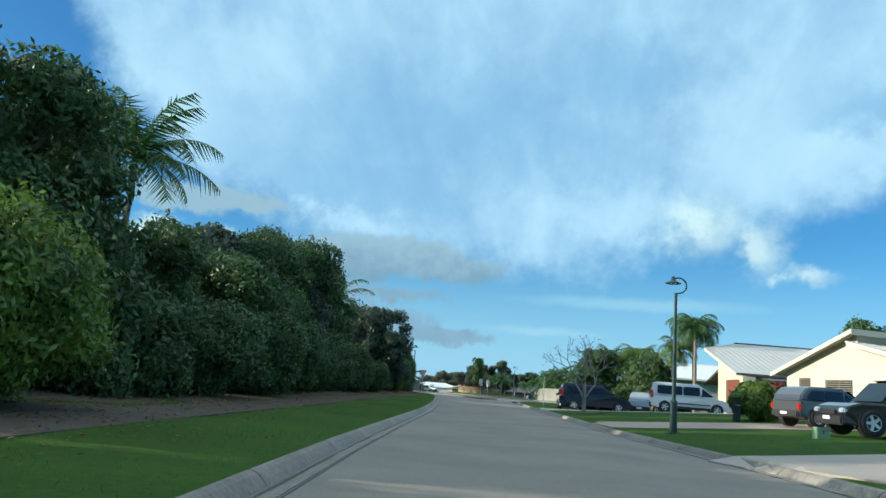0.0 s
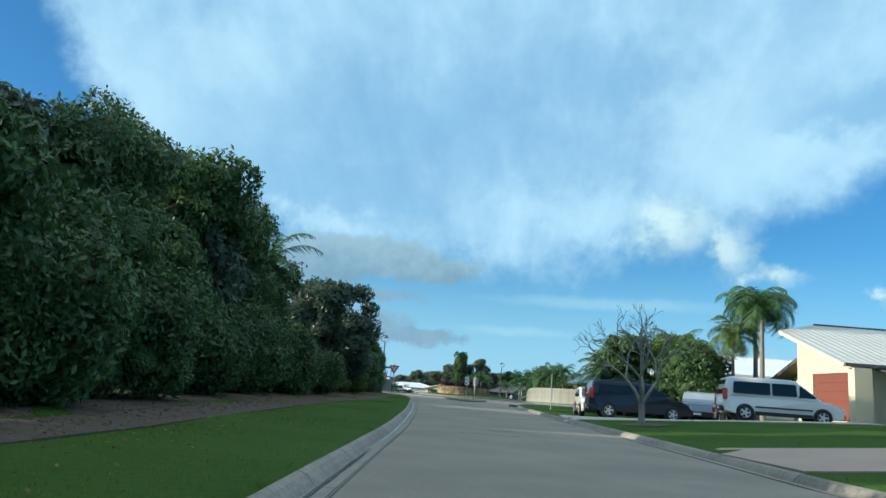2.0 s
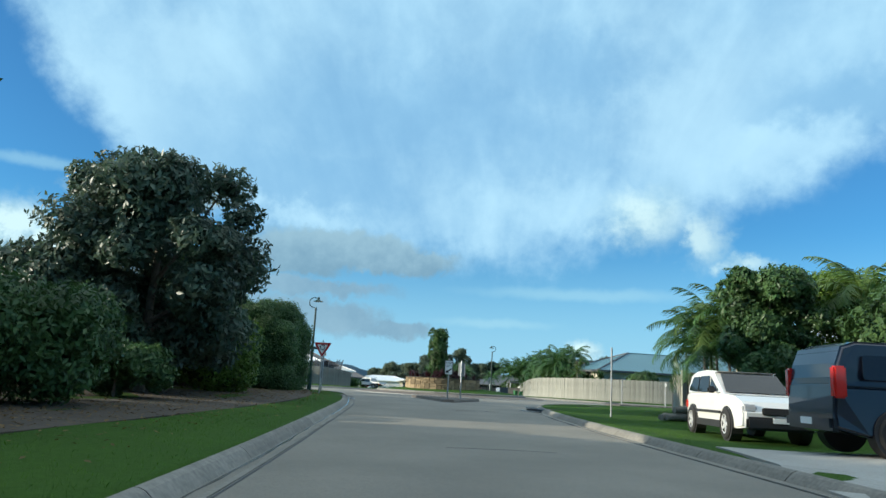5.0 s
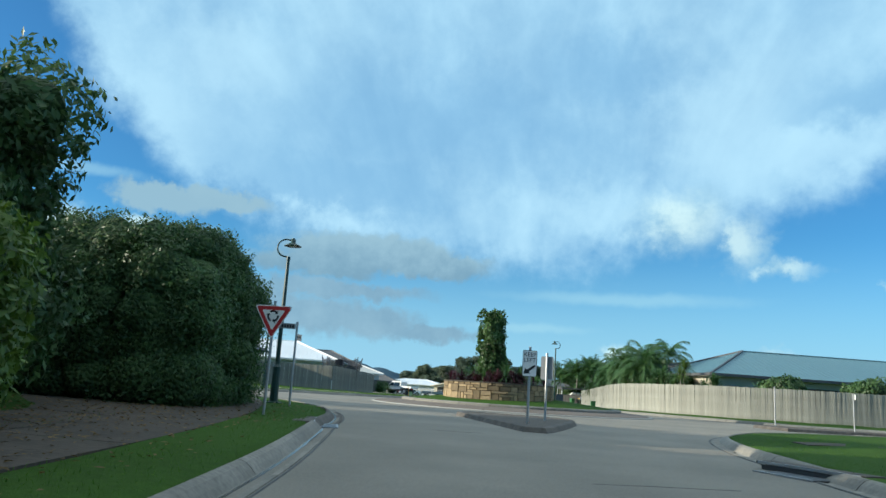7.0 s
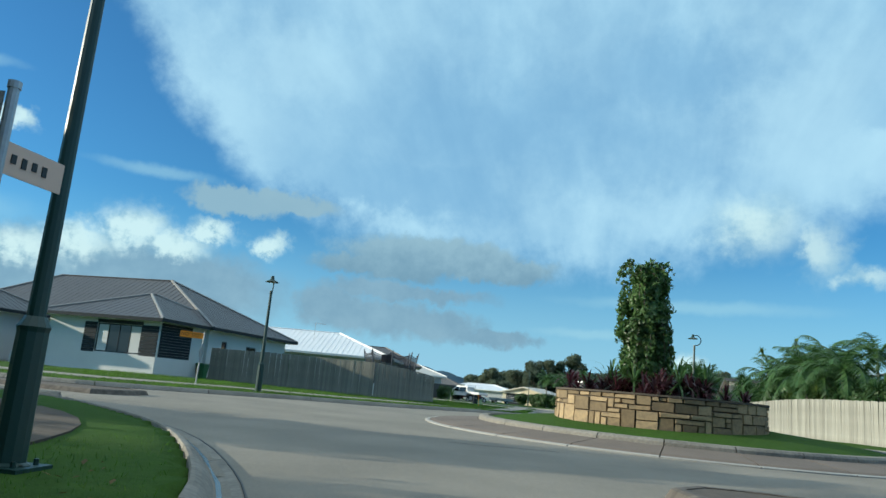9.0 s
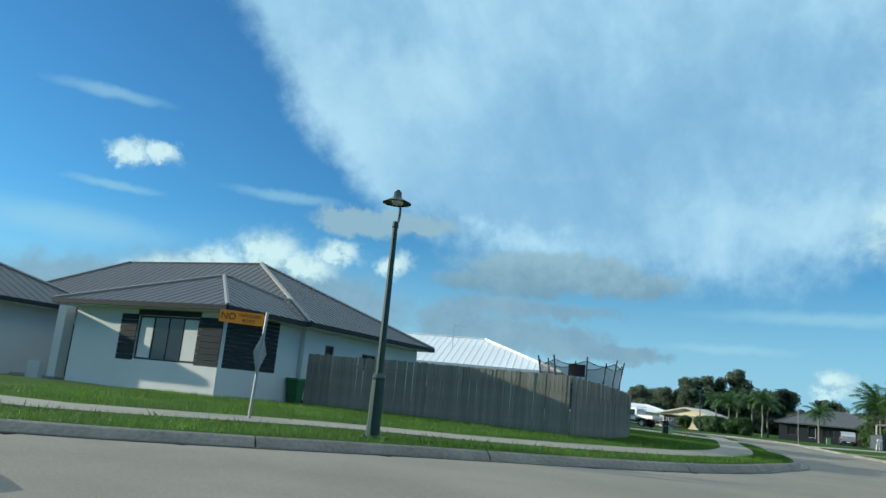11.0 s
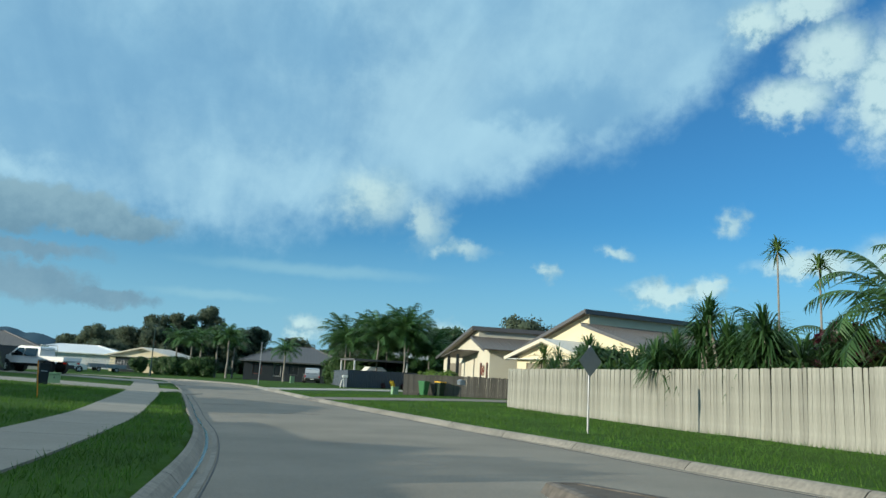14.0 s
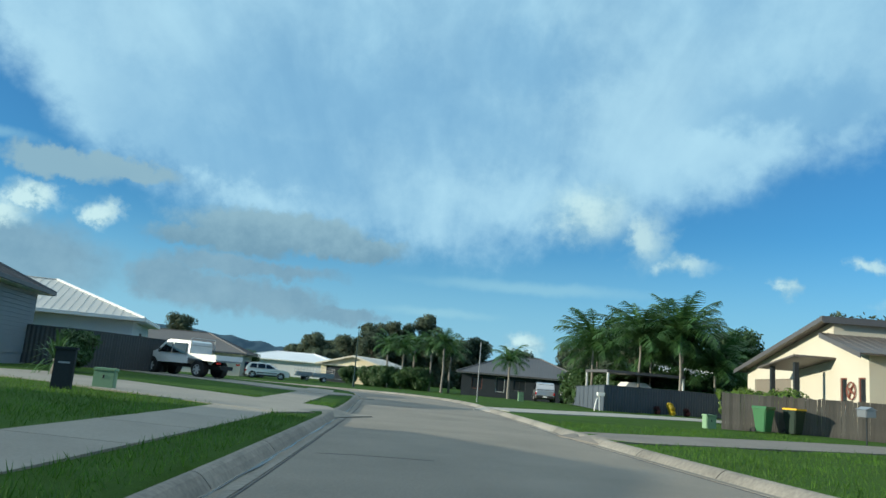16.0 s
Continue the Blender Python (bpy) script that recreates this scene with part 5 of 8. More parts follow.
def skillion_house(x, y, turn, label, w, d, eave, apex, mat, roofmat, fasciamat, split=0.5, drop=0.55, over=0.6, openings=(), doors=(), base=None, right_eave=None, group="houses"):
    """A house with a gable of two offset slopes in its front (x from 0 to w, facing -y), running back d metres."""
    z = ground_z(x, y) if base is None else base
    h = thing("house", pose(x, y, z, 0, 0, turn), label, "house", group)
    u = w * split
    re = right_eave or eave
    rows = [(0, eave), (u, apex - 0.12), (u + 0.01, apex - drop), (w, re)]
    holes = [o[:4] for o in openings] + [o[:4] for o in doors]
    wall_with_openings(h, w, eave, holes, mat, Matrix.Identity(4), top=rows, name="front_wall")
    for nm, px, hh in (("side_wall", 0.0, eave), ("side_wall", w - 0.2, re)):
        b = box_bm(px, 0.2, -0.5, px + 0.2, d, hh)
        part(nm, b, mat, h)
    wall_with_openings(h, w - 0.4, eave, [], mat, pose(0.2, d - 0.2, 0), top=[(0, eave), (u, apex - 0.12), (u + 0.01, apex - drop), (w - 0.4, re)], name="back_wall")
    part("inside_floor", box_bm(0.2, 0.2, -0.2, w - 0.2, d - 0.2, 0.02), CONCRETE, h)
    k = (apex - eave) / u
    roof_sheet("roof", [(-over, -over, eave - k * over), (-over, d + over, eave - k * over), (u + 0.35, d + over, apex + k * 0.35), (u + 0.35, -over, apex + k * 0.35)], roofmat, h)
    k2 = (apex - drop - re) / (w - u)
    roof_sheet("lower_roof", [(w + over, -over, re - k2 * over), (w + over, d + over, re - k2 * over), (u - 0.1, d + over, apex - drop + 0.05), (u - 0.1, -over, apex - drop + 0.05)], roofmat, h)
    for a, b in (((-over, -over - 0.02, eave - k * over), (u + 0.35, -over - 0.02, apex + k * 0.35)), ((u, -over - 0.02, apex - drop + 0.03), (w + over, -over - 0.02, re - k2 * over))):
        beam("barge_board", a, b, 0.04, 0.22, fasciamat, h)
    beam("gutter", (-over - 0.03, -over, eave - k * over), (-over - 0.03, d + over, eave - k * over), 0.1, 0.14, fasciamat, h)
    beam("ridge_fascia", (u + 0.36, -over, apex + k * 0.35), (u + 0.36, d + over, apex + k * 0.35), 0.03, 0.30, fasciamat, h)
    part("clerestory", box_bm(u - 0.05, 0.0, apex - drop, u + 0.05, d, apex - 0.05), mat, h)
    for o in openings:
        window(h, pose(o[0], 0, o[1]), o[2] - o[0], o[3] - o[1], o[4] if len(o) > 4 else FASCIA, panes=o[5] if len(o) > 5 else 2, blinds=o[6] if len(o) > 6 else False)
    for o in doors:
        panel_door(h, pose(o[0], 0, o[1]), o[2] - o[0], o[3] - o[1], o[4])
    return h


def hip_house(x, y, turn, label, w, d, eave, rise, mat, roofmat, fasciamat, over=0.6, openings=(), doors=(), base=None, side_openings=(), group="houses", gable=False, capmat=None, hip=1.0):
    """A house with a hipped (or gabled) roof; front along x from 0 to w, facing -y."""
    z = ground_z(x, y) if base is None else base
    h = thing("house", pose(x, y, z, 0, 0, turn), label, "house", group)
    wall_with_openings(h, w, eave, [o[:4] for o in openings] + [o[:4] for o in doors], mat, Matrix.Identity(4), name="front_wall")
    wall_with_openings(h, d - 0.2, eave, [o[:4] for o in side_openings], mat, pose(w, 0.2, 0, 0, 0, 90), name="side_wall")
    part("side_wall", box_bm(0, 0.2, -0.5, 0.2, d, eave), mat, h)
    part("back_wall", box_bm(0.2, d - 0.2, -0.5, w - 0.2, d, eave), mat, h)
    part("inside_floor", box_bm(0.2, 0.2, -0.2, w - 0.2, d - 0.2, 0.02), CONCRETE, h)
    x0, x1, y0, y1 = -over, w + over, -over, d + over
    W, D = x1 - x0, y1 - y0
    e, t = eave, eave + rise
    if gable:
        m = (x0 + x1) / 2
        roof_sheet("roof", [(x0, y0, e), (x0, y1, e), (m, y1, t), (m, y0, t)], roofmat, h)
        roof_sheet("roof", [(x1, y0, e), (x1, y1, e), (m, y1, t), (m, y0, t)], roofmat, h)
        bm = bmesh.new()
        prism(bm, [(0, eave), (w, eave), (w / 2, eave + rise * 0.92)], 0.0, 0.2)
        part("gable_wall", bm, mat, h)
        beam("barge_board", (x0, y0, e), (m, y0, t), 0.04, 0.22, fasciamat, h)
        beam("barge_board", (x1, y0, e), (m, y0, t), 0.04, 0.22, fasciamat, h)
    else:
        if W >= D:
            r0, r1 = (x0 + D / 2, (y0 + y1) / 2, t), (x1 - hip * D / 2, (y0 + y1) / 2, t)
            planes = [[(x0, y0, e), (x1, y0, e), r1, r0], [(x1, y1, e), (x0, y1, e), r0, r1], [(x1, y0, e), (x1, y1, e), r1], [(x0, y1, e), (x0, y0, e), r0]]
            hips = [((x0, y0, e), r0), ((x0, y1, e), r0), ((x1, y0, e), r1), ((x1, y1, e), r1), (r0, r1)]
        else:
            r0, r1 = ((x0 + x1) / 2, y0 + W / 2, t), ((x0 + x1) / 2, y1 - W / 2, t)
            planes = [[(x0, y0, e), (x1, y0, e), r0], [(x1, y1, e), (x0, y1, e), r1], [(x1, y0, e), (x1, y1, e), r1, r0], [(x0, y1, e), (x0, y0, e), r0, r1]]
            hips = [((x0, y0, e), r0), ((x1, y0, e), r0), ((x0, y1, e), r1), ((x1, y1, e), r1), (r0, r1)]
        for p in planes:
            roof_sheet("roof", p, roofmat, h)
        for a, b in hips:
            a, b = Vector(a), Vector(b)
            level = abs(a.z - b.z) < 0.01
            part("hip_cap", tube_bm([a + Vector((0, 0, 0.02)), b + Vector((0, 0, 0.02))], 0.05 if level else 0.085, 6), roofmat if level else capmat or fasciamat, h)
    for a, b in (((x0, y0), (x1, y0)), ((x1, y0), (x1, y1)), ((x1, y1), (x0, y1)), ((x0, y1), (x0, y0))):
        if gable and a[1] == b[1]:
            continue
        beam("gutter", (a[0], a[1], e + 0.03), (b[0], b[1], e + 0.03), 0.12, 0.17, fasciamat, h)
    part("eave_lining", box_bm(x0 + 0.05, y0 + 0.05, e - 0.16, x1 - 0.05, y1 - 0.05, e - 0.13), WHITE, h)
    for o in openings:
        window(h, pose(o[0], 0, o[1]), o[2] - o[0], o[3] - o[1], o[4] if len(o) > 4 else FASCIA, panes=o[5] if len(o) > 5 else 2)
    for o in side_openings:
        window(h, pose(w, 0.2 + o[0], o[1], 0, 0, 90), o[2] - o[0], o[3] - o[1], o[4] if len(o) > 4 else FASCIA, panes=o[5] if len(o) > 5 else 2)
    for o in doors:
        panel_door(h, pose(o[0], 0, o[1]), o[2] - o[0], o[3] - o[1], o[4])
    return h


# ---- cars ----


def car_paint(name, colour, metal=0.3):
    return material(name, colour, tuple(c * 0.85 for c in colour), 0.3, metal, grain=4, broad=0.8, amount=0.4, bump=0.0, coat=0.8)


def wheel(parent, x, y, r, side, rim=ALLOY, spokes=5, width=0.21):
    w = part("wheel", bmesh.new(), TYRE, parent)
    w.matrix_basis = pose(x, y, r)
    bm = bmesh.new()
    prof = [(0.66, 0.5), (0.90, 0.5), (1.0, 0.36), (1.0, -0.36), (0.90, -0.5), (0.66, -0.5)]
    rings = [[bm.verts.new((r * q * math.cos(a), width * t, r * q * math.sin(a))) for a in (2 * math.pi * k / 28 for k in range(28))] for q, t in prof]
    for a, b in zip(rings, rings[1:] + rings[:1]):
        for k in range(28):
            bm.faces.new((a[k], a[(k + 1) % 28], b[(k + 1) % 28], b[k]))
    bmesh.ops.recalc_face_normals(bm, faces=bm.faces[:])
    part("tyre", bm, TYRE, w)
    bm = bmesh.new()
    o = side * width * 0.40
    for i in range(spokes):
        a = 2 * math.pi * i / spokes
        d = Vector((math.cos(a), 0, math.sin(a)))
        s = Vector((-math.sin(a), 0, math.cos(a)))
        v = [bm.verts.new(c) for c in (d * 0.06 * r + s * 0.13 * r + Vector((0, o, 0)), d * 0.06 * r - s * 0.13 * r + Vector((0, o, 0)), d * 0.66 * r - s * 0.10 * r + Vector((0, o * 1.1, 0)), d * 0.66 * r + s * 0.10 * r + Vector((0, o * 1.1, 0)))]
        bm.faces.new(v)
        q = [bm.verts.new(c.co - Vector((0, side * 0.04, 0))) for c in v]
        for j in range(4):
            bm.faces.new((v[j], v[(j + 1) % 4], q[(j + 1) % 4], q[j]))
    rr = [[bm.verts.new((r * q * math.cos(a), o * t, r * q * math.sin(a))) for a in (2 * math.pi * k / 28 for k in range(28))] for q, t in ((0.60, 1.0), (0.68, 1.12), (0.68, 0.2))]
    for a, b in zip(rr, rr[1:]):
        for k in range(28):
            bm.faces.new((a[k], a[(k + 1) % 28], b[(k + 1) % 28], b[k]))
    tube(bm, [(0, o * 0.8, 0), (0, o * 1.15, 0)], r * 0.12, 10)
    bmesh.ops.recalc_face_normals(bm, faces=bm.faces[:])
    part("rim", bm, rim, w)
    part("hub_backing", tube_bm([(0, o * 0.3, 0), (0, o * 0.5, 0)], r * 0.64, 20), BLACKPLASTIC, w)
    return w


def car(name, x, y, turn, label, L, W, H, paint, lower, upper, windows, axles, r, spokes=5, belt=0.55, tumble=0.12, rim=ALLOY, roofrails=False, group="parked cars", z=None, cladding=True, tail=None, head=None, tailmat=None):
    """A car along x, nose at +x. lower: side outline of the body up to the belt; upper: outline of the cabin; windows: outlines inside the cabin. x from 0 (tail) to L."""
    zz = ground_z(x, y) if z is None else z
    c = thing(name, pose(x, y, zz + 0.02, 0, 0, turn), label, "car", group)
    hw = W / 2

    def narrow(zv):
        return hw * (1 - tumble * max(0.0, (zv - belt * H) / (H - belt * H)) ** 1.2)

    def shell(outline, inset, mat, nm, bevel):
        bm = bmesh.new()
        prism(bm, [(px - L / 2, pz) for px, pz in outline], -1, 1)
        bmesh.ops.triangulate(bm, faces=[f for f in bm.faces if len(f.verts) > 4])
        for v in bm.verts:
            end = min(1.0, max(0.0, (abs(v.co.x) - L * 0.40) / (L * 0.10)))
            v.co.y *= (narrow(v.co.z) - inset) * (1 - 0.13 * end * end)
        if bevel:
            edges = [e for e in bm.edges if len(e.link_faces) == 2 and e.calc_face_angle(0) > 0.9 and abs(e.verts[0].co.y) > hw * 0.5 and e.verts[0].co.y * e.verts[1].co.y > 0]
            bmesh.ops.bevel(bm, geom=edges, offset=bevel, segments=3, affect="EDGES")
        return part(nm, bm, mat, c, smooth=False)

    shell(lower, 0.0, paint, "body", 0.05)
    shell(upper, 0.02, paint, "cabin", 0.05)
    if cladding:
        lo = min(p[1] for p in lower)
        for s in (-1, 1):
            part("sill", box_bm(-L / 2 + axles[0] + r * 1.25, s * hw - 0.02, lo - 0.02, -L / 2 + axles[1] - r * 1.25, s * hw + 0.015, lo + 0.14), BLACKPLASTIC, c)
            part("side_moulding", box_bm(-L / 2 + axles[0] + r * 1.25, s * hw - 0.02, lo + 0.30, -L / 2 + axles[1] - r * 1.25, s * hw + 0.012, lo + 0.36), BLACKPLASTIC, c)
    for k, win in enumerate(windows):
        for s in (-1, 1):
            bm = bmesh.new()
            vs = []
            for px, pz in rounded(win, 0.05, 3):
                end = min(1.0, max(0.0, (abs(px - L / 2) - L * 0.40) / (L * 0.10)))
                vs.append(bm.verts.new((px - L / 2, s * ((narrow(pz) - 0.02) * (1 - 0.13 * end * end) + 0.006), pz)))
            f = bm.faces.new(vs)
            bmesh.ops.recalc_face_normals(bm, faces=[f])
            ext = bmesh.ops.extrude_face_region(bm, geom=[f])
            for v in ext["geom"]:
                if isinstance(v, bmesh.types.BMVert):
                    v.co.y -= s * 0.012
            part("side_window", bm, CARGLASS, c)
    top = max(upper, key=lambda p: p[1])[1]
    ul = sorted(upper)
    # windscreen and rear glass on the sloped ends of the cabin
    fr = [p for p in upper if p[0] > L * 0.5]
    fb, ft = max(fr, key=lambda p: p[0]), max([p for p in fr if p[1] > top - 0.12], key=lambda p: p[0])
    rr = [p for p in upper if p[0] < L * 0.5]
    rb, rt = min(rr, key=lambda p: p[0]), min([p for p in rr if p[1] > top - 0.16], key=lambda p: p[0])
    for nm, b0, t0, s in (("windscreen", fb, ft, 1), ("rear_window", rb, rt, -1)):
        bm = bmesh.new()
        bx, bz = b0[0] + (t0[0] - b0[0]) * 0.08, b0[1] + (t0[1] - b0[1]) * 0.10
        tx, tz = b0[0] + (t0[0] - b0[0]) * 0.90, b0[1] + (t0[1] - b0[1]) * 0.88
        y0, y1 = narrow(bz) * 0.84, narrow(tz) * 0.84
        q = [(bx - L / 2 + s * 0.012, -y0, bz + 0.008), (bx - L / 2 + s * 0.012, y0, bz + 0.008), (tx - L / 2 + s * 0.012, y1, tz + 0.008), (tx - L / 2 + s * 0.012, -y1, tz + 0.008)]
        f = bm.faces.new([bm.verts.new(v) for v in q])
        ext = bmesh.ops.extrude_face_region(bm, geom=[f])
        for v in ext["geom"]:
            if isinstance(v, bmesh.types.BMVert):
                v.co.x -= s * 0.02
        bmesh.ops.recalc_face_normals(bm, faces=bm.faces[:])
        part(nm, bm, CARGLASS, c)
    for i, ax in enumerate(axles):
        for s in (-1, 1):
            # Black disc proud of the body, in place of the shaded wheel well.
            arch = part("wheel_arch", tube_bm([(ax - L / 2, s * (hw - 0.25), r * 1.0), (ax - L / 2, s * (hw + 0.004), r * 1.0)], r * 1.17, 24), BLACKPLASTIC, c)
            wheel(c, ax - L / 2, s * (hw - 0.05), r, s, rim, spokes)
    lx = L / 2
    th = tail or (0.62, 0.86, 0.16)
    hd = head or (0.62, 0.80, 0.30)
    for s in (-1, 1):
        part("tail_light", box_bm(-lx - 0.012 + 0.03, s * hw * 0.86 - th[2] / 2, th[0], -lx + 0.22, s * hw * 0.86 + th[2] / 2, th[1], bevel=0.03), tailmat or REDLAMP, c)
        part("headlight", box_bm(lx - 0.30, s * hw * 0.74 - hd[2] / 2, hd[0], lx - 0.03, s * hw * 0.74 + hd[2] / 2, hd[1], bevel=0.04), CLEARLAMP, c)
        part("mirror", box_bm(L * 0.62 - lx, s * (hw + 0.10) - 0.10, belt * H + 0.02, L * 0.62 - lx + 0.10, s * (hw + 0.10) + 0.10, belt * H + 0.18, bevel=0.04), BLACKPLASTIC, c)
    part("rear_bumper", box_bm(-lx - 0.03, -hw * 0.86, 0.34, -lx + 0.16, hw * 0.86, 0.58, bevel=0.05), BLACKPLASTIC if cladding else paint, c)
    part("front_bumper", box_bm(lx - 0.2, -hw * 0.84, 0.26, lx + 0.02, hw * 0.84, 0.54, bevel=0.05), BLACKPLASTIC if cladding else paint, c)
    part("grille", box_bm(lx - 0.06, -hw * 0.45, 0.58, lx + 0.005, hw * 0.45, 0.74, bevel=0.02), BLACKPLASTIC, c)
    for e in (-1, 1):
        part("number_plate", box_bm(e * (lx + 0.035) - 0.008, -0.19, 0.42, e * (lx + 0.035) + 0.008, 0.19, 0.53), WHITE, c)
    if roofrails:
        bm = bmesh.new()
        for s in (-1, 1):
            tube(bm, [(-L * 0.28, s * hw * 0.72, H - 0.02), (-L * 0.26, s * hw * 0.72, H + 0.06), (L * 0.08, s * hw * 0.72, H + 0.06), (L * 0.10, s * hw * 0.72, H - 0.02)], 0.018, 6)
        for px in (-L * 0.2, L * 0.0):
            tube(bm, [(px, -hw * 0.74, H + 0.08), (px, hw * 0.74, H + 0.08)], 0.02, 6)
        part("roof_rack", bm, BLACKPLASTIC, c)
    return c


def suv(name, x, y, turn, label, paint, L=4.5, W=1.80, H=1.70, r=0.34, roofrails=False, rim=ALLOY, **kw):
    lower = [(0.05, 0.36), (0.03, 0.62), (0.06, 0.95), (0.20, 1.02), (L - 1.35, 1.02), (L - 0.55, 0.98), (L - 0.18, 0.86), (L - 0.03, 0.62), (L - 0.06, 0.30), (L - 0.5, 0.26), (0.5, 0.26)]
    upper = [(0.09, 0.98), (0.16, 1.20), (0.42, H - 0.10), (0.75, H - 0.02), (1.6, H), (L - 2.0, H - 0.04), (L - 2.25, H - 0.06), (L - 1.28, 1.00)]
    wins = [[(0.42, 1.08), (1.22, 1.05), (1.22, H - 0.16), (0.68, H - 0.17)], [(1.30, 1.05), (2.10, 1.05), (2.06, H - 0.15), (1.30, H - 0.15)], [(2.19, 1.05), (L - 1.52, 1.07), (L - 2.22, H - 0.20), (2.15, H - 0.15)]]
    return car(name, x, y, turn, label, L, W, H, paint, lower, upper, wins, (0.82, L - 0.92), r, belt=1.0 / H, roofrails=roofrails, rim=rim, **kw)


def van(name, x, y, turn, label, paint, L=5.0, W=1.9, H=1.9, r=0.33, **kw):
    lower = [(0.04, 0.38), (0.02, 0.6), (0.04, 1.05), (L - 1.3, 1.05), (L - 0.65, 0.98), (L - 0.16, 0.80), (L - 0.02, 0.58), (L - 0.05, 0.30), (L - 0.5, 0.27), (0.5, 0.27)]
    upper = [(0.04, 1.0), (0.10, 1.4), (0.20, H - 0.08), (0.42, H), (L - 2.2, H - 0.02), (L - 2.0, H - 0.06), (L - 1.0, 1.06), (L - 0.95, 1.02)]
    wins = [[(0.45, 1.15), (2.02, 1.15), (2.02, H - 0.22), (0.48, H - 0.22)], [(2.10, 1.15), (L - 1.98, 1.15), (L - 2.0, H - 0.22), (2.10, H - 0.22)], [(L - 1.88, 1.12), (L - 1.12, 1.12), (L - 1.86, H - 0.24)]]
    return car(name, x, y, turn, label, L, W, H, paint, lower, upper, wins, (0.95, L - 0.95), r, belt=1.05 / H, tail=(0.85, 1.35, 0.16), **kw)

# ---- traffic islands ----
RC = (12.5, 109.2)


def island(name, outline, lift, label, topmat, inset=0.16, height=0.13, rot=0):
    """A raised island: a kerb rim of single lengths and a paved top."""
    t = thing(name, Matrix.Identity(4), label, "traffic island", kind="structure")
    line = smooth_line(outline + outline[:1], 0.5)[:-1]
    n = len(line)
    c = line.mean(0)
    d = np.roll(line, -1, 0) - np.roll(line, 1, 0)
    d /= np.linalg.norm(d, axis=1)[:, None]
    nrm = np.stack([d[:, 1], -d[:, 0]], -1)
    if ((line - c) * nrm).sum() < 0:
        nrm = -nrm
    inner = line - nrm * inset
    prof = [(line + nrm * 0.10, -0.05), (line + nrm * 0.06, 0.02), (line, height - 0.02), (line - nrm * 0.05, height), (inner, height), (inner, -0.05)]
    step = 3
    for i in range(0, n, step):
        ids = [j % n for j in range(i, min(i + step, n) + 1)]
        verts = [(pr[j][0] - line[i][0], pr[j][1] - line[i][1], float(road_z(line[j][1])) + h) for j in ids for pr, h in prof]
        k, m = len(prof), len(ids)
        faces = [(a * k + b, a * k + (b + 1) % k, (a + 1) * k + (b + 1) % k, (a + 1) * k + b) for a in range(m - 1) for b in range(k)]
        faces += [tuple(range(k)), tuple(range(m * k - 1, m * k - k - 1, -1))]
        ob = raw("kerb_stone", verts, faces, STAINEDKERB, t)
        ob.location = (line[i][0], line[i][1], 0)
    bm = bmesh.new()
    vs = [bm.verts.new((p[0], p[1], float(road_z(p[1])) + height - 0.012)) for p in inner]
    bmesh.ops.triangulate(bm, faces=[bm.faces.new(vs)])
    bmesh.ops.recalc_face_normals(bm, faces=bm.faces[:])
    part("top", bm, topmat, t)
    return t


island("island_south", [(10.8, 88.2), (11.3, 88.1), (12.1, 90.4), (13.0, 93.6), (13.1, 95.2), (12.3, 95.8), (11.0, 96.2), (9.8, 96.3), (9.4, 95.8), (10.0, 92.5)], 0, "raised splitter island paved in dark stamped concrete", DARKPAVE)
island("island_north", [(9.9, 122.0), (10.3, 121.3), (12.0, 120.7), (13.6, 121.2), (13.9, 122.0), (13.3, 126), (12.6, 129.8), (12.2, 129.9), (11.3, 126.4)], 0, "raised splitter island paved in dark stamped concrete", DARKPAVE)
island("island_west", [(-3.2, 105.5), (-2.6, 106.6), (-3.2, 107.7), (-8, 107.0), (-8.2, 106.4)], 0, "raised splitter island paved in dark stamped concrete", DARKPAVE)
island("island_east", [(23.2, 101.0), (23.2, 104), (27, 103.2), (30.5, 102.7), (30.5, 102.2), (27, 101.8)], 0, "raised splitter island paved in dark stamped concrete", DARKPAVE)

# roundabout: a sloped concrete apron, an inner kerb, a grassed mound
circle = thing("roundabout_island", pose(RC[0], RC[1], 0), "round grassed traffic island with a sloped concrete apron and kerb", "roundabout", kind="structure")
Z0 = float(road_z(RC[1]))
for k in range(24):
    a0, a1 = 2 * math.pi * k / 24 + 0.002, 2 * math.pi * (k + 1) / 24 - 0.002
    ang = np.linspace(a0, a1, 5)
    for nm, prof, mt in (("apron_slab", [(7.1, -0.06), (7.1, 0.03), (6.97, 0.07), (5.72, 0.17), (5.72, -0.05)], APRON), ("kerb_stone", [(7.24, -0.06), (7.24, 0.02), (7.2, 0.035), (7.115, 0.038), (7.115, -0.06)], CONCRETE), ("kerb_stone", [(5.7, 0.1), (5.68, 0.24), (5.62, 0.29), (5.42, 0.30), (5.40, 0.1)], KERBMAT)):
        dz = [float(road_z(RC[1] + 6.3 * math.sin(a))) for a in ang]
        verts = [(r * math.cos(a), r * math.sin(a), z + h) for a, z in zip(ang, dz) for r, h in prof]
        m = len(prof)
        faces = [(i * m + j, i * m + (j + 1) % m, (i + 1) * m + (j + 1) % m, (i + 1) * m + j) for i in range(4) for j in range(m)]
        faces += [tuple(range(m)), tuple(range(5 * m - 1, 4 * m - 1, -1))]
        raw(nm, verts, faces, mt, circle)
bm = bmesh.new()
rings = []
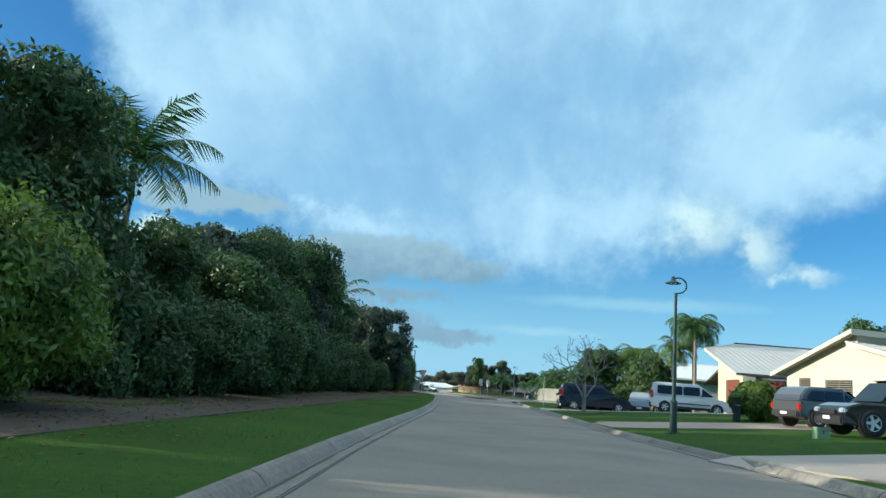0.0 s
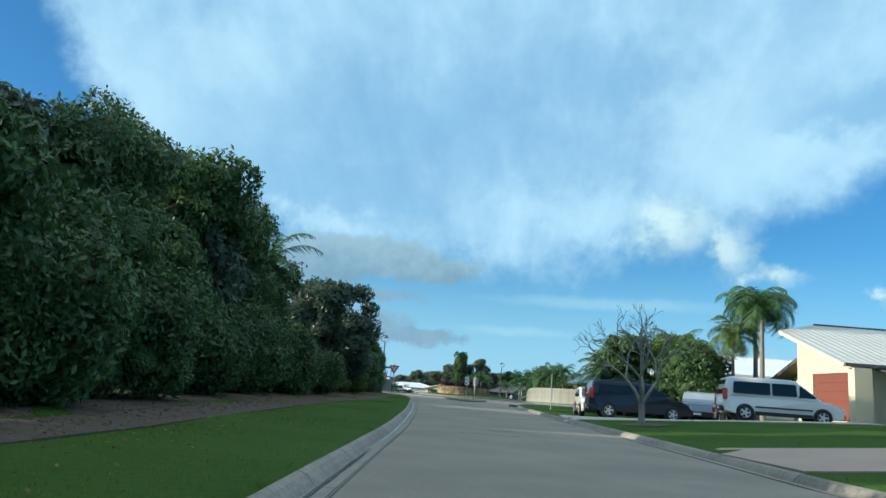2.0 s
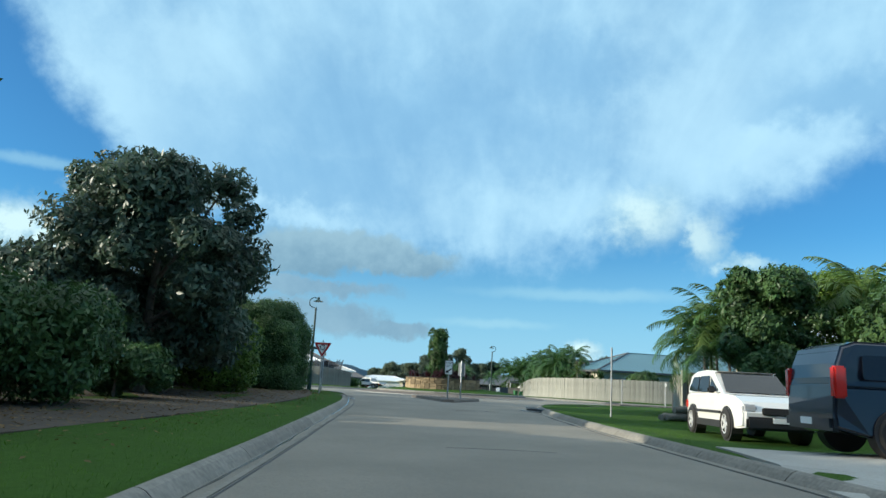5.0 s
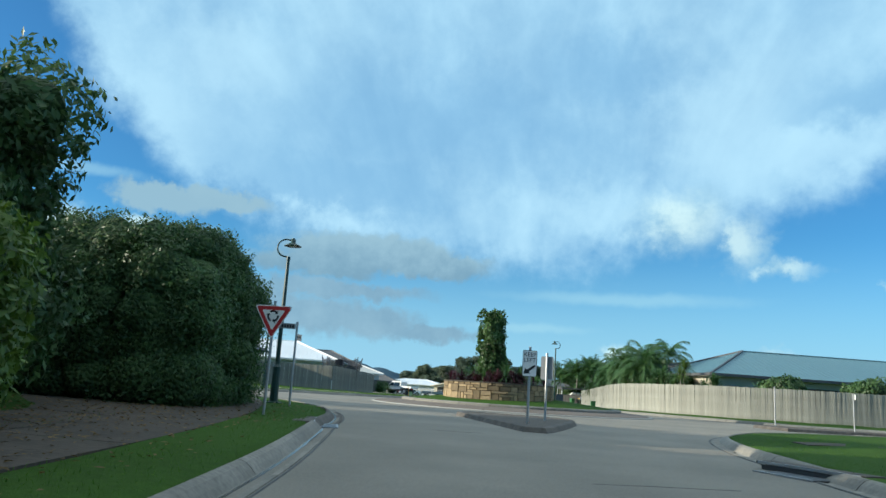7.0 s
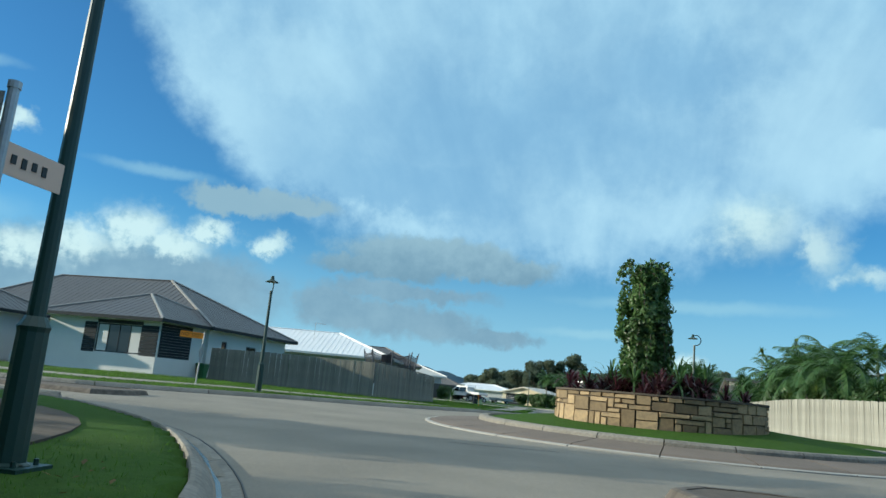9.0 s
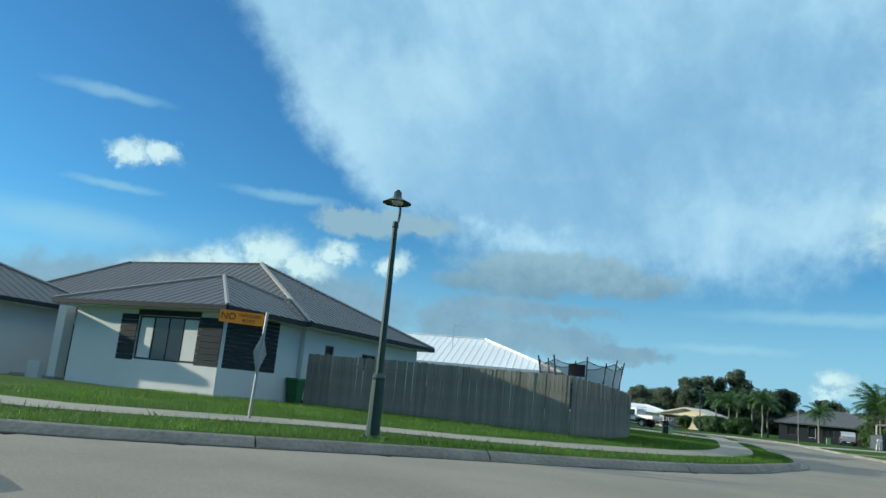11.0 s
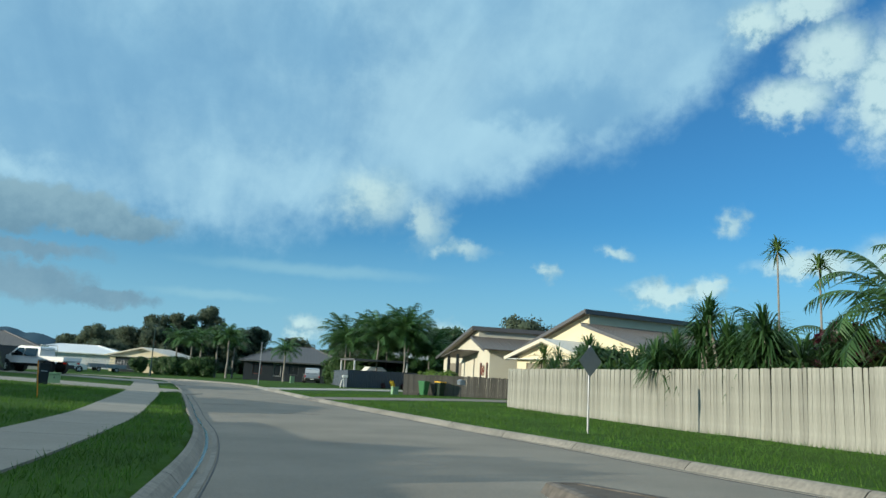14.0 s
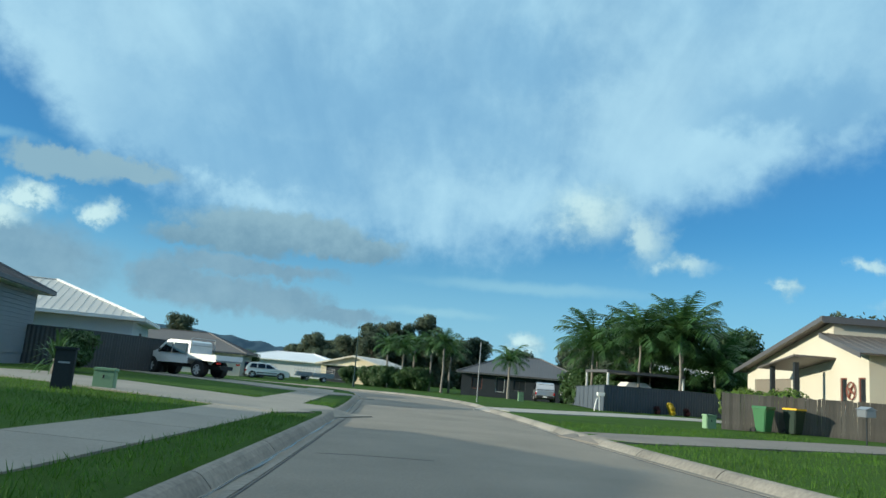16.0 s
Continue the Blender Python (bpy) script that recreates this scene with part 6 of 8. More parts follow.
for r, h in ((5.42, 0.27), (5.0, 0.34), (4.4, 0.42), (3.6, 0.50), (2.4, 0.6), (0.02, 0.7)):
    rings.append([bm.verts.new((r * math.cos(a), r * math.sin(a), Z0 + h - 0.02)) for a in (2 * math.pi * k / 40 for k in range(40))])
for a, b in zip(rings, rings[1:]):
    for k in range(40):
        bm.faces.new((a[k], a[(k + 1) % 40], b[(k + 1) % 40], b[k]))
part("grass_mound", bm, GRASSBASE, circle, "green grass mound", smooth=True)

# stone planter wall: fitted blocks round a mortar core
WC, WR, WH, WZ = (11.75, 107.9), 2.75, 0.72, Z0 + 0.48
planter = thing("stone_planter", pose(WC[0], WC[1], WZ), "round planter wall of fitted tan sandstone blocks", "planter")
bm = bmesh.new()
core = [(WR - 0.30, -0.2), (WR - 0.03, -0.2), (WR - 0.03, WH - 0.03), (WR - 0.30, WH - 0.03)]
rings = [[bm.verts.new((r * math.cos(a), r * math.sin(a), h)) for r, h in core] for a in (2 * math.pi * k / 60 for k in range(60))]
for a, b in zip(rings, rings[1:] + rings[:1]):
    for j in range(4):
        bm.faces.new((a[j], a[(j + 1) % 4], b[(j + 1) % 4], b[j]))
bmesh.ops.recalc_face_normals(bm, faces=bm.faces[:])
part("mortar_core", bm, MORTAR, planter)
rnd = random.Random(7)
# random fitted stones: blocks of one to three cells packed over the wall
NC, NR = 96, 6
taken = [[False] * NR for _ in range(NC)]
for c0 in range(NC):
    for r0 in range(NR):
        if taken[c0][r0]:
            continue
        w, h = rnd.choice(((1, 1), (2, 1), (2, 2), (3, 2), (2, 3), (3, 1), (3, 3), (4, 2), (1, 2)))
        h = min(h, NR - r0)
        while any(taken[c0][r0 + k] for k in range(h)):
            h -= 1
        k = 1
        while k < w and c0 + k < NC and not any(taken[c0 + k][r0 + q] for q in range(h)):
            k += 1
        w = k
        for a in range(w):
            for q in range(h):
                taken[c0 + a][r0 + q] = True
        da = 2 * math.pi / NC
        am, hw = (c0 + w / 2) * da, w * da / 2 * WR - 0.006
        zz0, zz1 = r0 * WH / NR + 0.006 - (0.1 if r0 == 0 else 0), (r0 + h) * WH / NR - 0.006
        pr = rnd.uniform(0.0, 0.03)
        bm = bmesh.new()
        v = [bm.verts.new((u * (hw + rnd.uniform(-0.014, 0.004)), -0.06, z + rnd.uniform(-0.012, 0.012))) for u, z in ((-1, zz0), (1, zz0), (1, zz1), (-1, zz1))]
        f = [bm.verts.new((q.co.x - math.copysign(0.012, q.co.x), 0.012 + pr + rnd.uniform(-0.008, 0.008), q.co.z + (0.012 if i < 2 else -0.012))) for i, q in enumerate(v)]
        bm.faces.new(f)
        for i in range(4):
            bm.faces.new((v[i], v[(i + 1) % 4], f[(i + 1) % 4], f[i]))
        bmesh.ops.recalc_face_normals(bm, faces=bm.faces[:])
        ob = part("stone", bm, STONE, planter)
        ob.matrix_basis = pose(WR * math.cos(am), WR * math.sin(am), 0, 0, 0, math.degrees(am) - 90)
cap = bmesh.new()
rings = [[cap.verts.new((r * math.cos(a), r * math.sin(a), h)) for r, h in ((WR - 0.3, WH), (WR + 0.055, WH), (WR + 0.055, WH + 0.045), (WR - 0.3, WH + 0.05))] for a in (2 * math.pi * k / 60 for k in range(60))]
for a, b in zip(rings, rings[1:] + rings[:1]):
    for j in range(4):
        cap.faces.new((a[j], a[(j + 1) % 4], b[(j + 1) % 4], b[j]))
bmesh.ops.recalc_face_normals(cap, faces=cap.faces[:])
part("coping", cap, MORTAR, planter, "thin dark coping")
soil = bmesh.new()
bmesh.ops.create_circle(soil, cap_ends=True, segments=40, radius=WR - 0.3, matrix=pose(0, 0, WH - 0.12))
part("soil", soil, DIRT, planter)


# ---- street furniture ----
street_lamp(15.6, 38.3, 0)
street_lamp(3.82, 92.4, 180)
street_lamp(-1.86, 114.75, 100, 4.42)
street_lamp(17.8, 128.1, 10)
street_lamp(26.0, 96.6, 180)
street_lamp(12.1, 213.4, 90)
give_way(5.13, 85.66, -4, 2.62)
give_way(12.05, 125.25, 20, 2.04)
keep_left(11.1, 90.1, -6, 1.94, w=0.39, h=0.70)
keep_left(11.96, 92.8, 158, 1.95, w=0.39, h=0.70, back=True)
chevron_sign(11.06, 122.05, -40, 1.95, 0.48, 0.47)
street_name_sign(4.66, 90.6, 4, 2.66)


def bare_sign(x, y, turn, h, w, label, diamond=False, plate=SIGNGREY, at=None):
    z = ground_z(x, y)
    s = thing("traffic_sign", pose(x, y, z, 0, 0, turn), label, "road sign")
    part("post", tube_bm([(0, 0, -0.1), (0, 0, h)], 0.03, 10), GALV, s)
    if w:
        c = (at or h - w / 2)
        o = [(-w / 2, c - w / 2), (w / 2, c - w / 2), (w / 2, c + w / 2), (-w / 2, c + w / 2)]
        if diamond:
            k = w * 0.5
            o = [(0, c - k), (k, c), (0, c + k), (-k, c)]
        flat(rounded(o, 0.03), -0.045, plate, s, "plate")
    return s


bare_sign(18.85, 138.3, 10, 2.25, 0.82, "dark back of a diamond sign on a grey post", True, SIGNGREY, 1.84)
bare_sign(16.25, 78.65, 0, 2.45, 0.0, "bare grey steel sign post on the verge")
bare_sign(24.6, 105.2, 70, 1.9, 0.40, "plain back of a small sign on a grey post", at=1.55)
bare_sign(26.8, 102.5, 90, 1.75, 0.22, "slim white island marker post", at=1.6, plate=WHITE)
bare_sign(19.3, 185.7, 0, 3.6, 0.0, "tall thin grey steel pole on the lawn")

nr = thing("no_through_road_sign", pose(-4.6, 115.3, ground_z(-4.6, 115.3), 0, 2, 16), "orange no through road sign with a diamond plate below", "road sign")
part("post", tube_bm([(0, 0, -0.1), (0, 0, 2.08)], 0.03, 10), GALV, nr)
ob_ = flat(rounded([(-0.92, 1.79), (-0.03, 1.79), (-0.03, 2.03), (-0.92, 2.03)], 0.02), -0.04, SIGNORANGE, nr, "name_plate", "orange plate with black words")
text("word", "NO", 0.19, -0.043, -0.74, 1.91, SIGNBLACK, ob_)
text("word", "THROUGH", 0.09, -0.043, -0.33, 1.957, SIGNBLACK, ob_)
text("word", "ROAD", 0.09, -0.043, -0.33, 1.86, SIGNBLACK, ob_)
side_plate = bmesh.new()
prism(side_plate, [(-0.42, 1.27), (0, 0.85), (0.42, 1.27), (0, 1.69)], -0.002, 0.002)
sp_ = part("diamond_plate", side_plate, SIGNGREY, nr, "bare diamond sign plate seen edge on")
sp_.matrix_basis = pose(0, -0.05, 0, 0, 0, 85)


def wheelie_bin(x, y, turn, lid, label, base=None, size=0.88, body=None):
    z = ground_z(x, y) if base is None else base
    b = thing("wheelie_bin", pose(x, y, z, 0, 0, turn) @ Matrix.Scale(size, 4), label, "bin", "wheelie bins")
    bm = bmesh.new()
    lo = [(-0.22, -0.22), (0.22, -0.22), (0.22, 0.22), (-0.22, 0.22)]
    hi = [(-0.29, -0.33), (0.29, -0.33), (0.29, 0.33), (-0.29, 0.33)]
    a = [bm.verts.new((px, py, 0.04)) for px, py in lo]
    c = [bm.verts.new((px, py, 0.97)) for px, py in hi]
    bm.faces.new(a[::-1])
    bm.faces.new(c)
    for i in range(4):
        bm.faces.new((a[i], a[(i + 1) % 4], c[(i + 1) % 4], c[i]))
    bmesh.ops.bevel(bm, geom=bm.edges[:], offset=0.03, segments=2, affect="EDGES")
    part("body", bm, body or BINGREEN, b)
    part("rim", box_bm(-0.31, -0.35, 0.93, 0.31, 0.35, 0.98, bevel=0.015), body or BINGREEN, b)
    lidbm = bmesh.new()
    prism(lidbm, [(-0.31, 0.985), (0.31, 0.985), (0.27, 1.05), (-0.27, 1.05)], -0.37, 0.33)
    part("lid", lidbm, lid, b, "hinged lid")
    for s in (-1, 1):
        part("wheel", tube_bm([(s * 0.24, 0.27, 0.1), (s * 0.28, 0.27, 0.1)], 0.1, 14), TYRE, b)
    part("handle", tube_bm([(-0.24, 0.38, 0.96), (0.24, 0.38, 0.96)], 0.018, 6), BLACKPLASTIC, b)
    return b


wheelie_bin(26.2, 166.2, 20, BINGREEN, "green wheelie bin against a paling fence")
wheelie_bin(27.25, 166.0, 15, BINYELLOW, "dark green wheelie bin with a yellow lid", body=BINDARK)
wheelie_bin(-9.4, 127.2, -10, BINGREEN, "green wheelie bin beside a pale house wall")
wheelie_bin(28.6, 60.6, 0, BINGREEN, "green wheelie bin beside a garage wall")


def pit_cabinet(x, y, turn, h, mat, label, w=0.42):
    c = thing("service_cabinet", pose(x, y, ground_z(x, y), 0, 0, turn), label, "utility cabinet", "service cabinets")
    part("body", box_bm(-w / 2, -0.14, -0.05, w / 2, 0.14, h - 0.08, bevel=0.02), mat, c)
    part("lid", box_bm(-w / 2 - 0.02, -0.16, h - 0.08, w / 2 + 0.02, 0.16, h, bevel=0.02), mat, c)
    part("latch", box_bm(-0.02, -0.15, h * 0.5, 0.02, -0.139, h * 0.5 + 0.08), BLACKPLASTIC, c)
    return c


pit_cabinet(24.35, 166.6, 10, 0.5, PITGREEN, "pale green service cabinet at the lawn edge")
pit_cabinet(5.35, 160.4, 0, 0.5, PITGREEN, "pale green service cabinet beside a driveway", 0.5)
pit_cabinet(21.15, 129.5, 0, 0.58, BINGREEN, "green service cabinet against the paling fence", 0.36)
pit_cabinet(19.4, 36.0, 5, 0.36, PITGREEN, "small pale green service cabinet on the verge")
pit_cabinet(24.9, 197.5, 0, 0.7, PITGREEN, "pale green service cabinet near a driveway")


def letterbox(x, y, turn, label, pillar=False, mat=None, h=1.05, w=0.2):
    b = thing("letterbox", pose(x, y, ground_z(x, y), 0, 0, turn), label, "letterbox", "letterboxes")
    if pillar:
        part("pillar", box_bm(-w, -0.17, -0.1, w, 0.17, h, bevel=0.015), mat or DARKCLAD, b)
        part("cap", box_bm(-w - 0.03, -0.2, h, w + 0.03, 0.2, h + 0.06, bevel=0.01), mat or DARKCLAD, b)
        part("slot", box_bm(-0.12, -0.176, h - 0.3, 0.12, -0.169, h - 0.26), GALV, b)
    else:
        part("post", tube_bm([(0, 0, -0.1), (0, 0, h - 0.2)], 0.022, 8), DARKCLAD, b)
        part("box", box_bm(-0.17, -0.2, h - 0.22, 0.17, 0.2, h, bevel=0.02), GALV, b)
        rf = bmesh.new()
        prism(rf, [(-0.2, h), (0.2, h), (0, h + 0.09)], -0.22, 0.22)
        part("lid", rf, GALV, b)
    return b


letterbox(5.0, 158.6, 12, "dark pillar letterbox beside a driveway", True, h=0.85)
letterbox(26.4, 161.2, 0, "small grey metal letterbox on a thin post")
letterbox(21.5, 48.1, 0, "slim dark pillar letterbox beside a driveway", True, h=1.05, w=0.12)
tap = thing("garden_tap_stand", pose(25.2, 180.9, ground_z(25.2, 180.9)), "white curved letterbox stand before a blue fence", "letterbox")
part("stand", tube_bm([(-0.15, 0, 0), (-0.05, 0, 0.6), (0.1, 0, 0.85), (0.15, 0, 0.0)], 0.035, 8), WHITE, tap)
part("box", box_bm(-0.02, -0.12, 0.82, 0.4, 0.12, 1.02, bevel=0.02), WHITE, tap)
stake = thing("marker_stake", pose(5.7, 147.3, ground_z(5.7, 147.3), 0, -6, 0), "thin orange marker stake leaning on the lawn", "stake")
part("rod", tube_bm([(0, 0, -0.1), (0, 0, 1.05)], 0.018, 7), SIGNORANGE, stake)

# ---- fences ----
paling_fence("paling_fence_corner", [(-8.9, 126.9), (-4, 126.2), (0.72, 125.55)], 1.85, GREYPALING, "weathered grey timber paling fence on a corner lot")
paling_fence("paling_fence_bend", [(0.735, 125.555), (1.62, 129), (2.25, 133), (2.5, 137.5), (2.45, 141.4)], 1.85, GREYPALING, "shaded side of a weathered timber paling fence")
paling_fence("paling_fence_long", [(24.75, 152.8), (23.2, 141), (21.9, 130), (21.7, 122), (23.5, 115.5), (27.5, 112.3), (34, 111), (50, 111)], 1.8, PALING, "pale weathered timber paling fence beside the verge")
paling_fence("paling_fence_dark", [(25.2, 167.3), (29, 165.6), (33.2, 163.4)], 1.35, DARKPALING, "dark weathered paling fence behind two bins")
paling_fence("paling_fence_logs", [(20.4, 83.8), (19.05, 79.0)], 1.6, PALING, "weathered paling fence ending at a pale post")
paling_fence("paling_fence_shed", [(19.1, 78.9), (20.2, 77.0), (21.4, 75.2), (23.0, 72.8)], 1.7, DARKPALING, "dark old paling fence beside stacked logs")
end_post = thing("fence_post", pose(19.0, 78.95, ground_z(19.0, 78.95)), "pale timber post at the end of a fence", "post")
part("post", box_bm(-0.08, -0.08, -0.1, 0.08, 0.08, 1.75), PALING, end_post)
sheet_fence("sheet_fence_dark", [(20.9, 85.2), (22.6, 87.6)], 1.25, GREYFENCE, "dark steel fence panel beside a paling fence")
gap_post = thing("fence_post", pose(23.95, 146.0, ground_z(23.95, 146.0)), "dark timber post dividing the paling fence", "post")
part("post", box_bm(-0.06, -0.06, -0.1, 0.06, 0.06, 1.82), DARKCLAD, gap_post)
sheet_fence("sheet_fence_blue", [(29.8, 200.5), (25.8, 181.5), (34.3, 183.6)], 1.45, BLUEFENCE, "slate blue ribbed steel sheet fence round a garden")
sheet_fence("sheet_fence_grey", [(-6, 175.5), (-1.1, 177.2), (1.5, 183.2)], 1.75, GREYFENCE, "dark grey ribbed steel sheet fence beside a house")

# logs stacked beside the dark fence
for i, (lx, ly, lz, a) in enumerate(((18.3, 77.2, 0.14, 20), (18.7, 77.7, 0.14, 12), (19.1, 76.9, 0.15, 35), (18.6, 77.3, 0.38, 18), (18.0, 77.8, 0.12, 50))):
    lg = thing("log", pose(lx, ly, ground_z(lx, ly) + lz, 0, 0, a), "weathered grey log in a pile by the fence", "log", "log pile")
    part("trunk", tube_bm([(-0.7, 0, 0), (-0.2, 0.05, 0.02), (0.3, -0.03, 0), (0.7, 0.04, 0.01)], [0.10, 0.13, 0.12, 0.08], 9), LOG, lg)

# ---- cars ----
CARWHITE, CARNAVY, CARBLACK, CARGREY, CARSILVER, CARRED = (car_paint("white_car_paint", (0.72, 0.72, 0.70), 0.0), car_paint("navy_car_paint", (0.012, 0.016, 0.03)), car_paint("black_car_paint", (0.012, 0.013, 0.014)), car_paint("grey_car_paint", (0.09, 0.097, 0.104)), car_paint("silver_car_paint", (0.42, 0.43, 0.44), 0.6), car_paint("maroon_car_paint", (0.10, 0.015, 0.02)))
suv("car", 17.25, 70.5, -96, "small white four wheel drive wagon on the verge", CARWHITE, L=4.4, W=1.75, H=1.6)
van("car", 23.68, 61.75, -12, "white passenger van with tinted glass on a driveway", CARWHITE, L=5.1, W=1.9, H=1.9)
van("car", 18.05, 64.55, -5, "dark navy people mover with a roof rack", CARNAVY, L=4.9, W=1.9, H=1.75, roofrails=True, cladding=False)
suv("car", 22.4, 67.2, 60, "silver hatchback behind the parked vans", CARSILVER, L=4.2, W=1.75, H=1.6)
suv("car", 22.7, 37.6, 184, "black four wheel drive with bull bar and alloys", CARBLACK, L=4.75, W=1.88, H=1.85, r=0.39)
suv("car", 23.6, 43.6, 14, "dark grey wagon with red tail lights", CARGREY, L=4.4, W=1.8, H=1.58)
suv("car", 29.2, 206.5, 78, "silver wagon seen from behind in a driveway", CARSILVER, L=4.6, W=1.8, H=1.72)
suv("car", 32.0, 207.0, 80, "white hatchback parked beside a silver wagon", CARWHITE, L=4.2, W=1.75, H=1.5)
suv("car", 3.0, 221.5, 5, "white wagon parked side on at the road bend", CARWHITE, L=4.7, W=1.85, H=1.65)
suv("car", 0.2, 226.5, 30, "maroon wagon parked behind a white one", CARRED, L=4.6, W=1.8, H=1.6)


def work_truck(x, y, turn):
    z = ground_z(x, y)
    t = thing("work_truck", pose(x, y, z + 0.02, 0, 0, turn), "white dual cab work truck with a drop side tray", "truck")
    bm = bmesh.new()
    prism(bm, [(0.2, 0.65), (2.55, 0.6), (2.62, 0.85), (2.5, 1.08), (1.55, 1.18), (0.95, 1.78), (0.7, 1.84), (-0.6, 1.84), (-0.78, 1.75), (-0.8, 0.65)], -0.88, 0.88)
    for v in bm.verts:
        if v.co.z > 1.2:
            v.co.y *= 0.86
    part("cab", bm, CARWHITE, t)
    for s in (-1, 1):
        for o in ([(0.45, 1.15), (1.35, 1.15), (0.88, 1.66), (0.45, 1.68)], [(-0.62, 1.15), (0.36, 1.15), (0.36, 1.68), (-0.6, 1.68)]):
            w = bmesh.new()
            prism(w, o, -0.006, 0.006)
            for v in w.verts:
                v.co.y += s * (0.888 - (v.co.z - 1.2) * 0.2)
            part("side_window", w, CARGLASS, t)
        part("headlight", box_bm(2.38, s * 0.66 - 0.16, 0.82, 2.6, s * 0.66 + 0.16, 1.0, bevel=0.03), CLEARLAMP, t)
        part("tail_light", box_bm(-2.82, s * 0.7 - 0.12, 0.72, -2.76, s * 0.7 + 0.12, 0.82), REDLAMP, t)
        part("mirror", box_bm(1.1, s * 1.0 - 0.09, 1.12, 1.2, s * 1.0 + 0.09, 1.34, bevel=0.03), BLACKPLASTIC, t)
        for ax in (1.75, -1.55):
            wheel(t, ax, s * 0.80, 0.39, s, ALLOY, 6, 0.26)
            # Solid black disc where the wheel well would lie in shade.
            part("wheel_arch", tube_bm([(ax, s * 0.5, 0.45), (ax, s * 0.885, 0.45)], 0.44, 20), BLACKPLASTIC, t)
    part("windscreen", box_bm(-0.35, -0.72, -0.01, 0.35, 0.72, 0.01), CARGLASS, t).matrix_basis = pose(1.27, 0, 1.5, 0, 45, 0)
    part("chassis", box_bm(-2.7, -0.45, 0.45, 2.3, 0.45, 0.65), BLACKPLASTIC, t)
    part("tray_floor", box_bm(-2.8, -0.95, 0.85, -0.86, 0.95, 0.93), GALV, t)
    for y0, y1, x0, x1 in ((-0.97, -0.93, -2.8, -0.86), (0.93, 0.97, -2.8, -0.86), (-0.95, 0.95, -2.84, -2.80), (-0.95, 0.95, -0.88, -0.84)):
        part("tray_side", box_bm(x0, y0, 0.93, x1, y1, 1.18), WHITE, t)
    rack = bmesh.new()
    for yy in (-0.85, 0.85):
        tube(rack, [(-0.88, yy, 1.18), (-0.88, yy, 1.95)], 0.025, 6)
    tube(rack, [(-0.88, -0.85, 1.95), (-0.88, 0.85, 1.95)], 0.025, 6)
    tube(rack, [(-0.88, -0.85, 1.6), (-0.88, 0.85, 1.6)], 0.02, 6)
    part("headboard", rack, GALV, t)
    part("bumper", box_bm(2.5, -0.85, 0.5, 2.68, 0.85, 0.75, bevel=0.04), BLACKPLASTIC, t)
    return t


work_truck(2.9, 181.7, 146)


def box_trailer(x, y, turn, label):
    t = thing("box_trailer", pose(x, y, ground_z(x, y), 0, 0, turn), label, "trailer", "trailers")
    part("floor", box_bm(-1.2, -0.8, 0.5, 1.2, 0.8, 0.56), GALV, t)
    for a in ((-1.2, -0.82, 1.2, -0.79), (-1.2, 0.79, 1.2, 0.82), (-1.22, -0.8, -1.19, 0.8), (1.19, -0.8, 1.22, 0.8)):
        part("side", box_bm(a[0], a[1], 0.56, a[2], a[3], 1.05), GALV, t)
    cage = bmesh.new()
    for px in np.linspace(-1.2, 1.2, 7):
        for py in (-0.8, 0.8):
            tube(cage, [(px, py, 1.05), (px, py, 1.7)], 0.015, 5)
    for py in (-0.8, 0.8):
        for zz in (1.3, 1.7):
            tube(cage, [(-1.2, py, zz), (1.2, py, zz)], 0.015, 5)
    part("cage", cage, GALV, t)
    for s in (-1, 1):
        wheel(t, 0, s * 0.92, 0.3, s, ALLOY, 5, 0.18)
    part("drawbar", tube_bm([(1.2, 0, 0.5), (2.3, 0, 0.45)], 0.04, 6), GALV, t)
    return t


box_trailer(8.6, 232, 10, "galvanised cage trailer parked on a lawn")
box_trailer(6.2, 236, 20, "galvanised cage trailer beside another trailer")

# ---- trampoline behind the corner fence ----
tr = thing("trampoline", pose(0.55, 131.6, ground_z(0.55, 131.6)), "round trampoline with a dark safety net behind a fence", "trampoline")
TR = 1.45
HT = 3.22 - ground_z(0.55, 131.6)
part("frame_ring", tube_bm([(TR * math.cos(a), TR * math.sin(a), 0.85) for a in np.linspace(0, 2 * math.pi, 33)], 0.03, 6), GALV, tr)
mat_ = bmesh.new()
bmesh.ops.create_circle(mat_, cap_ends=True, segments=32, radius=TR - 0.1, matrix=pose(0, 0, 0.84))
part("jumping_mat", mat_, NETTING, tr)
for k in range(8):
    a = 2 * math.pi * k / 8 + 0.2
    part("net_pole", tube_bm([(TR * 1.02 * math.cos(a), TR * 1.02 * math.sin(a), 0.0), (TR * 1.06 * math.cos(a), TR * 1.06 * math.sin(a), HT - 0.8), (TR * 1.16 * math.cos(a), TR * 1.16 * math.sin(a), HT)], 0.035, 7), BLUEFENCE, tr)
net = bmesh.new()
rows_ = []
for i in range(7):
    q = i / 6
    ring_ = []
    for k in range(64):
        a0 = 2 * math.pi * k / 64
        sag = 0.16 * abs(math.sin((a0 - 0.2) * 4)) * q
        rr_ = TR * (1.0 + 0.10 * q)
        ring_.append(net.verts.new((rr_ * math.cos(a0), rr_ * math.sin(a0), 0.85 + (HT - 1.0 - sag) * q)))
    rows_.append(ring_)
for lo_, hi_ in zip(rows_, rows_[1:]):
    for k in range(64):
        net.faces.new((lo_[k], lo_[(k + 1) % 64], hi_[(k + 1) % 64], hi_[k]))
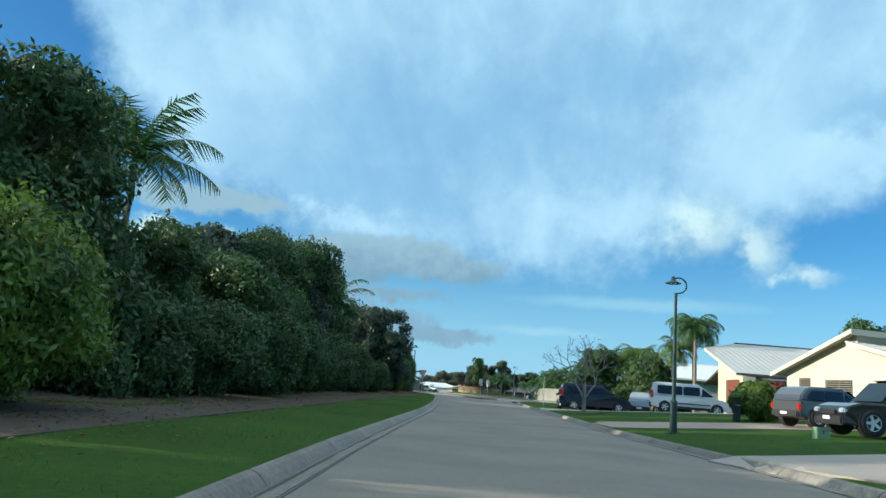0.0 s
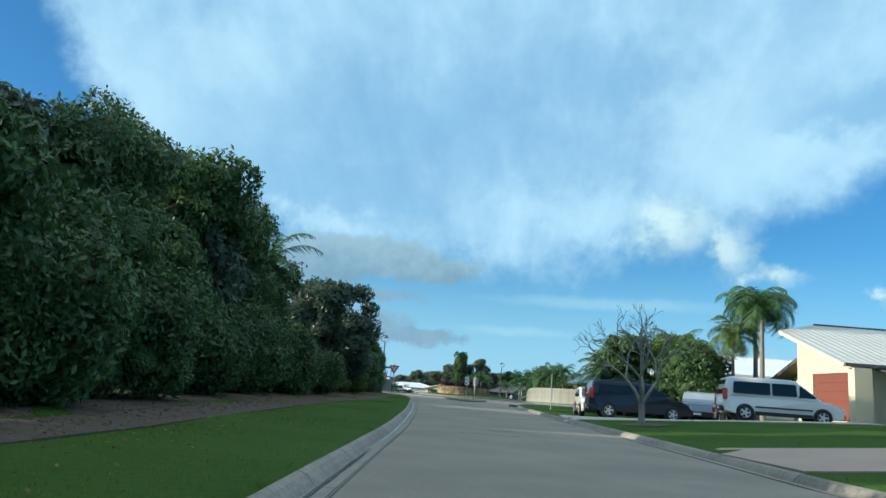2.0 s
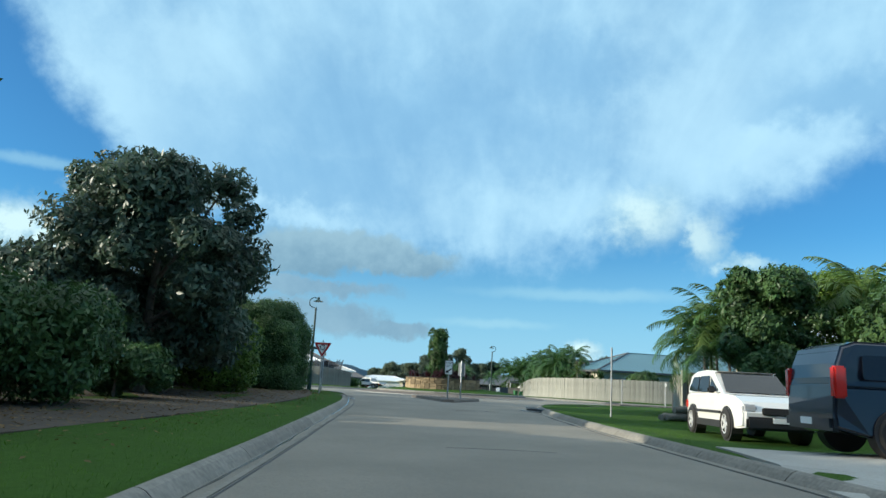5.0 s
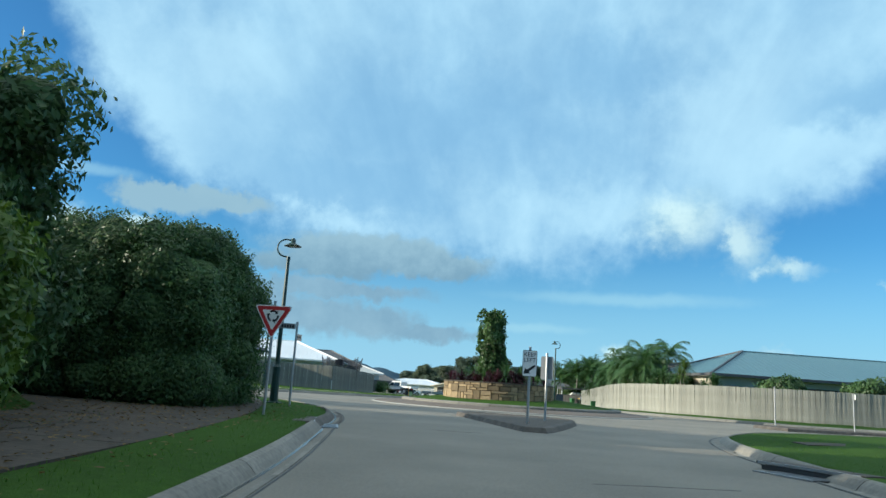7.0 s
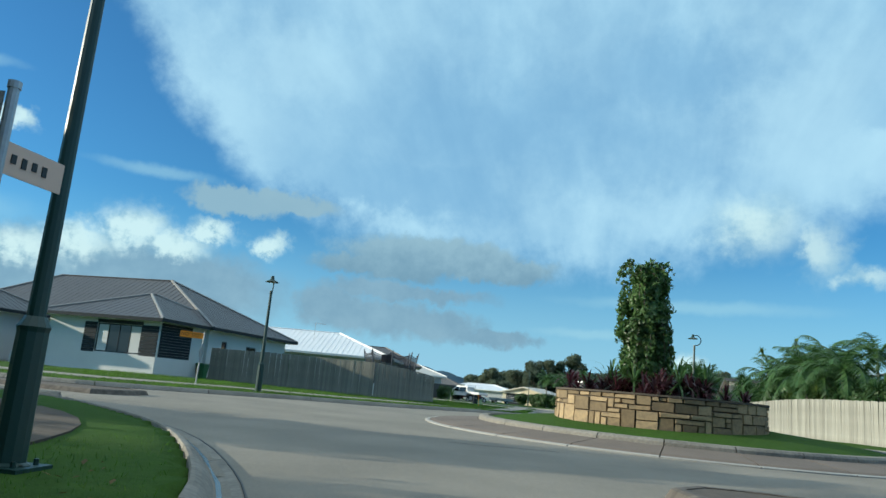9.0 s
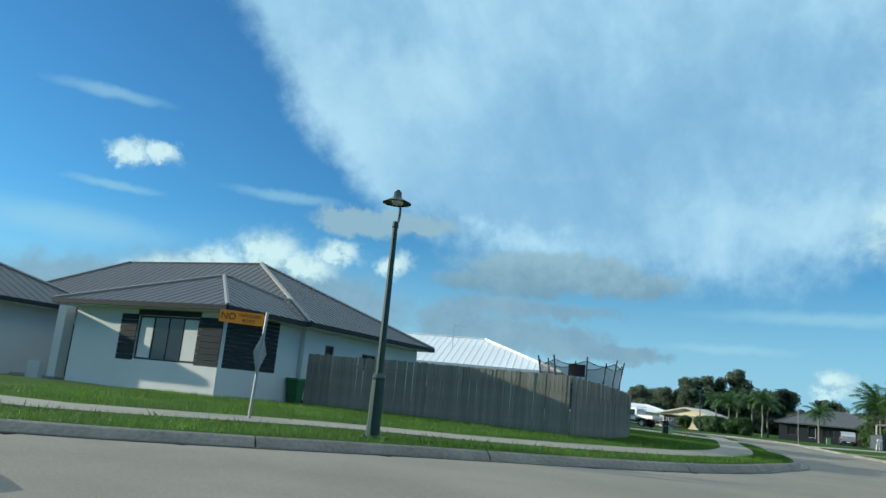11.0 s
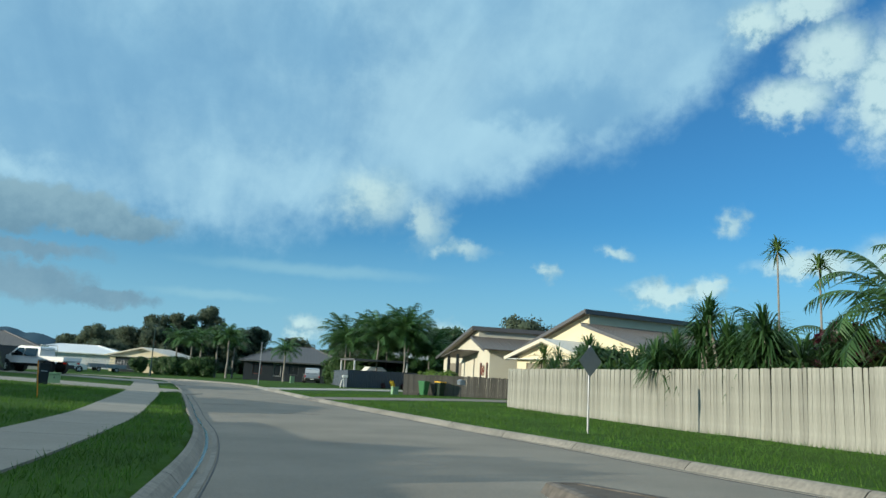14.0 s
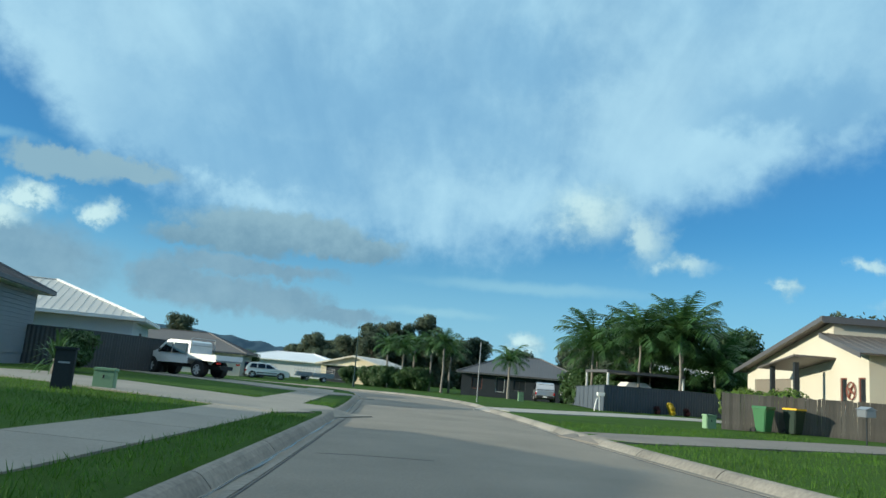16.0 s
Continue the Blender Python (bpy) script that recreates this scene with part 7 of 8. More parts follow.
part("net", net, MESHCLOTH, tr, "fine dark see-through net", smooth=True)
part("net_hem", tube_bm([(TR * 1.1 * math.cos(a), TR * 1.1 * math.sin(a), HT - 0.15 - 0.16 * abs(math.sin((a - 0.2) * 4))) for a in np.linspace(0, 2 * math.pi, 97)], 0.016, 5), NETTING, tr)
part("pad", box_bm(-0.35, -1.52, HT - 0.75, 0.35, -1.48, HT - 0.3), NETTING, tr)


# ---- road edge details ----
def drain_inlet(x, y, turn, label):
    z = float(road_z(y))
    d = thing("drain_inlet", pose(x, y, z, 0, 0, turn), label, "drain", "drain inlets")
    part("lintel", box_bm(-0.92, -0.175, 0.095, 0.92, -0.155, 0.135), GALV, d, "galvanised steel lintel plate")
    part("cover_slab", box_bm(-0.98, -0.154, 0.1, 0.98, 0.26, 0.133, bevel=0.01), STAINEDKERB, d)
    # Solid black block in place of the shaded hollow below the lintel.
    part("opening", box_bm(-0.85, -0.165, -0.02, 0.85, 0.08, 0.084), TAR, d)
    g = bmesh.new()
    for i in range(9):
        box(g, -0.5 + i * 0.12, -0.62, -0.01, -0.46 + i * 0.12, -0.20, 0.02)
    box(g, -0.54, -0.64, -0.01, 0.54, -0.60, 0.022)
    box(g, -0.54, -0.22, -0.01, 0.54, -0.18, 0.022)
    # Another black block stands for the dark shaft under the grate.
    part("pit", box_bm(-0.52, -0.62, -0.02, 0.52, -0.18, 0.006), TAR, d)
    part("grate", g, GALV, d)
    return d


drain_inlet(14.26, 81.41, -70, "concrete drain inlet set into the kerb")
paved("bare_patch", [(17.14, 87.30000000000001), (18.939999999999998, 87.4), (19.04, 88.60000000000001), (17.34, 88.5)], DIRT, "bare trodden dirt patch in the verge grass", "dirt patch", lift=0.012)
for mx, my, mm, ml in ((9.26, 139.2, BLUEPAINT, "blue"), (9.72, 143.4, SIGNORANGE, "orange")):
    mk = thing("paint_mark", pose(mx, my, float(road_z(my)), 0, -24, -8), "faded " + ml + " survey paint mark on the kerb", "paint mark")
    mb = bmesh.new()
    prism(mb, [(-0.17, 0.112), (0.0, 0.112), (0.0, 0.118), (-0.17, 0.118)], -0.16, 0.16)
    part("paint", mb, mm, mk)

drain_inlet(6.06, 85.5, 98, "concrete drain inlet with a grate in the gutter")

# ---- cracks and tar lines in the road surface ----
g_ = random.Random(77)
cracks = bmesh.new()
for cy, x0, x1 in ((47.5, 8.6, 10.5), (49.5, 9.6, 10.3), (64.6, 9.6, 11.6), (79, 10.5, 12.4), (86.5, 8.6, 10.0), (101.0, 6.5, 8.8), (146.6, 12.6, 14.2), (151.5, 10.9, 12.6), (171, 12.4, 14.4)):
    line, q = [], x0
    yy = cy
    while q < x1:
        line.append((q, yy, float(road_z(yy)) + 0.002))
        q += g_.uniform(0.25, 0.6)
        yy += g_.uniform(-0.06, 0.09)
    tube(cracks, line, 0.003, 3)
tagged(mesh_object("road_cracks", cracks, TAR), "thin dark cracks and joints in the asphalt", "road cracks", kind="stuff")

# ---- houses ----
# corner house with the dark grey hipped roof: a long main part and a wing towards the street
T_ = -10.7
GB = 0.62
main = hip_house(-29.1, 131.3, T_, "rendered house with a dark grey hipped sheet roof", 20, 9.3, 2.85, 3.2, GREYWALL, ROOFGREY, DARKCLAD, base=GB, hip=1.35, side_openings=[(1.2, 1.4, 1.8, 2.2, FASCIA, 1), (4.0, 1.4, 5.2, 2.1, FASCIA, 2)], capmat=CAPGREY)
wing = hip_house(-17.3, 124.7, T_, "street wing of a rendered house, dark cladding round a window", 7, 7.5, 2.84, 1.65, GREYWALL, ROOFGREY, DARKCLAD, base=GB, openings=[(3.2, 0.95, 6.0, 2.45, DARKCLAD, 4)], capmat=CAPGREY)
for x0, z0, x1, z1 in ((2.4, 0.9, 3.18, 2.68), (6.02, 0.9, 7.02, 2.68), (3.18, 2.47, 6.02, 2.68)):
    for i in range(int((z1 - z0) / 0.2)):
        part("cladding_board", box_bm(x0, -0.035 - 0.008, z0 + i * 0.2, x1, -0.002, z0 + i * 0.2 + 0.185), DARKCLAD, wing)
for bx in (3.27, 5.30):
    part("blind", box_bm(bx, 0.056, 1.02, bx + 0.60, 0.063, 2.38), GREYWALL, wing, "pale pulled blind")
part("low_wall", box_bm(2.1, -0.12, -0.4, 7.12, -0.045, 0.9), GREYWALL, wing)
part("low_wall", box_bm(7.035, -0.04, -0.4, 7.12, 2.95, 0.9), GREYWALL, wing)
for i in range(12):
    part("cladding_board", box_bm(7.003, 0.2, 0.9 + i * 0.15, 7.03, 2.9, 0.9 + i * 0.15 + 0.14), DARKCLAD, wing)
porch = thing("porch", pose(-18.6, 125.3, GB, 0, 0, T_), "covered porch with a white post and dark doorway", "porch")
part("front_door", box_bm(-1.4, 1.4, 0, -0.5, 1.46, 2.1), DARKCLAD, porch)
part("post", box_bm(-0.1, 0, -0.1, 0.35, 0.4, 2.7), GREYWALL, porch)
part("base_block", box_bm(-1.0, -0.2, -0.1, -0.3, 0.3, 0.55), GREYWALL, porch)
part("floor", box_bm(-3, 0.0, -0.3, 0.4, 2.2, 0.03), CONCRETE, porch)
hip_house(-28.3, 124.6, T_, "garage end of a rendered house", 7.2, 6, 2.8, 1.6, GREYWALL, ROOFGREY, DARKCLAD, base=GB, doors=[(1.0, 0.0, 6.0, 2.2, WHITE)], capmat=CAPGREY)

hip_house(-18.5, 144.9, 3, "house with a white corrugated hipped roof", 16.5, 9.6, 2.85, 2.0, GREYWALL, ROOFWHITE, WHITE, base=0.35)
ant = thing("tv_antenna", pose(-8.65, 147.6, 4.6), "thin tv antenna on a white roof", "antenna")
part("mast", tube_bm([(0, 0, -0.3), (0, 0, 1.2)], 0.02, 6), GALV, ant)
part("boom", tube_bm([(-0.1, 0, 1.15), (0.9, 0.1, 1.08)], 0.012, 5), GALV, ant)
for i in range(6):
    part("element", tube_bm([(0.1 + i * 0.15, -0.25, 1.14), (0.1 + i * 0.15, 0.3, 1.14)], 0.006, 4), GALV, ant)

# right hand houses past the roundabout
S1 = skillion_house(33.95, 166.6, -84.5, "cream house with a two level raked grey roof", 12.5, 9.5, 3.2, 5.45, CREAM, ROOFBROWN, FASCIA, split=0.52, drop=0.75, base=0.4, right_eave=3.0)
hip_house(31.3, 163.2, -84.5, "cream garage wing with a low gabled roof", 6.4, 4.5, 2.5, 1.1, CREAM, ROOFCREAM, PALEFASCIA, base=0.35, doors=[(1.0, 0.0, 5.4, 2.15, TAUPE)], gable=True)
S2 = skillion_house(34.97, 182.4, -101.5, "cream house with a two level raked brown roof", 14.2, 11, 2.75, 4.75, PALECREAM, ROOFBROWN, FASCIA, split=0.78, drop=0.7, base=0.4, right_eave=3.2, openings=[(11.7, 0.9, 12.3, 2.1, GARAGE, 1), (13.3, 0.9, 13.9, 2.1, GARAGE, 1)], doors=[(1.2, 0.0, 6.4, 2.1, TAUPE)])
px_ = thing("entry_canopy", pose(32.9, 173.3, 0.4, 0, 0, -101.5), "flat brown entry canopy on timber posts", "canopy")
roof_sheet("roof", [(-2.6, -1.6, 2.55), (-2.6, 1.2, 2.55), (2.0, 1.2, 3.0), (2.0, -1.6, 3.0)], ROOFBROWN, px_)
for pxx in (-1.6, 1.2):
    part("post", box_bm(pxx - 0.1, -1.3, -0.2, pxx + 0.1, -1.1, 2.7), DARKCLAD, px_)
wp = thing("wall_ornament", pose(32.96, 169.75, 1.95, 0, 0, -101.5), "round dark metal ornament on a cream wall", "ornament")
part("ring", tube_bm([(0.36 * math.cos(a), -0.62, 0.36 * math.sin(a)) for a in np.linspace(0, 2 * math.pi, 25)], 0.03, 6), GARAGE, wp)
part("bar", tube_bm([(-0.2, -0.62, -0.25), (0.0, -0.62, 0.1), (0.2, -0.62, 0.25)], 0.04, 6), GARAGE, wp)
part("bar", tube_bm([(-0.25, -0.62, 0.1), (0.22, -0.62, -0.12)], 0.04, 6), GARAGE, wp)
part("fixing", tube_bm([(0, -0.62, 0), (0, 0.1, 0)], 0.02, 6), GARAGE, wp)

hip_house(26.5, 117.7, 8, "beige house with a blue green hipped sheet roof", 22.5, 9.5, 2.65, 1.95, BEIGEWALL, ROOFTEAL, FASCIA, base=0.55, openings=[(1.0, 0.9, 2.2, 2.0, WHITE, 2), (6.5, 0.8, 9.0, 2.1, FASCIA, 2), (11.5, 0.4, 14.5, 2.1, FASCIA, 3)])

# houses beside the first stretch of road
R1 = thing("house", pose(27.85, 68.1, 0.9, 0, 0, -90), "cream house with one raked pale roof and a terracotta garage door", "house", "houses")
wall_with_openings(R1, 6.2, 3, [(1.55, 0.0, 5.0, 2.3)], CREAM, Matrix.Identity(4), top=[(0, 4.4), (6.2, 2.4)], name="front_wall")
part("side_wall", box_bm(0, 0.2, -0.4, 0.2, 11.5, 4.4), CREAM, R1)
wall_with_openings(R1, 11.3, 2.4, [(1.4, 0.0, 2.4, 2.05), (5.0, 0.9, 6.8, 2.0)], CREAM, pose(6.2, 0.2, 0, 0, 0, 90), name="side_wall")
part("back_wall", box_bm(0.2, 11.3, -0.4, 6.0, 11.5, 2.4), CREAM, R1)
panel_door(R1, pose(6.2, 1.6, 0, 0, 0, 90), 1.0, 2.05, GARAGE, 1, "front_door")
window(R1, pose(6.2, 5.2, 0.9, 0, 0, 90), 1.8, 1.1, FASCIA)
roof_sheet("roof", [(6.6, -1.2, 2.59), (6.6, 12.0, 2.59), (-1.5, 12.0, 5.263), (-1.5, 1.75, 5.263), (0.5, -1.2, 4.603)], ROOFCREAM, R1, thick=0.14)
beam("barge_board", (0.5, -1.23, 4.60), (6.6, -1.23, 2.60), 0.04, 0.20, PALEFASCIA, R1)
beam("ridge_fascia", (-1.53, 1.75, 5.36), (-1.53, 12.0, 5.36), 0.04, 0.34, FASCIA, R1)
beam("gutter", (6.66, -1.2, 2.62), (6.66, 12.0, 2.62), 0.12, 0.14, FASCIA, R1)
panel_door(R1, pose(1.55, 0.02, 0), 3.45, 2.3, GARAGE, 5)
for i in range(11):
    z = 2.32 + i * 0.18
    x1 = min(6.1, (4.32 - z - 0.17) / 0.3226)
    if x1 > 0.6:
        part("weatherboard", box_bm(0.4, -0.028, z, x1, -0.003, z + 0.165), PALECREAM, R1)
part("pier", box_bm(6.25, -0.85, -0.4, 6.75, -0.02, 2.42), CREAM, R1)
roof_sheet("porch_roof", [(8.6, 0.4, 2.2), (8.6, 5.0, 2.2), (6.3, 5.0, 2.46), (6.3, 0.4, 2.46)], ROOFGREY, R1)
part("porch_post", box_bm(8.2, 0.6, -0.4, 8.4, 0.8, 2.2), CREAM, R1)
part("annex_wall", box_bm(-3.2, 1.4, -0.4, -0.02, 1.6, 2.35), CREAM, R1)
part("annex_side_wall", box_bm(-3.2, 1.6, -0.4, -3.0, 9.0, 2.35), CREAM, R1)
roof_sheet("annex_roof", [(-4.0, 0.4, 2.15), (-4.0, 9.0, 2.15), (-0.02, 9.0, 3.55), (-0.02, 0.4, 3.55)], ROOFBROWN, R1)
beam("annex_barge_board", (-4.0, 0.37, 2.16), (-0.02, 0.37, 3.56), 0.04, 0.2, FASCIA, R1)

R0 = skillion_house(27.0, 55.0, -77, "pale cream house with a raked roof and shuttered windows", 10.5, 9, 2.75, 4.55, PALECREAM, ROOFCREAM, PALEFASCIA, split=0.5, drop=0.5, base=0.8, openings=[(1.0, 0.9, 1.9, 2.3, TAUPE, 1, True), (3.0, 0.8, 4.9, 2.2, TAUPE, 2, True)])
hip_house(27.0, 84.5, -4, "house with a long white sheet roof behind trees", 19, 9, 2.6, 1.7, PALECREAM, ROOFWHITE, WHITE, base=1.2)

# left side at the end of the walk
L1 = hip_house(-12.5, 168.5, 8, "house with pale grey weatherboards and a dark hipped roof", 10.2, 7.5, 2.95, 2.0, SHADEBOARD, ROOFGREY, FASCIA, base=0.45, side_openings=[(1.0, 0.9, 2.6, 2.1, FASCIA, 2)])
for i in range(15):
    part("weatherboard", box_bm(10.203, 0.25, 0.05 + i * 0.185, 10.235, 7.4, 0.05 + i * 0.185 + 0.17), SHADEBOARD, L1)
hip_house(-12.5, 180.2, 10, "house with a pale hipped roof behind a grey fence", 12.3, 10.0, 2.75, 2.0, GREYWALL, ROOFCREAM, WHITE, base=0.0, side_openings=[(4.0, 1.2, 5.6, 2.1, FASCIA, 2)])
hip_house(-16, 222, 0, "low house with a brown tiled roof far down the road", 16, 9, 2.5, 2.0, BEIGEWALL, ROOFBROWN, FASCIA, base=-0.7)
hip_house(-6, 262, -10, "long low house with a white sheet roof", 16, 10, 2.6, 1.4, GREYWALL, ROOFWHITE, WHITE, base=-0.8)
# The dark garage door stands in for a shaded open bay.
far_cream = hip_house(7.8, 244.5, -22, "cream house with a wide gable and carport", 9.5, 12, 2.5, 1.35, CREAM, ROOFCREAM, PALEFASCIA, base=-0.75, gable=True, openings=[(6.6, 0.9, 7.8, 2.0, WHITE, 2)], doors=[(0.8, 0.0, 4.4, 2.2, DARKCLAD)])
hip_house(24.6, 225.5, -14, "dark brick house with a grey hipped roof and carport", 14, 10, 2.5, 2.3, DARKCLAD, ROOFGREY, FASCIA, base=-0.45, openings=[(1.2, 0.7, 2.4, 2.1, GARAGE, 1), (4.0, 0.5, 5.0, 2.2, GREYWALL, 1), (6.0, 0.8, 7.4, 2.0, FASCIA, 2)])
hip_house(36, 203, 0, "low pale house behind the palms", 12, 8, 2.4, 1.3, PALECREAM, ROOFWHITE, WHITE, base=0.2)
hip_house(44, 196, -10, "house with a pale green roof among palms", 10, 8, 2.4, 1.5, PALECREAM, ROOFCREAM, WHITE, base=0.3)
cp = thing("carport", pose(29.5, 190, ground_z(29.5, 190)), "dark flat roofed carport over a white boat", "carport")
part("roof", box_bm(-1, -1.5, 2.45, 4.5, 3, 2.62), FASCIA, cp)
for a, b in ((-0.9, -1.4), (4.4, -1.4), (-0.9, 2.9), (4.4, 2.9)):
    part("post", box_bm(a - 0.06, b - 0.06, -0.1, a + 0.06, b + 0.06, 2.46), WHITE, cp)
boat = bmesh.new()
prism(boat, [(-0.2, 0.7), (3.6, 0.7), (4.2, 1.5), (3.0, 1.55), (2.4, 1.95), (1.2, 1.95), (0.8, 1.5), (-0.2, 1.45)], 0.1, 1.7)
bo = thing("boat", pose(29.5, 190, ground_z(29.5, 190)), "white runabout boat under a carport", "boat")
part("hull", boat, WHITE, bo)
for xx in (0.6, 2.4):
    part("cradle", box_bm(xx, 0.3, -0.05, xx + 0.12, 1.5, 0.72), GALV, bo)

# far hills
def hill(name, pts, y, label):
    bm = bmesh.new()
    n = 60
    xs = np.linspace(pts[0][0], pts[-1][0], n)
    hs = np.interp(xs, [p[0] for p in pts], [p[1] for p in pts])
    top = [bm.verts.new((x, y + 40 * math.sin(i), -2 + h + 2.0 * math.sin(i * 1.7) + 1.2 * math.sin(i * 4.1))) for i, (x, h) in enumerate(zip(xs, hs))]
    lo = [bm.verts.new((x, y - 350, -6)) for x in xs]
    bk = [bm.verts.new((x, y + 350, -6)) for x in xs]
    for i in range(n - 1):
        bm.faces.new((lo[i], lo[i + 1], top[i + 1], top[i]))
        bm.faces.new((top[i], top[i + 1], bk[i + 1], bk[i]))
    return tagged(mesh_object(name, bm, HILL, smooth=True), label, "hill", kind="structure")


hill("backdrop_hill", [(-900, 10), (-700, 35), (-480, 75), (-330, 62), (-150, 44), (-30, 22), (60, 4)], 1650, "low dark blue wooded hill on the horizon")

# ---- planting: the roadside hedge ----
HL = "tall dark green tree in the roadside hedge"
# Stands out of view, added to keep the low sun off the verge.
shrub("hedge_shrub", -1.0, 17.0, "low green shrub at the hedge edge", 2, 4.0, 7.0, 1.8, 9000, 0.08, LEAF, group="hedge shrubs")
shrub("hedge_shrub", 0.1, 23.4, "large rounded green shrub at the hedge edge", 3, 5.2, 6.4, 2.7, 36000, 0.07, LEAFLIGHT, group="hedge shrubs")
tree("hedge_tree", -3.0, 28.6, 20, HL, 11, 7.0, 8, 0.8, 7.5, 34, 1.2, 26000, 0.10, LEAF, "hedge trees")
tree("hedge_tree", -2.0, 34.5, 60, HL, 12, 6.2, 6.4, 0.5, 4.9, 30, 1.1, 28000, 0.09, LEAF, "hedge trees")
tree("hedge_tree", -1.0, 41.0, 100, HL, 13, 6.4, 7, 0.5, 5.2, 30, 1.1, 28000, 0.09, LEAF, "hedge trees")
tree("hedge_tree", -1.2, 47.0, 140, "yellow green tree standing out in the hedge", 14, 6.0, 6, 0.5, 7.2, 30, 1.1, 28000, 0.085, LEAF, "hedge trees")
tree("hedge_tree", -4.2, 45.0, 140, "tall bronze leaved tree behind the hedge", 15, 6.4, 7, 2.0, 6.9, 26, 1.3, 15000, 0.15, LEAFBRONZE, "hedge trees")
tree("hedge_tree", -1.5, 53.0, 210, HL, 16, 6.4, 7, 0.5, 8.2, 30, 1.25, 26000, 0.11, LEAF, "hedge trees")
tree("hedge_tree", -3.2, 55.5, 210, "tall bronze leaved tree behind the hedge", 17, 7.0, 9, 2.0, 8.9, 28, 1.3, 15000, 0.15, LEAFBRONZE, "hedge trees")
tree("hedge_tree", -1.7, 59.5, 260, HL, 18, 5.6, 6.5, 0.5, 8.1, 28, 1.2, 24000, 0.11, LEAF, "hedge trees")
shrub("hedge_shrub", 1.5, 66.6, "low spreading green shrub at the hedge edge", 5, 4.2, 5.2, 2.2, 20000, 0.07, LEAF, group="hedge shrubs")
shrub("hedge_shrub", 0.4, 62.0, "dense green shrub under taller trees", 6, 4.6, 4.6, 2.9, 15000, 0.08, LEAF, group="hedge shrubs")
tree("hedge_tree", -1.2, 64.8, 30, HL, 19, 5.0, 5.0, 0.8, 6.6, 26, 1.2, 18000, 0.11, LEAF, "hedge trees")
tree("bronze_tree", 1.35, 74.2, 77, "tall tree with large glossy bronze green leaves", 21, 5.9, 6.6, 0.5, 6.85, 56, 0.8, 38000, 0.105, LEAFBRONZE, skew=0.1, taper=0.35)
tree("bronze_tree", -1.7, 74.4, 20, "tall tree with large glossy bronze green leaves", 23, 5.2, 5.4, 0.6, 4.0, 30, 0.8, 16000, 0.11, LEAFBRONZE, taper=0.35)
shrub("hedge_shrub", 2.3, 78.4, "bright yellow green shrub below the trees", 8, 2.6, 4.2, 2.7, 12000, 0.075, LEAFLIGHT, group="hedge shrubs")
tree("hedge_tree", 0.45, 81.4, 80, HL, 22, 5.2, 5.2, 0.5, 5.6, 30, 0.95, 24000, 0.085, LEAF, "hedge trees")
shrub("clipped_hedge", 1.45, 88.0, "dense clipped green hedge block beside the footpath", 9, 5.2, 5.6, 4.02, 125000, 0.045, LEAF, category="hedge", inside=0.8, block=True)
shrub("hedge_shrub", 2.0, 70.6, "low green shrub at the hedge edge", 7, 3.4, 3.0, 1.3, 9000, 0.08, LEAF, group="hedge shrubs")
for i, yy in enumerate((31.0, 36.0, 41.5, 47.0, 52.5, 57.5)):
    shrub("hedge_shrub", -0.5 + 0.3 * (i % 2), yy, "dense green growth at the foot of the hedge", 80 + i, 4.2, 6.0, 2.6 + 0.3 * (i % 3), 16000, 0.085, LEAF, group="hedge shrubs")
tree("hedge_tree", -2.7, 31.6, 33, HL, 24, 5.0, 4.0, 0.6, 7.0, 26, 1.1, 20000, 0.095, LEAF, "hedge trees")
for i, (px, py) in enumerate(((-1.8, 76.5), (-2.0, 82.0), (-2.0, 64.0))):
    shrub("hedge_shrub", px, py, "dense green growth at the foot of the hedge", 90 + i, 4.0, 5.6, 3.2, 10000, 0.09, LEAF, group="hedge shrubs")
palm(-2.3, 34.4, 6.4, 31, "palm rising out of the dark hedge", fronds=22, length=2.7, width=0.9, droop=1.25, group="hedge palms")
palm(-0.4, 63.5, 5.6, 32, "palm rising out of the dark hedge", fronds=13, length=2.6, width=0.7, group="hedge palms")
# The last two stand out of view, added to throw shade on the road.
for i, (bx, yy) in enumerate(((-9.5, 8), (-8.5, 30), (-9.5, 44), (-8.5, 58), (-9.5, 82), (-8.5, 90), (-11.5, 98.0))):
    tree("back_tree", bx, yy, i * 50, "dark tree behind the hedge, filling gaps and shading the road", 40 + i, 9, 12, 0.6, 5.2, 18, 1.8, 6000, 0.2, LEAF, "back trees")

# ---- planting: gardens of the first houses ----


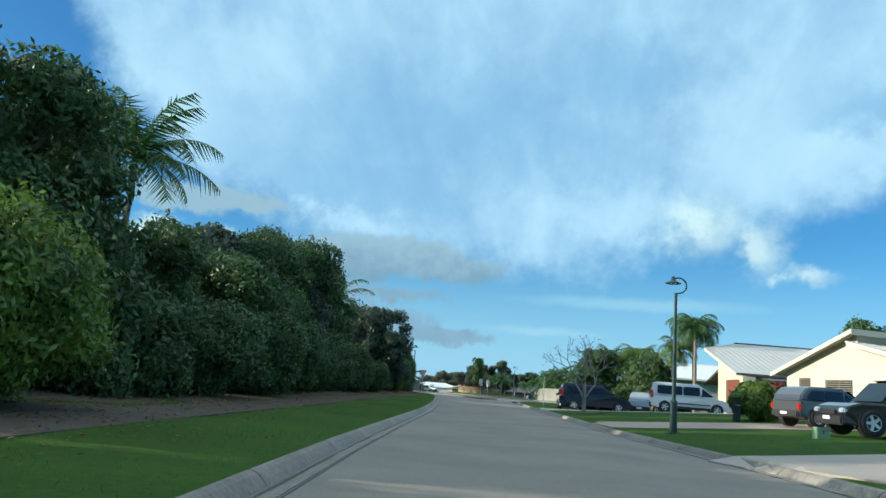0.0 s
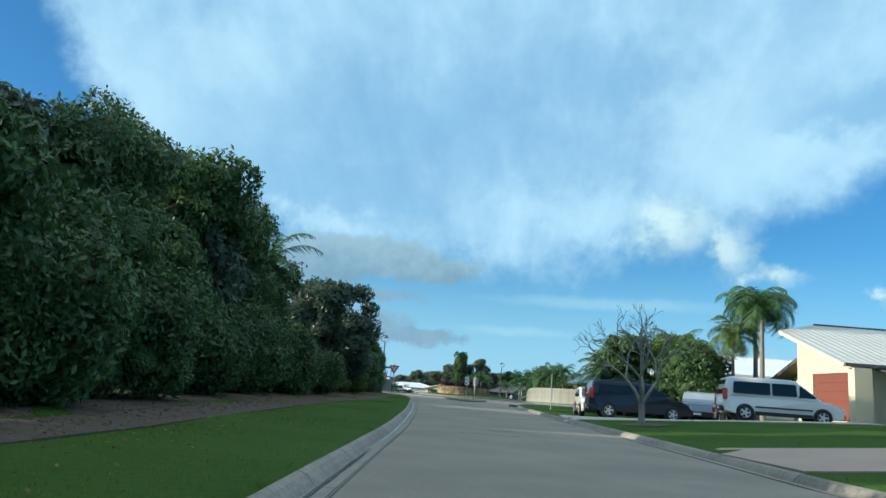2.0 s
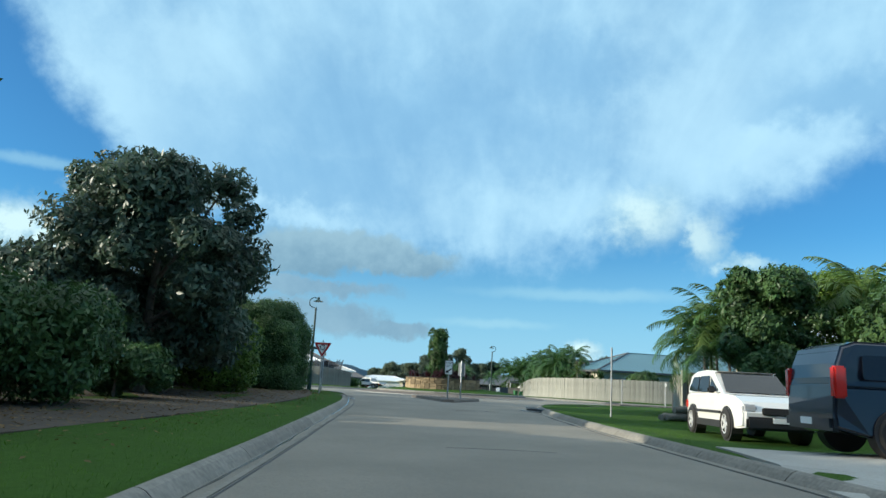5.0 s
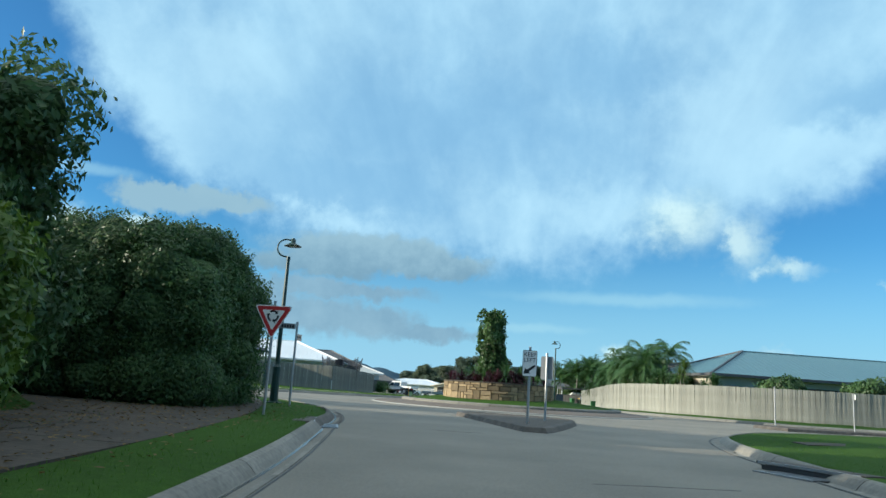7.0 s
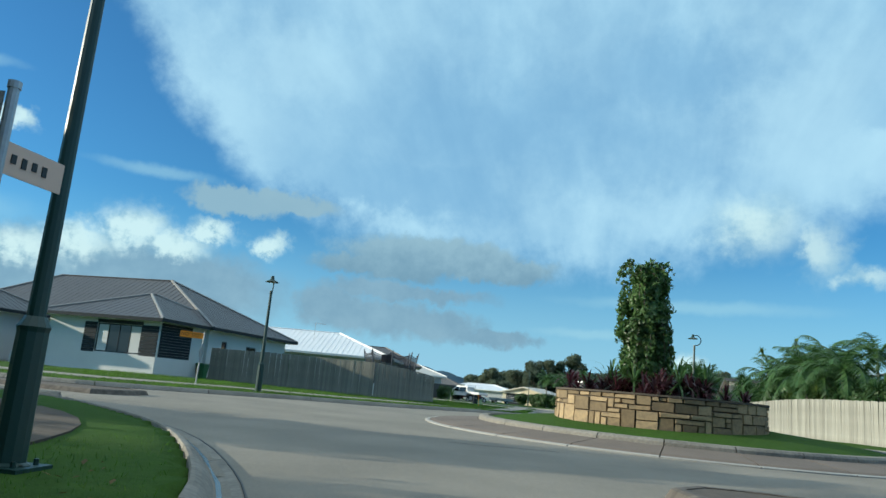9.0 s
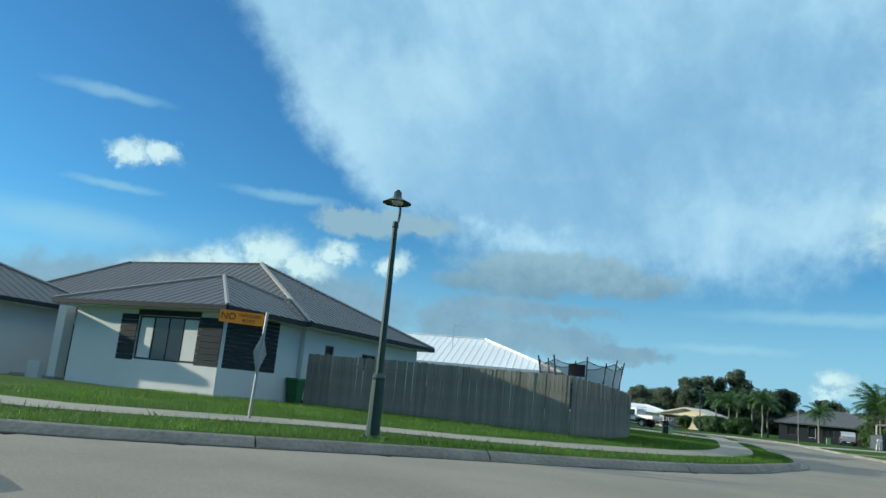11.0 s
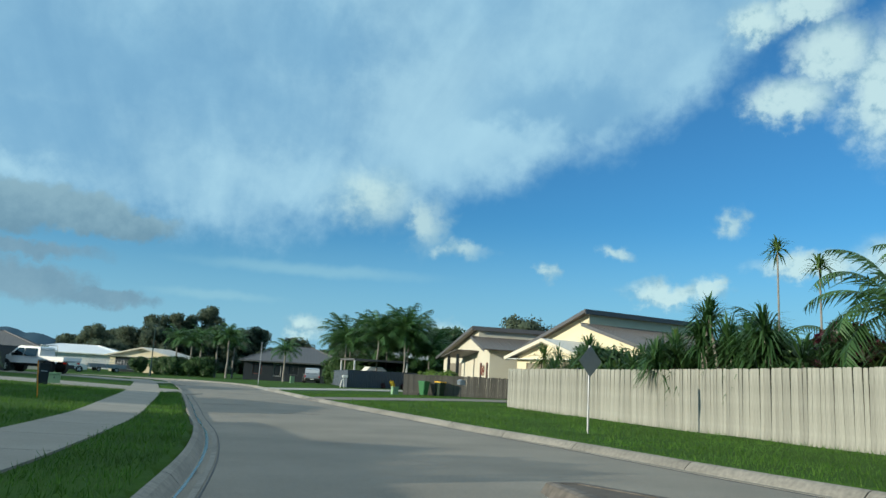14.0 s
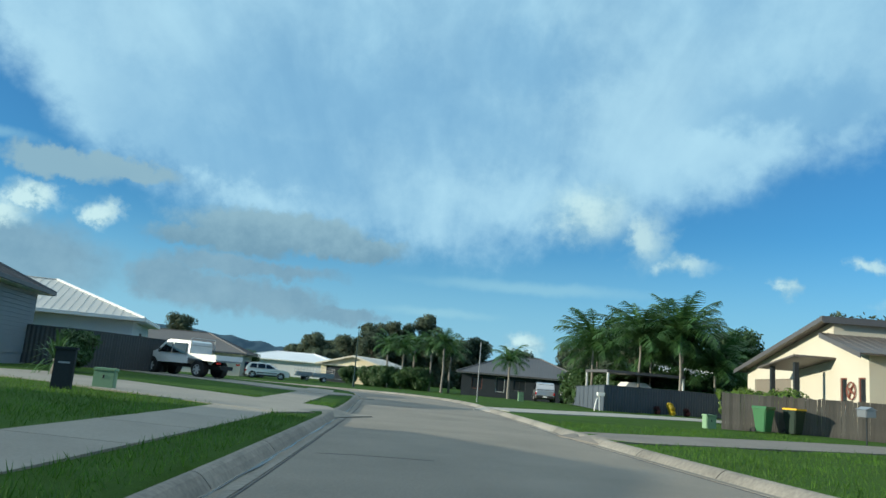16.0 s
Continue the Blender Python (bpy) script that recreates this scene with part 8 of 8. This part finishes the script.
def bare_tree(x, y, seed):
    t = thing("bare_tree", pose(x, y, ground_z(x, y)), "small leafless tree with pale forked branches", "tree")
    g = random.Random(seed)
    twigs = []

    def grow(p, d, length, r, depth):
        q = p + d * length
        mid = p + d * length * 0.5 + Vector((g.uniform(-1, 1), g.uniform(-1, 1), 0.3)) * length * 0.06
        twigs.append((p, mid, q, r, depth))
        if depth == 0:
            return
        for k in range(2):
            a = g.uniform(0, 2 * math.pi)
            tilt = g.uniform(0.3, 0.85)
            side = d.orthogonal().normalized()
            side.rotate(Matrix.Rotation(a, 3, d).to_quaternion())
            nd = (d * math.cos(tilt) + side * math.sin(tilt) + Vector((0, 0, 0.08))).normalized()
            grow(q, nd, length * g.uniform(0.62, 0.86), r * 0.68, depth - 1)

    for a, tl in ((0.2, 0.62), (2.6, 0.58), (4.3, 0.5), (1.3, 0.25)):
        d = Vector((math.cos(a) * math.sin(tl), math.sin(a) * math.sin(tl), math.cos(tl)))
        grow(Vector((0, 0, 0.75)), d, 1.12, 0.07, 6)
    bm = bmesh.new()
    tube(bm, [(0, 0, -0.1), (0.02, 0, 0.3), (0, 0, 0.8)], [0.16, 0.12, 0.12], 10)
    part("trunk", bm, PALEBARK, t)
    for lo, hi, nm in ((4, 6, "branchwork"), (0, 3, "twigwork")):
        bm = bmesh.new()
        for p, m, q, r, dp in twigs:
            if lo <= dp <= hi:
                tube(bm, [p, m, q], [r, r * 0.85, r * 0.66], 6 if dp > 2 else 4, cap=False)
        part(nm, bm, PALEBARK, t)
    return t


bare_tree(15.75, 56.0, 4)
bed = paved("garden_bed", [(14.9, 55.6), (15.9, 54.9), (17.0, 55.8), (16.5, 57.1), (15.3, 57.0)], DIRT, "brown mulch bed round the bare tree", "garden bed", lift=0.02)
palm(26.6, 69.6, 6.0, 33, "tall foxtail palm with drooping full fronds", fronds=24, length=2.4, width=1.0, droop=2.2, trunk=0.14, group="garden palms")
palm(27.3, 72.0, 6.3, 34, "tall foxtail palm with drooping full fronds", fronds=24, length=2.5, width=1.0, droop=2.3, trunk=0.14, group="garden palms")
palm(25.6, 71.2, 4.4, 35, "foxtail palm with some dry hanging fronds", fronds=18, length=2.2, width=0.9, droop=2.6, mat=PALMYELLOW, group="garden palms")
shrub("garden_shrub", 23.6, 75.5, "green garden shrub beside the driveway", 52, 5, 3, 2.6, 10000, 0.09, LEAFLIGHT, group="garden shrubs")
shrub("garden_shrub", 26.4, 74.5, "green garden shrub beside the driveway", 53, 5, 3, 2.6, 8000, 0.1, LEAF, group="garden shrubs")
shrub("garden_shrub", 23.0, 49.6, "grassy green shrub before a house", 55, 2.6, 2.6, 1.9, 10000, 0.09, LEAFLIGHT, group="garden shrubs")
shrub("red_shrub", 24.6, 51.4, "shrub with red new leaves by a cream wall", 56, 1.5, 1.5, 1.9, 5000, 0.07, REDLEAF)
tree("garden_tree", 20.5, 75.6, 40, "leafy light green tree between cane palms", 59, 3.9, 4.2, 0.4, 5.0, 36, 0.62, 20000, 0.095, LEAF)
tree("garden_tree", 36, 62, 0, "leafy tree behind a pale roof", 57, 4, 4, 3, 7, 14, 1.1, 5000, 0.12, LEAF)
for i, (px, py, h) in enumerate(((20.5, 80.6, 2.3), (21.0, 79.6, 2.9), (21.7, 78.8, 3.3), (22.5, 79.7, 3.5), (21.3, 81.4, 2.7), (22.7, 77.8, 3.2), (20.2, 79.4, 1.7), (24.0, 76.0, 3.6))):
    palm(px, py, h, 60 + i, "golden cane palm with arching yellow green fronds", fronds=20, length=2.4, width=0.7, trunk=0.06, mat=PALMYELLOW if i % 2 else PALMLEAF, group="cane palms")
tree("garden_tree", 24.6, 77.8, 0, "leafy green tree behind cane palms", 68, 4.6, 4.6, 0.6, 5.6, 24, 1.0, 16000, 0.09, LEAFLIGHT)
tree("garden_tree", 23.6, 72.6, 0, "leafy green tree behind cane palms", 66, 4.5, 4.5, 0.6, 4.6, 22, 1.2, 14000, 0.11, LEAF)
shrub("garden_shrub", 22.8, 73.4, "green undergrowth below cane palms", 67, 4, 3, 2.2, 9000, 0.1, LEAF, group="garden shrubs")

# ---- planting: the roundabout planter ----
PZ = WZ + WH - 0.12
pillar = thing("creeper_pillar", pose(11.3, 107.9, PZ), "tall stump covered in trailing green creeper", "creeper")
part("stump", tube_bm([(0, 0, -0.3), (0, 0, 3.3)], [0.35, 0.28], 10), BARK, pillar)
cs_ = [(0.13 * math.sin(i * 2.1), 0.13 * math.cos(i * 1.7), 0.45 + i * 0.29) for i in range(11)]
rs_ = [(0.66 - 0.016 * i + 0.07 * math.sin(i * 2.7), 0.66 - 0.016 * i + 0.07 * math.cos(i * 1.9), 0.42) for i in range(11)]
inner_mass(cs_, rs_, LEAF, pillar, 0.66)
v_, f_ = leaf_cloud(cs_, rs_, 9000, 0.085, 77, fold=0.3)
tri_object("creeper_leaves", v_, f_, CREEPER, pillar)
g_ = random.Random(3)
# hanging strands of leaves, and shoots that curl out at the head
tw = bmesh.new()
lc, lr = [], []
for i in range(46):
    a, h = g_.uniform(0, 6.28), g_.uniform(1.0, 3.75)
    r = 0.66 - 0.03 * h
    n, drop = g_.randrange(4, 8), g_.uniform(0.05, 0.09)
    pts = [Vector((r * math.cos(a) * (1 + 0.05 * k), r * math.sin(a) * (1 + 0.05 * k), h - drop * k * (0.6 + 0.25 * k))) for k in range(n)]
    tube(tw, pts, [0.01] * n, 4)
    for q in pts:
        lc.append(q)
        lr.append((0.09, 0.09, 0.09))
for i in range(16):
    a, h = g_.uniform(0, 6.28), g_.uniform(3.45, 3.75)
    pts = [Vector(((0.4 + 0.1 * k) * math.cos(a + 0.12 * k), (0.4 + 0.1 * k) * math.sin(a + 0.12 * k), h + 0.13 * k - 0.045 * k * k)) for k in range(5)]
    tube(tw, pts, [0.01, 0.01, 0.008, 0.006, 0.005], 4)
    for q in pts:
        lc.append(q)
        lr.append((0.07, 0.07, 0.07))
part("tendrils", tw, BARK, pillar)
v_, f_ = leaf_cloud(lc, lr, 2600, 0.075, 78, fold=0.3)
tri_object("hanging_leaves", v_, f_, CREEPER, pillar)
g_ = random.Random(9)
for i in range(26):
    a, r = g_.uniform(0, 6.28), g_.uniform(0.8, 2.05)
    spiky(WC[0] + r * math.cos(a), WC[1] + r * math.sin(a), g_.uniform(0.15, 0.5), 100 + i, "purple cordyline clump in a stone planter", 3, PURPLELEAF, 0.62, 0.02, 34, "cordyline", "plant", "planter cordylines", base=PZ - 0.05)
for i in range(7):
    a = 0.4 + i * 0.9
    spiky(WC[0] + 1.3 * math.cos(a), WC[1] + 1.3 * math.sin(a), 0.5, 140 + i, "green spiky cordyline in a stone planter", 1, PALMLEAF, 0.9, 0.03, 40, "cordyline", "plant", "planter cordylines", base=PZ - 0.05)

# ---- planting: along the pale paling fence ----
g_ = random.Random(21)
FB = smooth_line([(25.6, 152), (24.2, 141), (23.0, 131), (22.9, 123), (24.6, 117.0)], 0.9)
for i, (px, py) in enumerate(FB):
    h = g_.uniform(1.5, 2.3) if i % 3 else g_.uniform(2.2, 3.0)
    spiky(px + g_.uniform(0.1, 1.4), py + g_.uniform(-0.3, 0.3), h, 200 + i, "spiky dracaena behind a paling fence", g_.choice((2, 3, 4)), PALMLEAF if i % 4 else PALMYELLOW, g_.uniform(0.75, 1.05), 0.04, 95, group="fence dracaenas")
for i, (px, py, h) in enumerate(((24.5, 137.2, 5.2), (24.3, 135.7, 4.5), (24.3, 130.9, 5.2))):
    spiky(px, py, h, 260 + i, "tall thin stemmed yucca with one leaf head", 1, PALMYELLOW, 0.5, 0.03, 60, "yucca", group="tall yuccas")
for i, (px, py, h) in enumerate(((24.0, 129.5, 2.4), (24.4, 126.8, 2.9), (23.6, 123.6, 2.6), (25.4, 131.5, 2.6), (26.2, 139.0, 1.6), (23.4, 125.2, 2.2), (24.9, 128.2, 3.3), (25.6, 124.4, 3.4), (25.6, 133.0, 3.0), (23.9, 131.2, 2.7), (23.7, 133.2, 2.4), (24.8, 130.2, 3.1), (23.8, 127.8, 2.7))):
    palm(px, py, h, 270 + i, "arching cane palm behind a paling fence", fronds=17, length=2.3, width=0.7, trunk=0.06, group="fence palms")
for i, (px, py, h) in enumerate(((23.8, 138.6, 3.3), (24.2, 139.6, 3.1), (23.7, 136.9, 2.8), (23.9, 137.8, 2.6), (23.6, 140.6, 2.3))):
    spiky(px, py, h, 240 + i, "large dracaena with broad green leaf heads", 4, PALMLEAF, 1.0, 0.05, 120, group="fence dracaenas")
shrub("garden_shrub", 24.3, 135.0, "dark red leaved shrub among palms", 290, 1.8, 1.8, 2.9, 4000, 0.1, PURPLELEAF, group="garden shrubs")
for i, (px, py) in enumerate(((26.5, 143.5), (26.0, 147.0), (25.8, 134.0), (24.6, 120.5), (24.4, 125.4), (25.0, 129.6), (24.2, 122.8), (24.8, 137.0), (25.6, 140.4), (29, 113.8), (34, 113.4), (38.5, 113.6))):
    shrub("garden_shrub", px, py, "green shrub behind a paling fence", 300 + i, 3.0, 3.0, 2.5, 5000, 0.11, LEAF, group="garden shrubs")

# ---- planting: far end of the second road ----
for i, (px, py, h) in enumerate(((29.1, 193.3, 5.2), (31.1, 189.4, 5.6), (32.8, 191.5, 4.6), (34.3, 189.6, 5.4), (35.4, 192.2, 5.0), (33.2, 187.6, 5.9), (30.4, 196, 4.6), (36.4, 189.0, 3.9))):
    palm(px, py, h - 1.1, 310 + i, "tall alexandra palm in a fenced garden", fronds=28, length=3.3, width=1.1, droop=1.0, trunk=0.09, group="fenced palms")
for i, (px, py, w, h) in enumerate(((32.5, 195.5, 5.5, 4.4), (35, 194.5, 5, 4.6), (30.2, 197.5, 5, 3.8), (34.5, 191.8, 4, 3.4), (37, 192, 4, 4.0), (31.8, 193, 3, 3.2))):
    shrub("garden_shrub", px, py, "dark garden growth between palms", 330 + i, w, w, h * 0.72, 8000, 0.12, LEAF, group="garden shrubs")
for i, (px, py, h) in enumerate(((16.2, 232, 4.6), (18.0, 230, 4.2), (19.6, 233, 5.0), (21.3, 229, 4.6), (22.6, 227.5, 5.2), (24.0, 231.5, 4.4), (28.6, 218.5, 3.4))):
    palm(px, py, h, 340 + i, "palm in a front garden down the road", fronds=20, length=2.6, width=0.85, droop=1.4, trunk=0.13, group="front palms")
for i, (px, py, w, h) in enumerate(((16.0, 231, 4.5, 2.6), (19.4, 229.5, 5, 2.6), (11.5, 240, 3, 2.2), (-2.5, 233, 7, 2.8), (14.2, 232.5, 3, 2.4))):
    shrub("garden_shrub", px, py, "dense front garden shrub down the road", 350 + i, w, w * 0.8, h, 7000, 0.11, LEAF, group="garden shrubs")
shrub("yellow_croton", 30.0, 181.9, "yellow leaved croton before a blue fence", 360, 0.45, 0.45, 0.65, 1500, 0.07, YELLOWFLOWER)
for px in (29.1, 30.9):
    shrub("red_croton", px, 181.9, "dark red croton before a blue fence", 361, 0.35, 0.35, 0.45, 700, 0.07, PURPLELEAF)
for i in range(2, 8):
    shrub("low_hedge", 31.6 - 0.18 * i * 1.2, 180.5 - i * 1.5, "low clipped green hedge before a house", 370 + i, 1.2, 1.9, 1.65, 2500, 0.06, LEAFLIGHT, group="low hedge")
spiky(2.2, 165.6, 0.5, 380, "young cycad beside a driveway", 1, PALMLEAF, 1.1, 0.1, 60, "cycad")
shrub("garden_shrub", 1.0, 170.5, "dark shrub beside a weatherboard house", 381, 1.6, 1.6, 1.5, 3000, 0.08, LEAF, group="garden shrubs")
shrub("garden_shrub", -9.5, 141.0, "green shrub behind the corner house", 382, 4, 4, 2.0, 4000, 0.1, LEAF, group="garden shrubs")

# ---- far tree line ----
FT = "hazy green tree in the far tree line"
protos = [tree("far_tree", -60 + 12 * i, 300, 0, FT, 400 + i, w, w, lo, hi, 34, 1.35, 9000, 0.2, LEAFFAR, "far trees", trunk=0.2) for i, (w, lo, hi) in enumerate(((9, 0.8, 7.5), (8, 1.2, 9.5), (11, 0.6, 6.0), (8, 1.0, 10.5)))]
g_ = random.Random(5)
k = 0
for ring_y, x0, x1, step in ((290, 4, 110, 6.0), (330, 0, 150, 7.0), (255, 48, 120, 7.0)):
    x = x0
    while x < x1:
        k += 1
        px, py = x + g_.uniform(-2, 2), ring_y + g_.uniform(-12, 12)
        copy_thing(protos[g_.randrange(4)], pose(px, py, -1.2 + g_.uniform(-0.8, 0.8), 0, 0, g_.uniform(0, 360)))
        x += step * g_.uniform(0.7, 1.3)
for px, py in ((44, 175), (48, 190), (40, 212), (47, 216), (56, 205), (46, 96), (54, 90), (48, 80), (58, 100), (-19, 262)):
    copy_thing(protos[g_.randrange(4)], pose(px, py, ground_z(px, py) + g_.uniform(-3.5, -1.5), 0, 0, g_.uniform(0, 360)))

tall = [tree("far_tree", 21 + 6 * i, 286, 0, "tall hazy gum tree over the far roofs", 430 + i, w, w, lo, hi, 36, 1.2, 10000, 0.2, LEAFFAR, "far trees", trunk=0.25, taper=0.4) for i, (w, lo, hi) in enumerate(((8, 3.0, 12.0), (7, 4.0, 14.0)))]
for i, (px, py, dz) in enumerate(((11.5, 284, -3.2), (16.5, 287, -2.2), (32.0, 284, -2.0), (36.5, 288, -3.2), (46.0, 285, -3.0), (66.0, 287, -0.8), (72.0, 283, -2.0), (88.0, 284, -0.9), (93.0, 288, -0.5), (56.0, 286, -3.0), (-20.0, 292, -5.0), (5.0, 290, -5.0))):
    copy_thing(tall[i % 2], pose(px, py, -1.1 + dz, 0, 0, i * 67))
tree("garden_tree", 40.1, 193.9, 0, "dark rounded tree behind a cream house", 420, 4.6, 4.6, 2.2, 6.6, 22, 1.0, 9000, 0.14, LEAF)

# ---- grass: blades along the verges, thicker where it is unmown ----


def grass_patch(name, n, boxes, h0, h1, seed, label, near=0.3, far=30, path_gap=True):
    g = np.random.default_rng(seed)
    xs, ys = [], []
    for (x0, y0, x1, y1), share in boxes:
        m = int(n * share)
        xs.append(g.uniform(x0, x1, m))
        ys.append(g.uniform(y0, y1, m))
    x, y = np.concatenate(xs), np.concatenate(ys)
    d = road_distance(x, y)
    keep = (d > near) & (d < far)
    for line, w in PATHS:
        q = smooth_line(line, 1.5)
        dist = np.full(x.shape, 1e9)
        for (ax, ay), (bx, by) in zip(q, q[1:]):
            dx, dy = bx - ax, by - ay
            t = np.clip(((x - ax) * dx + (y - ay) * dy) / (dx * dx + dy * dy + 1e-9), 0, 1)
            dist = np.minimum(dist, np.hypot(x - ax - t * dx, y - ay - t * dy))
        keep &= dist > w / 2 + 0.02
    x, y, d = x[keep], y[keep], d[keep]
    z = road_z(y) + lawn_rise(x, y, d)
    m = len(x)
    a = g.uniform(0, 2 * np.pi, m)
    h = g.uniform(h0, h1, m) * g.choice([1, 1, 1, 1.7], m)
    lean = g.normal(0, 0.5, (m, 2)) * h[:, None]
    w = g.uniform(0.004, 0.009, m) * (h / 0.08) ** 0.5
    b0 = np.stack([x - np.cos(a) * w, y - np.sin(a) * w, z - 0.01], -1)
    b1 = np.stack([x + np.cos(a) * w, y + np.sin(a) * w, z - 0.01], -1)
    tip = np.stack([x + lean[:, 0], y + lean[:, 1], z + h], -1)
    verts = np.stack([b0, b1, tip], 1).reshape(-1, 3)
    faces = np.arange(m * 3).reshape(-1, 3)
    ob = tri_object(name, verts, faces, BLADE, None)
    return tagged(ob, label, "grass", kind="stuff")


PATHS = [([(2.9, 10), (2.8, 24), (2.7, 40), (3.2, 56), (4.0, 66), (4.6, 76), (4.3, 84), (2.8, 92), (0.5, 97), (-6, 100)], 1.5), ([(-16, 113.2), (-8.5, 113.0), (-6.4, 113.6), (-3.2, 116.4), (-0.6, 117.6), (2.0, 119.8), (3.9, 122.6), (5.2, 127), (6.2, 132), (7.4, 140), (8.2, 148), (9.0, 157), (9.5, 166), (9.9, 175), (10.0, 184)], 1.4), ([(10.9, 159.6), (0.0, 165.5)], 4.9), ([(11.6, 175.5), (-3, 184.5)], 5.0), ([(16.9, 158.2), (34, 160.5)], 3.3), ([(14.08, 25.8), (32, 30.6)], 6.2), ([(13.9, 43.5), (30, 44.5)], 4.6), ([(13.9, 62.8), (31, 60.5)], 6.4)]
grass_patch("verge_grass", 90000, [((3, 16, 7, 98), 0.55), ((13.8, 24, 19, 95), 0.45)], 0.012, 0.03, 1, "short mown verge grass beside the road", 0.2, 5)
grass_patch("lawn_grass", 230000, [((-12, 109, 10, 128), 0.4), ((2, 126, 11, 165), 0.3), ((15, 126, 26, 165), 0.3)], 0.03, 0.08, 2, "bright green lawn grass along the footpath", 0.2, 14)
grass_patch("rough_grass", 34000, [((-6, 110, 8, 127), 0.6), ((5, 124, 11, 158), 0.4)], 0.04, 0.09, 3, "longer unmown grass along the kerb", 0.2, 1.3)

# ---- dry leaves lying under the hedge and on the dirt path ----
g_ = np.random.default_rng(12)
n_ = 14000
ly = g_.uniform(12, 93, n_)
lx = np.interp(ly, [10, 24, 40, 56, 66, 76, 84, 93], [1.9, 1.8, 1.7, 2.2, 3.0, 3.6, 3.3, 1.6]) + g_.normal(0, 1.25, n_)
ld = road_distance(lx, ly)
ok_ = ld > 0.5
lx, ly, ld = lx[ok_], ly[ok_], ld[ok_]
lz = road_z(ly) + lawn_rise(lx, ly, ld) + 0.03
la, ls = g_.uniform(0, 6.28, len(lx)), g_.uniform(0.02, 0.055, len(lx))
tilt = g_.uniform(-0.35, 0.35, len(lx)) * ls
ux, uy = np.cos(la) * ls, np.sin(la) * ls
lv = np.stack([np.stack([lx - ux, ly - uy, lz - tilt], -1), np.stack([lx - uy * 0.45, ly + ux * 0.45, lz + 0.008], -1), np.stack([lx + ux, ly + uy, lz + tilt], -1), np.stack([lx + uy * 0.45, ly - ux * 0.45, lz], -1)], 1).reshape(-1, 3)
lk = np.arange(len(lx))[:, None] * 4
tagged(tri_object("leaf_litter", lv, np.concatenate([lk + [0, 1, 2], lk + [0, 2, 3]], 0), DEADLEAF, None), "dry brown leaves scattered under the hedge", "leaf litter", kind="stuff")
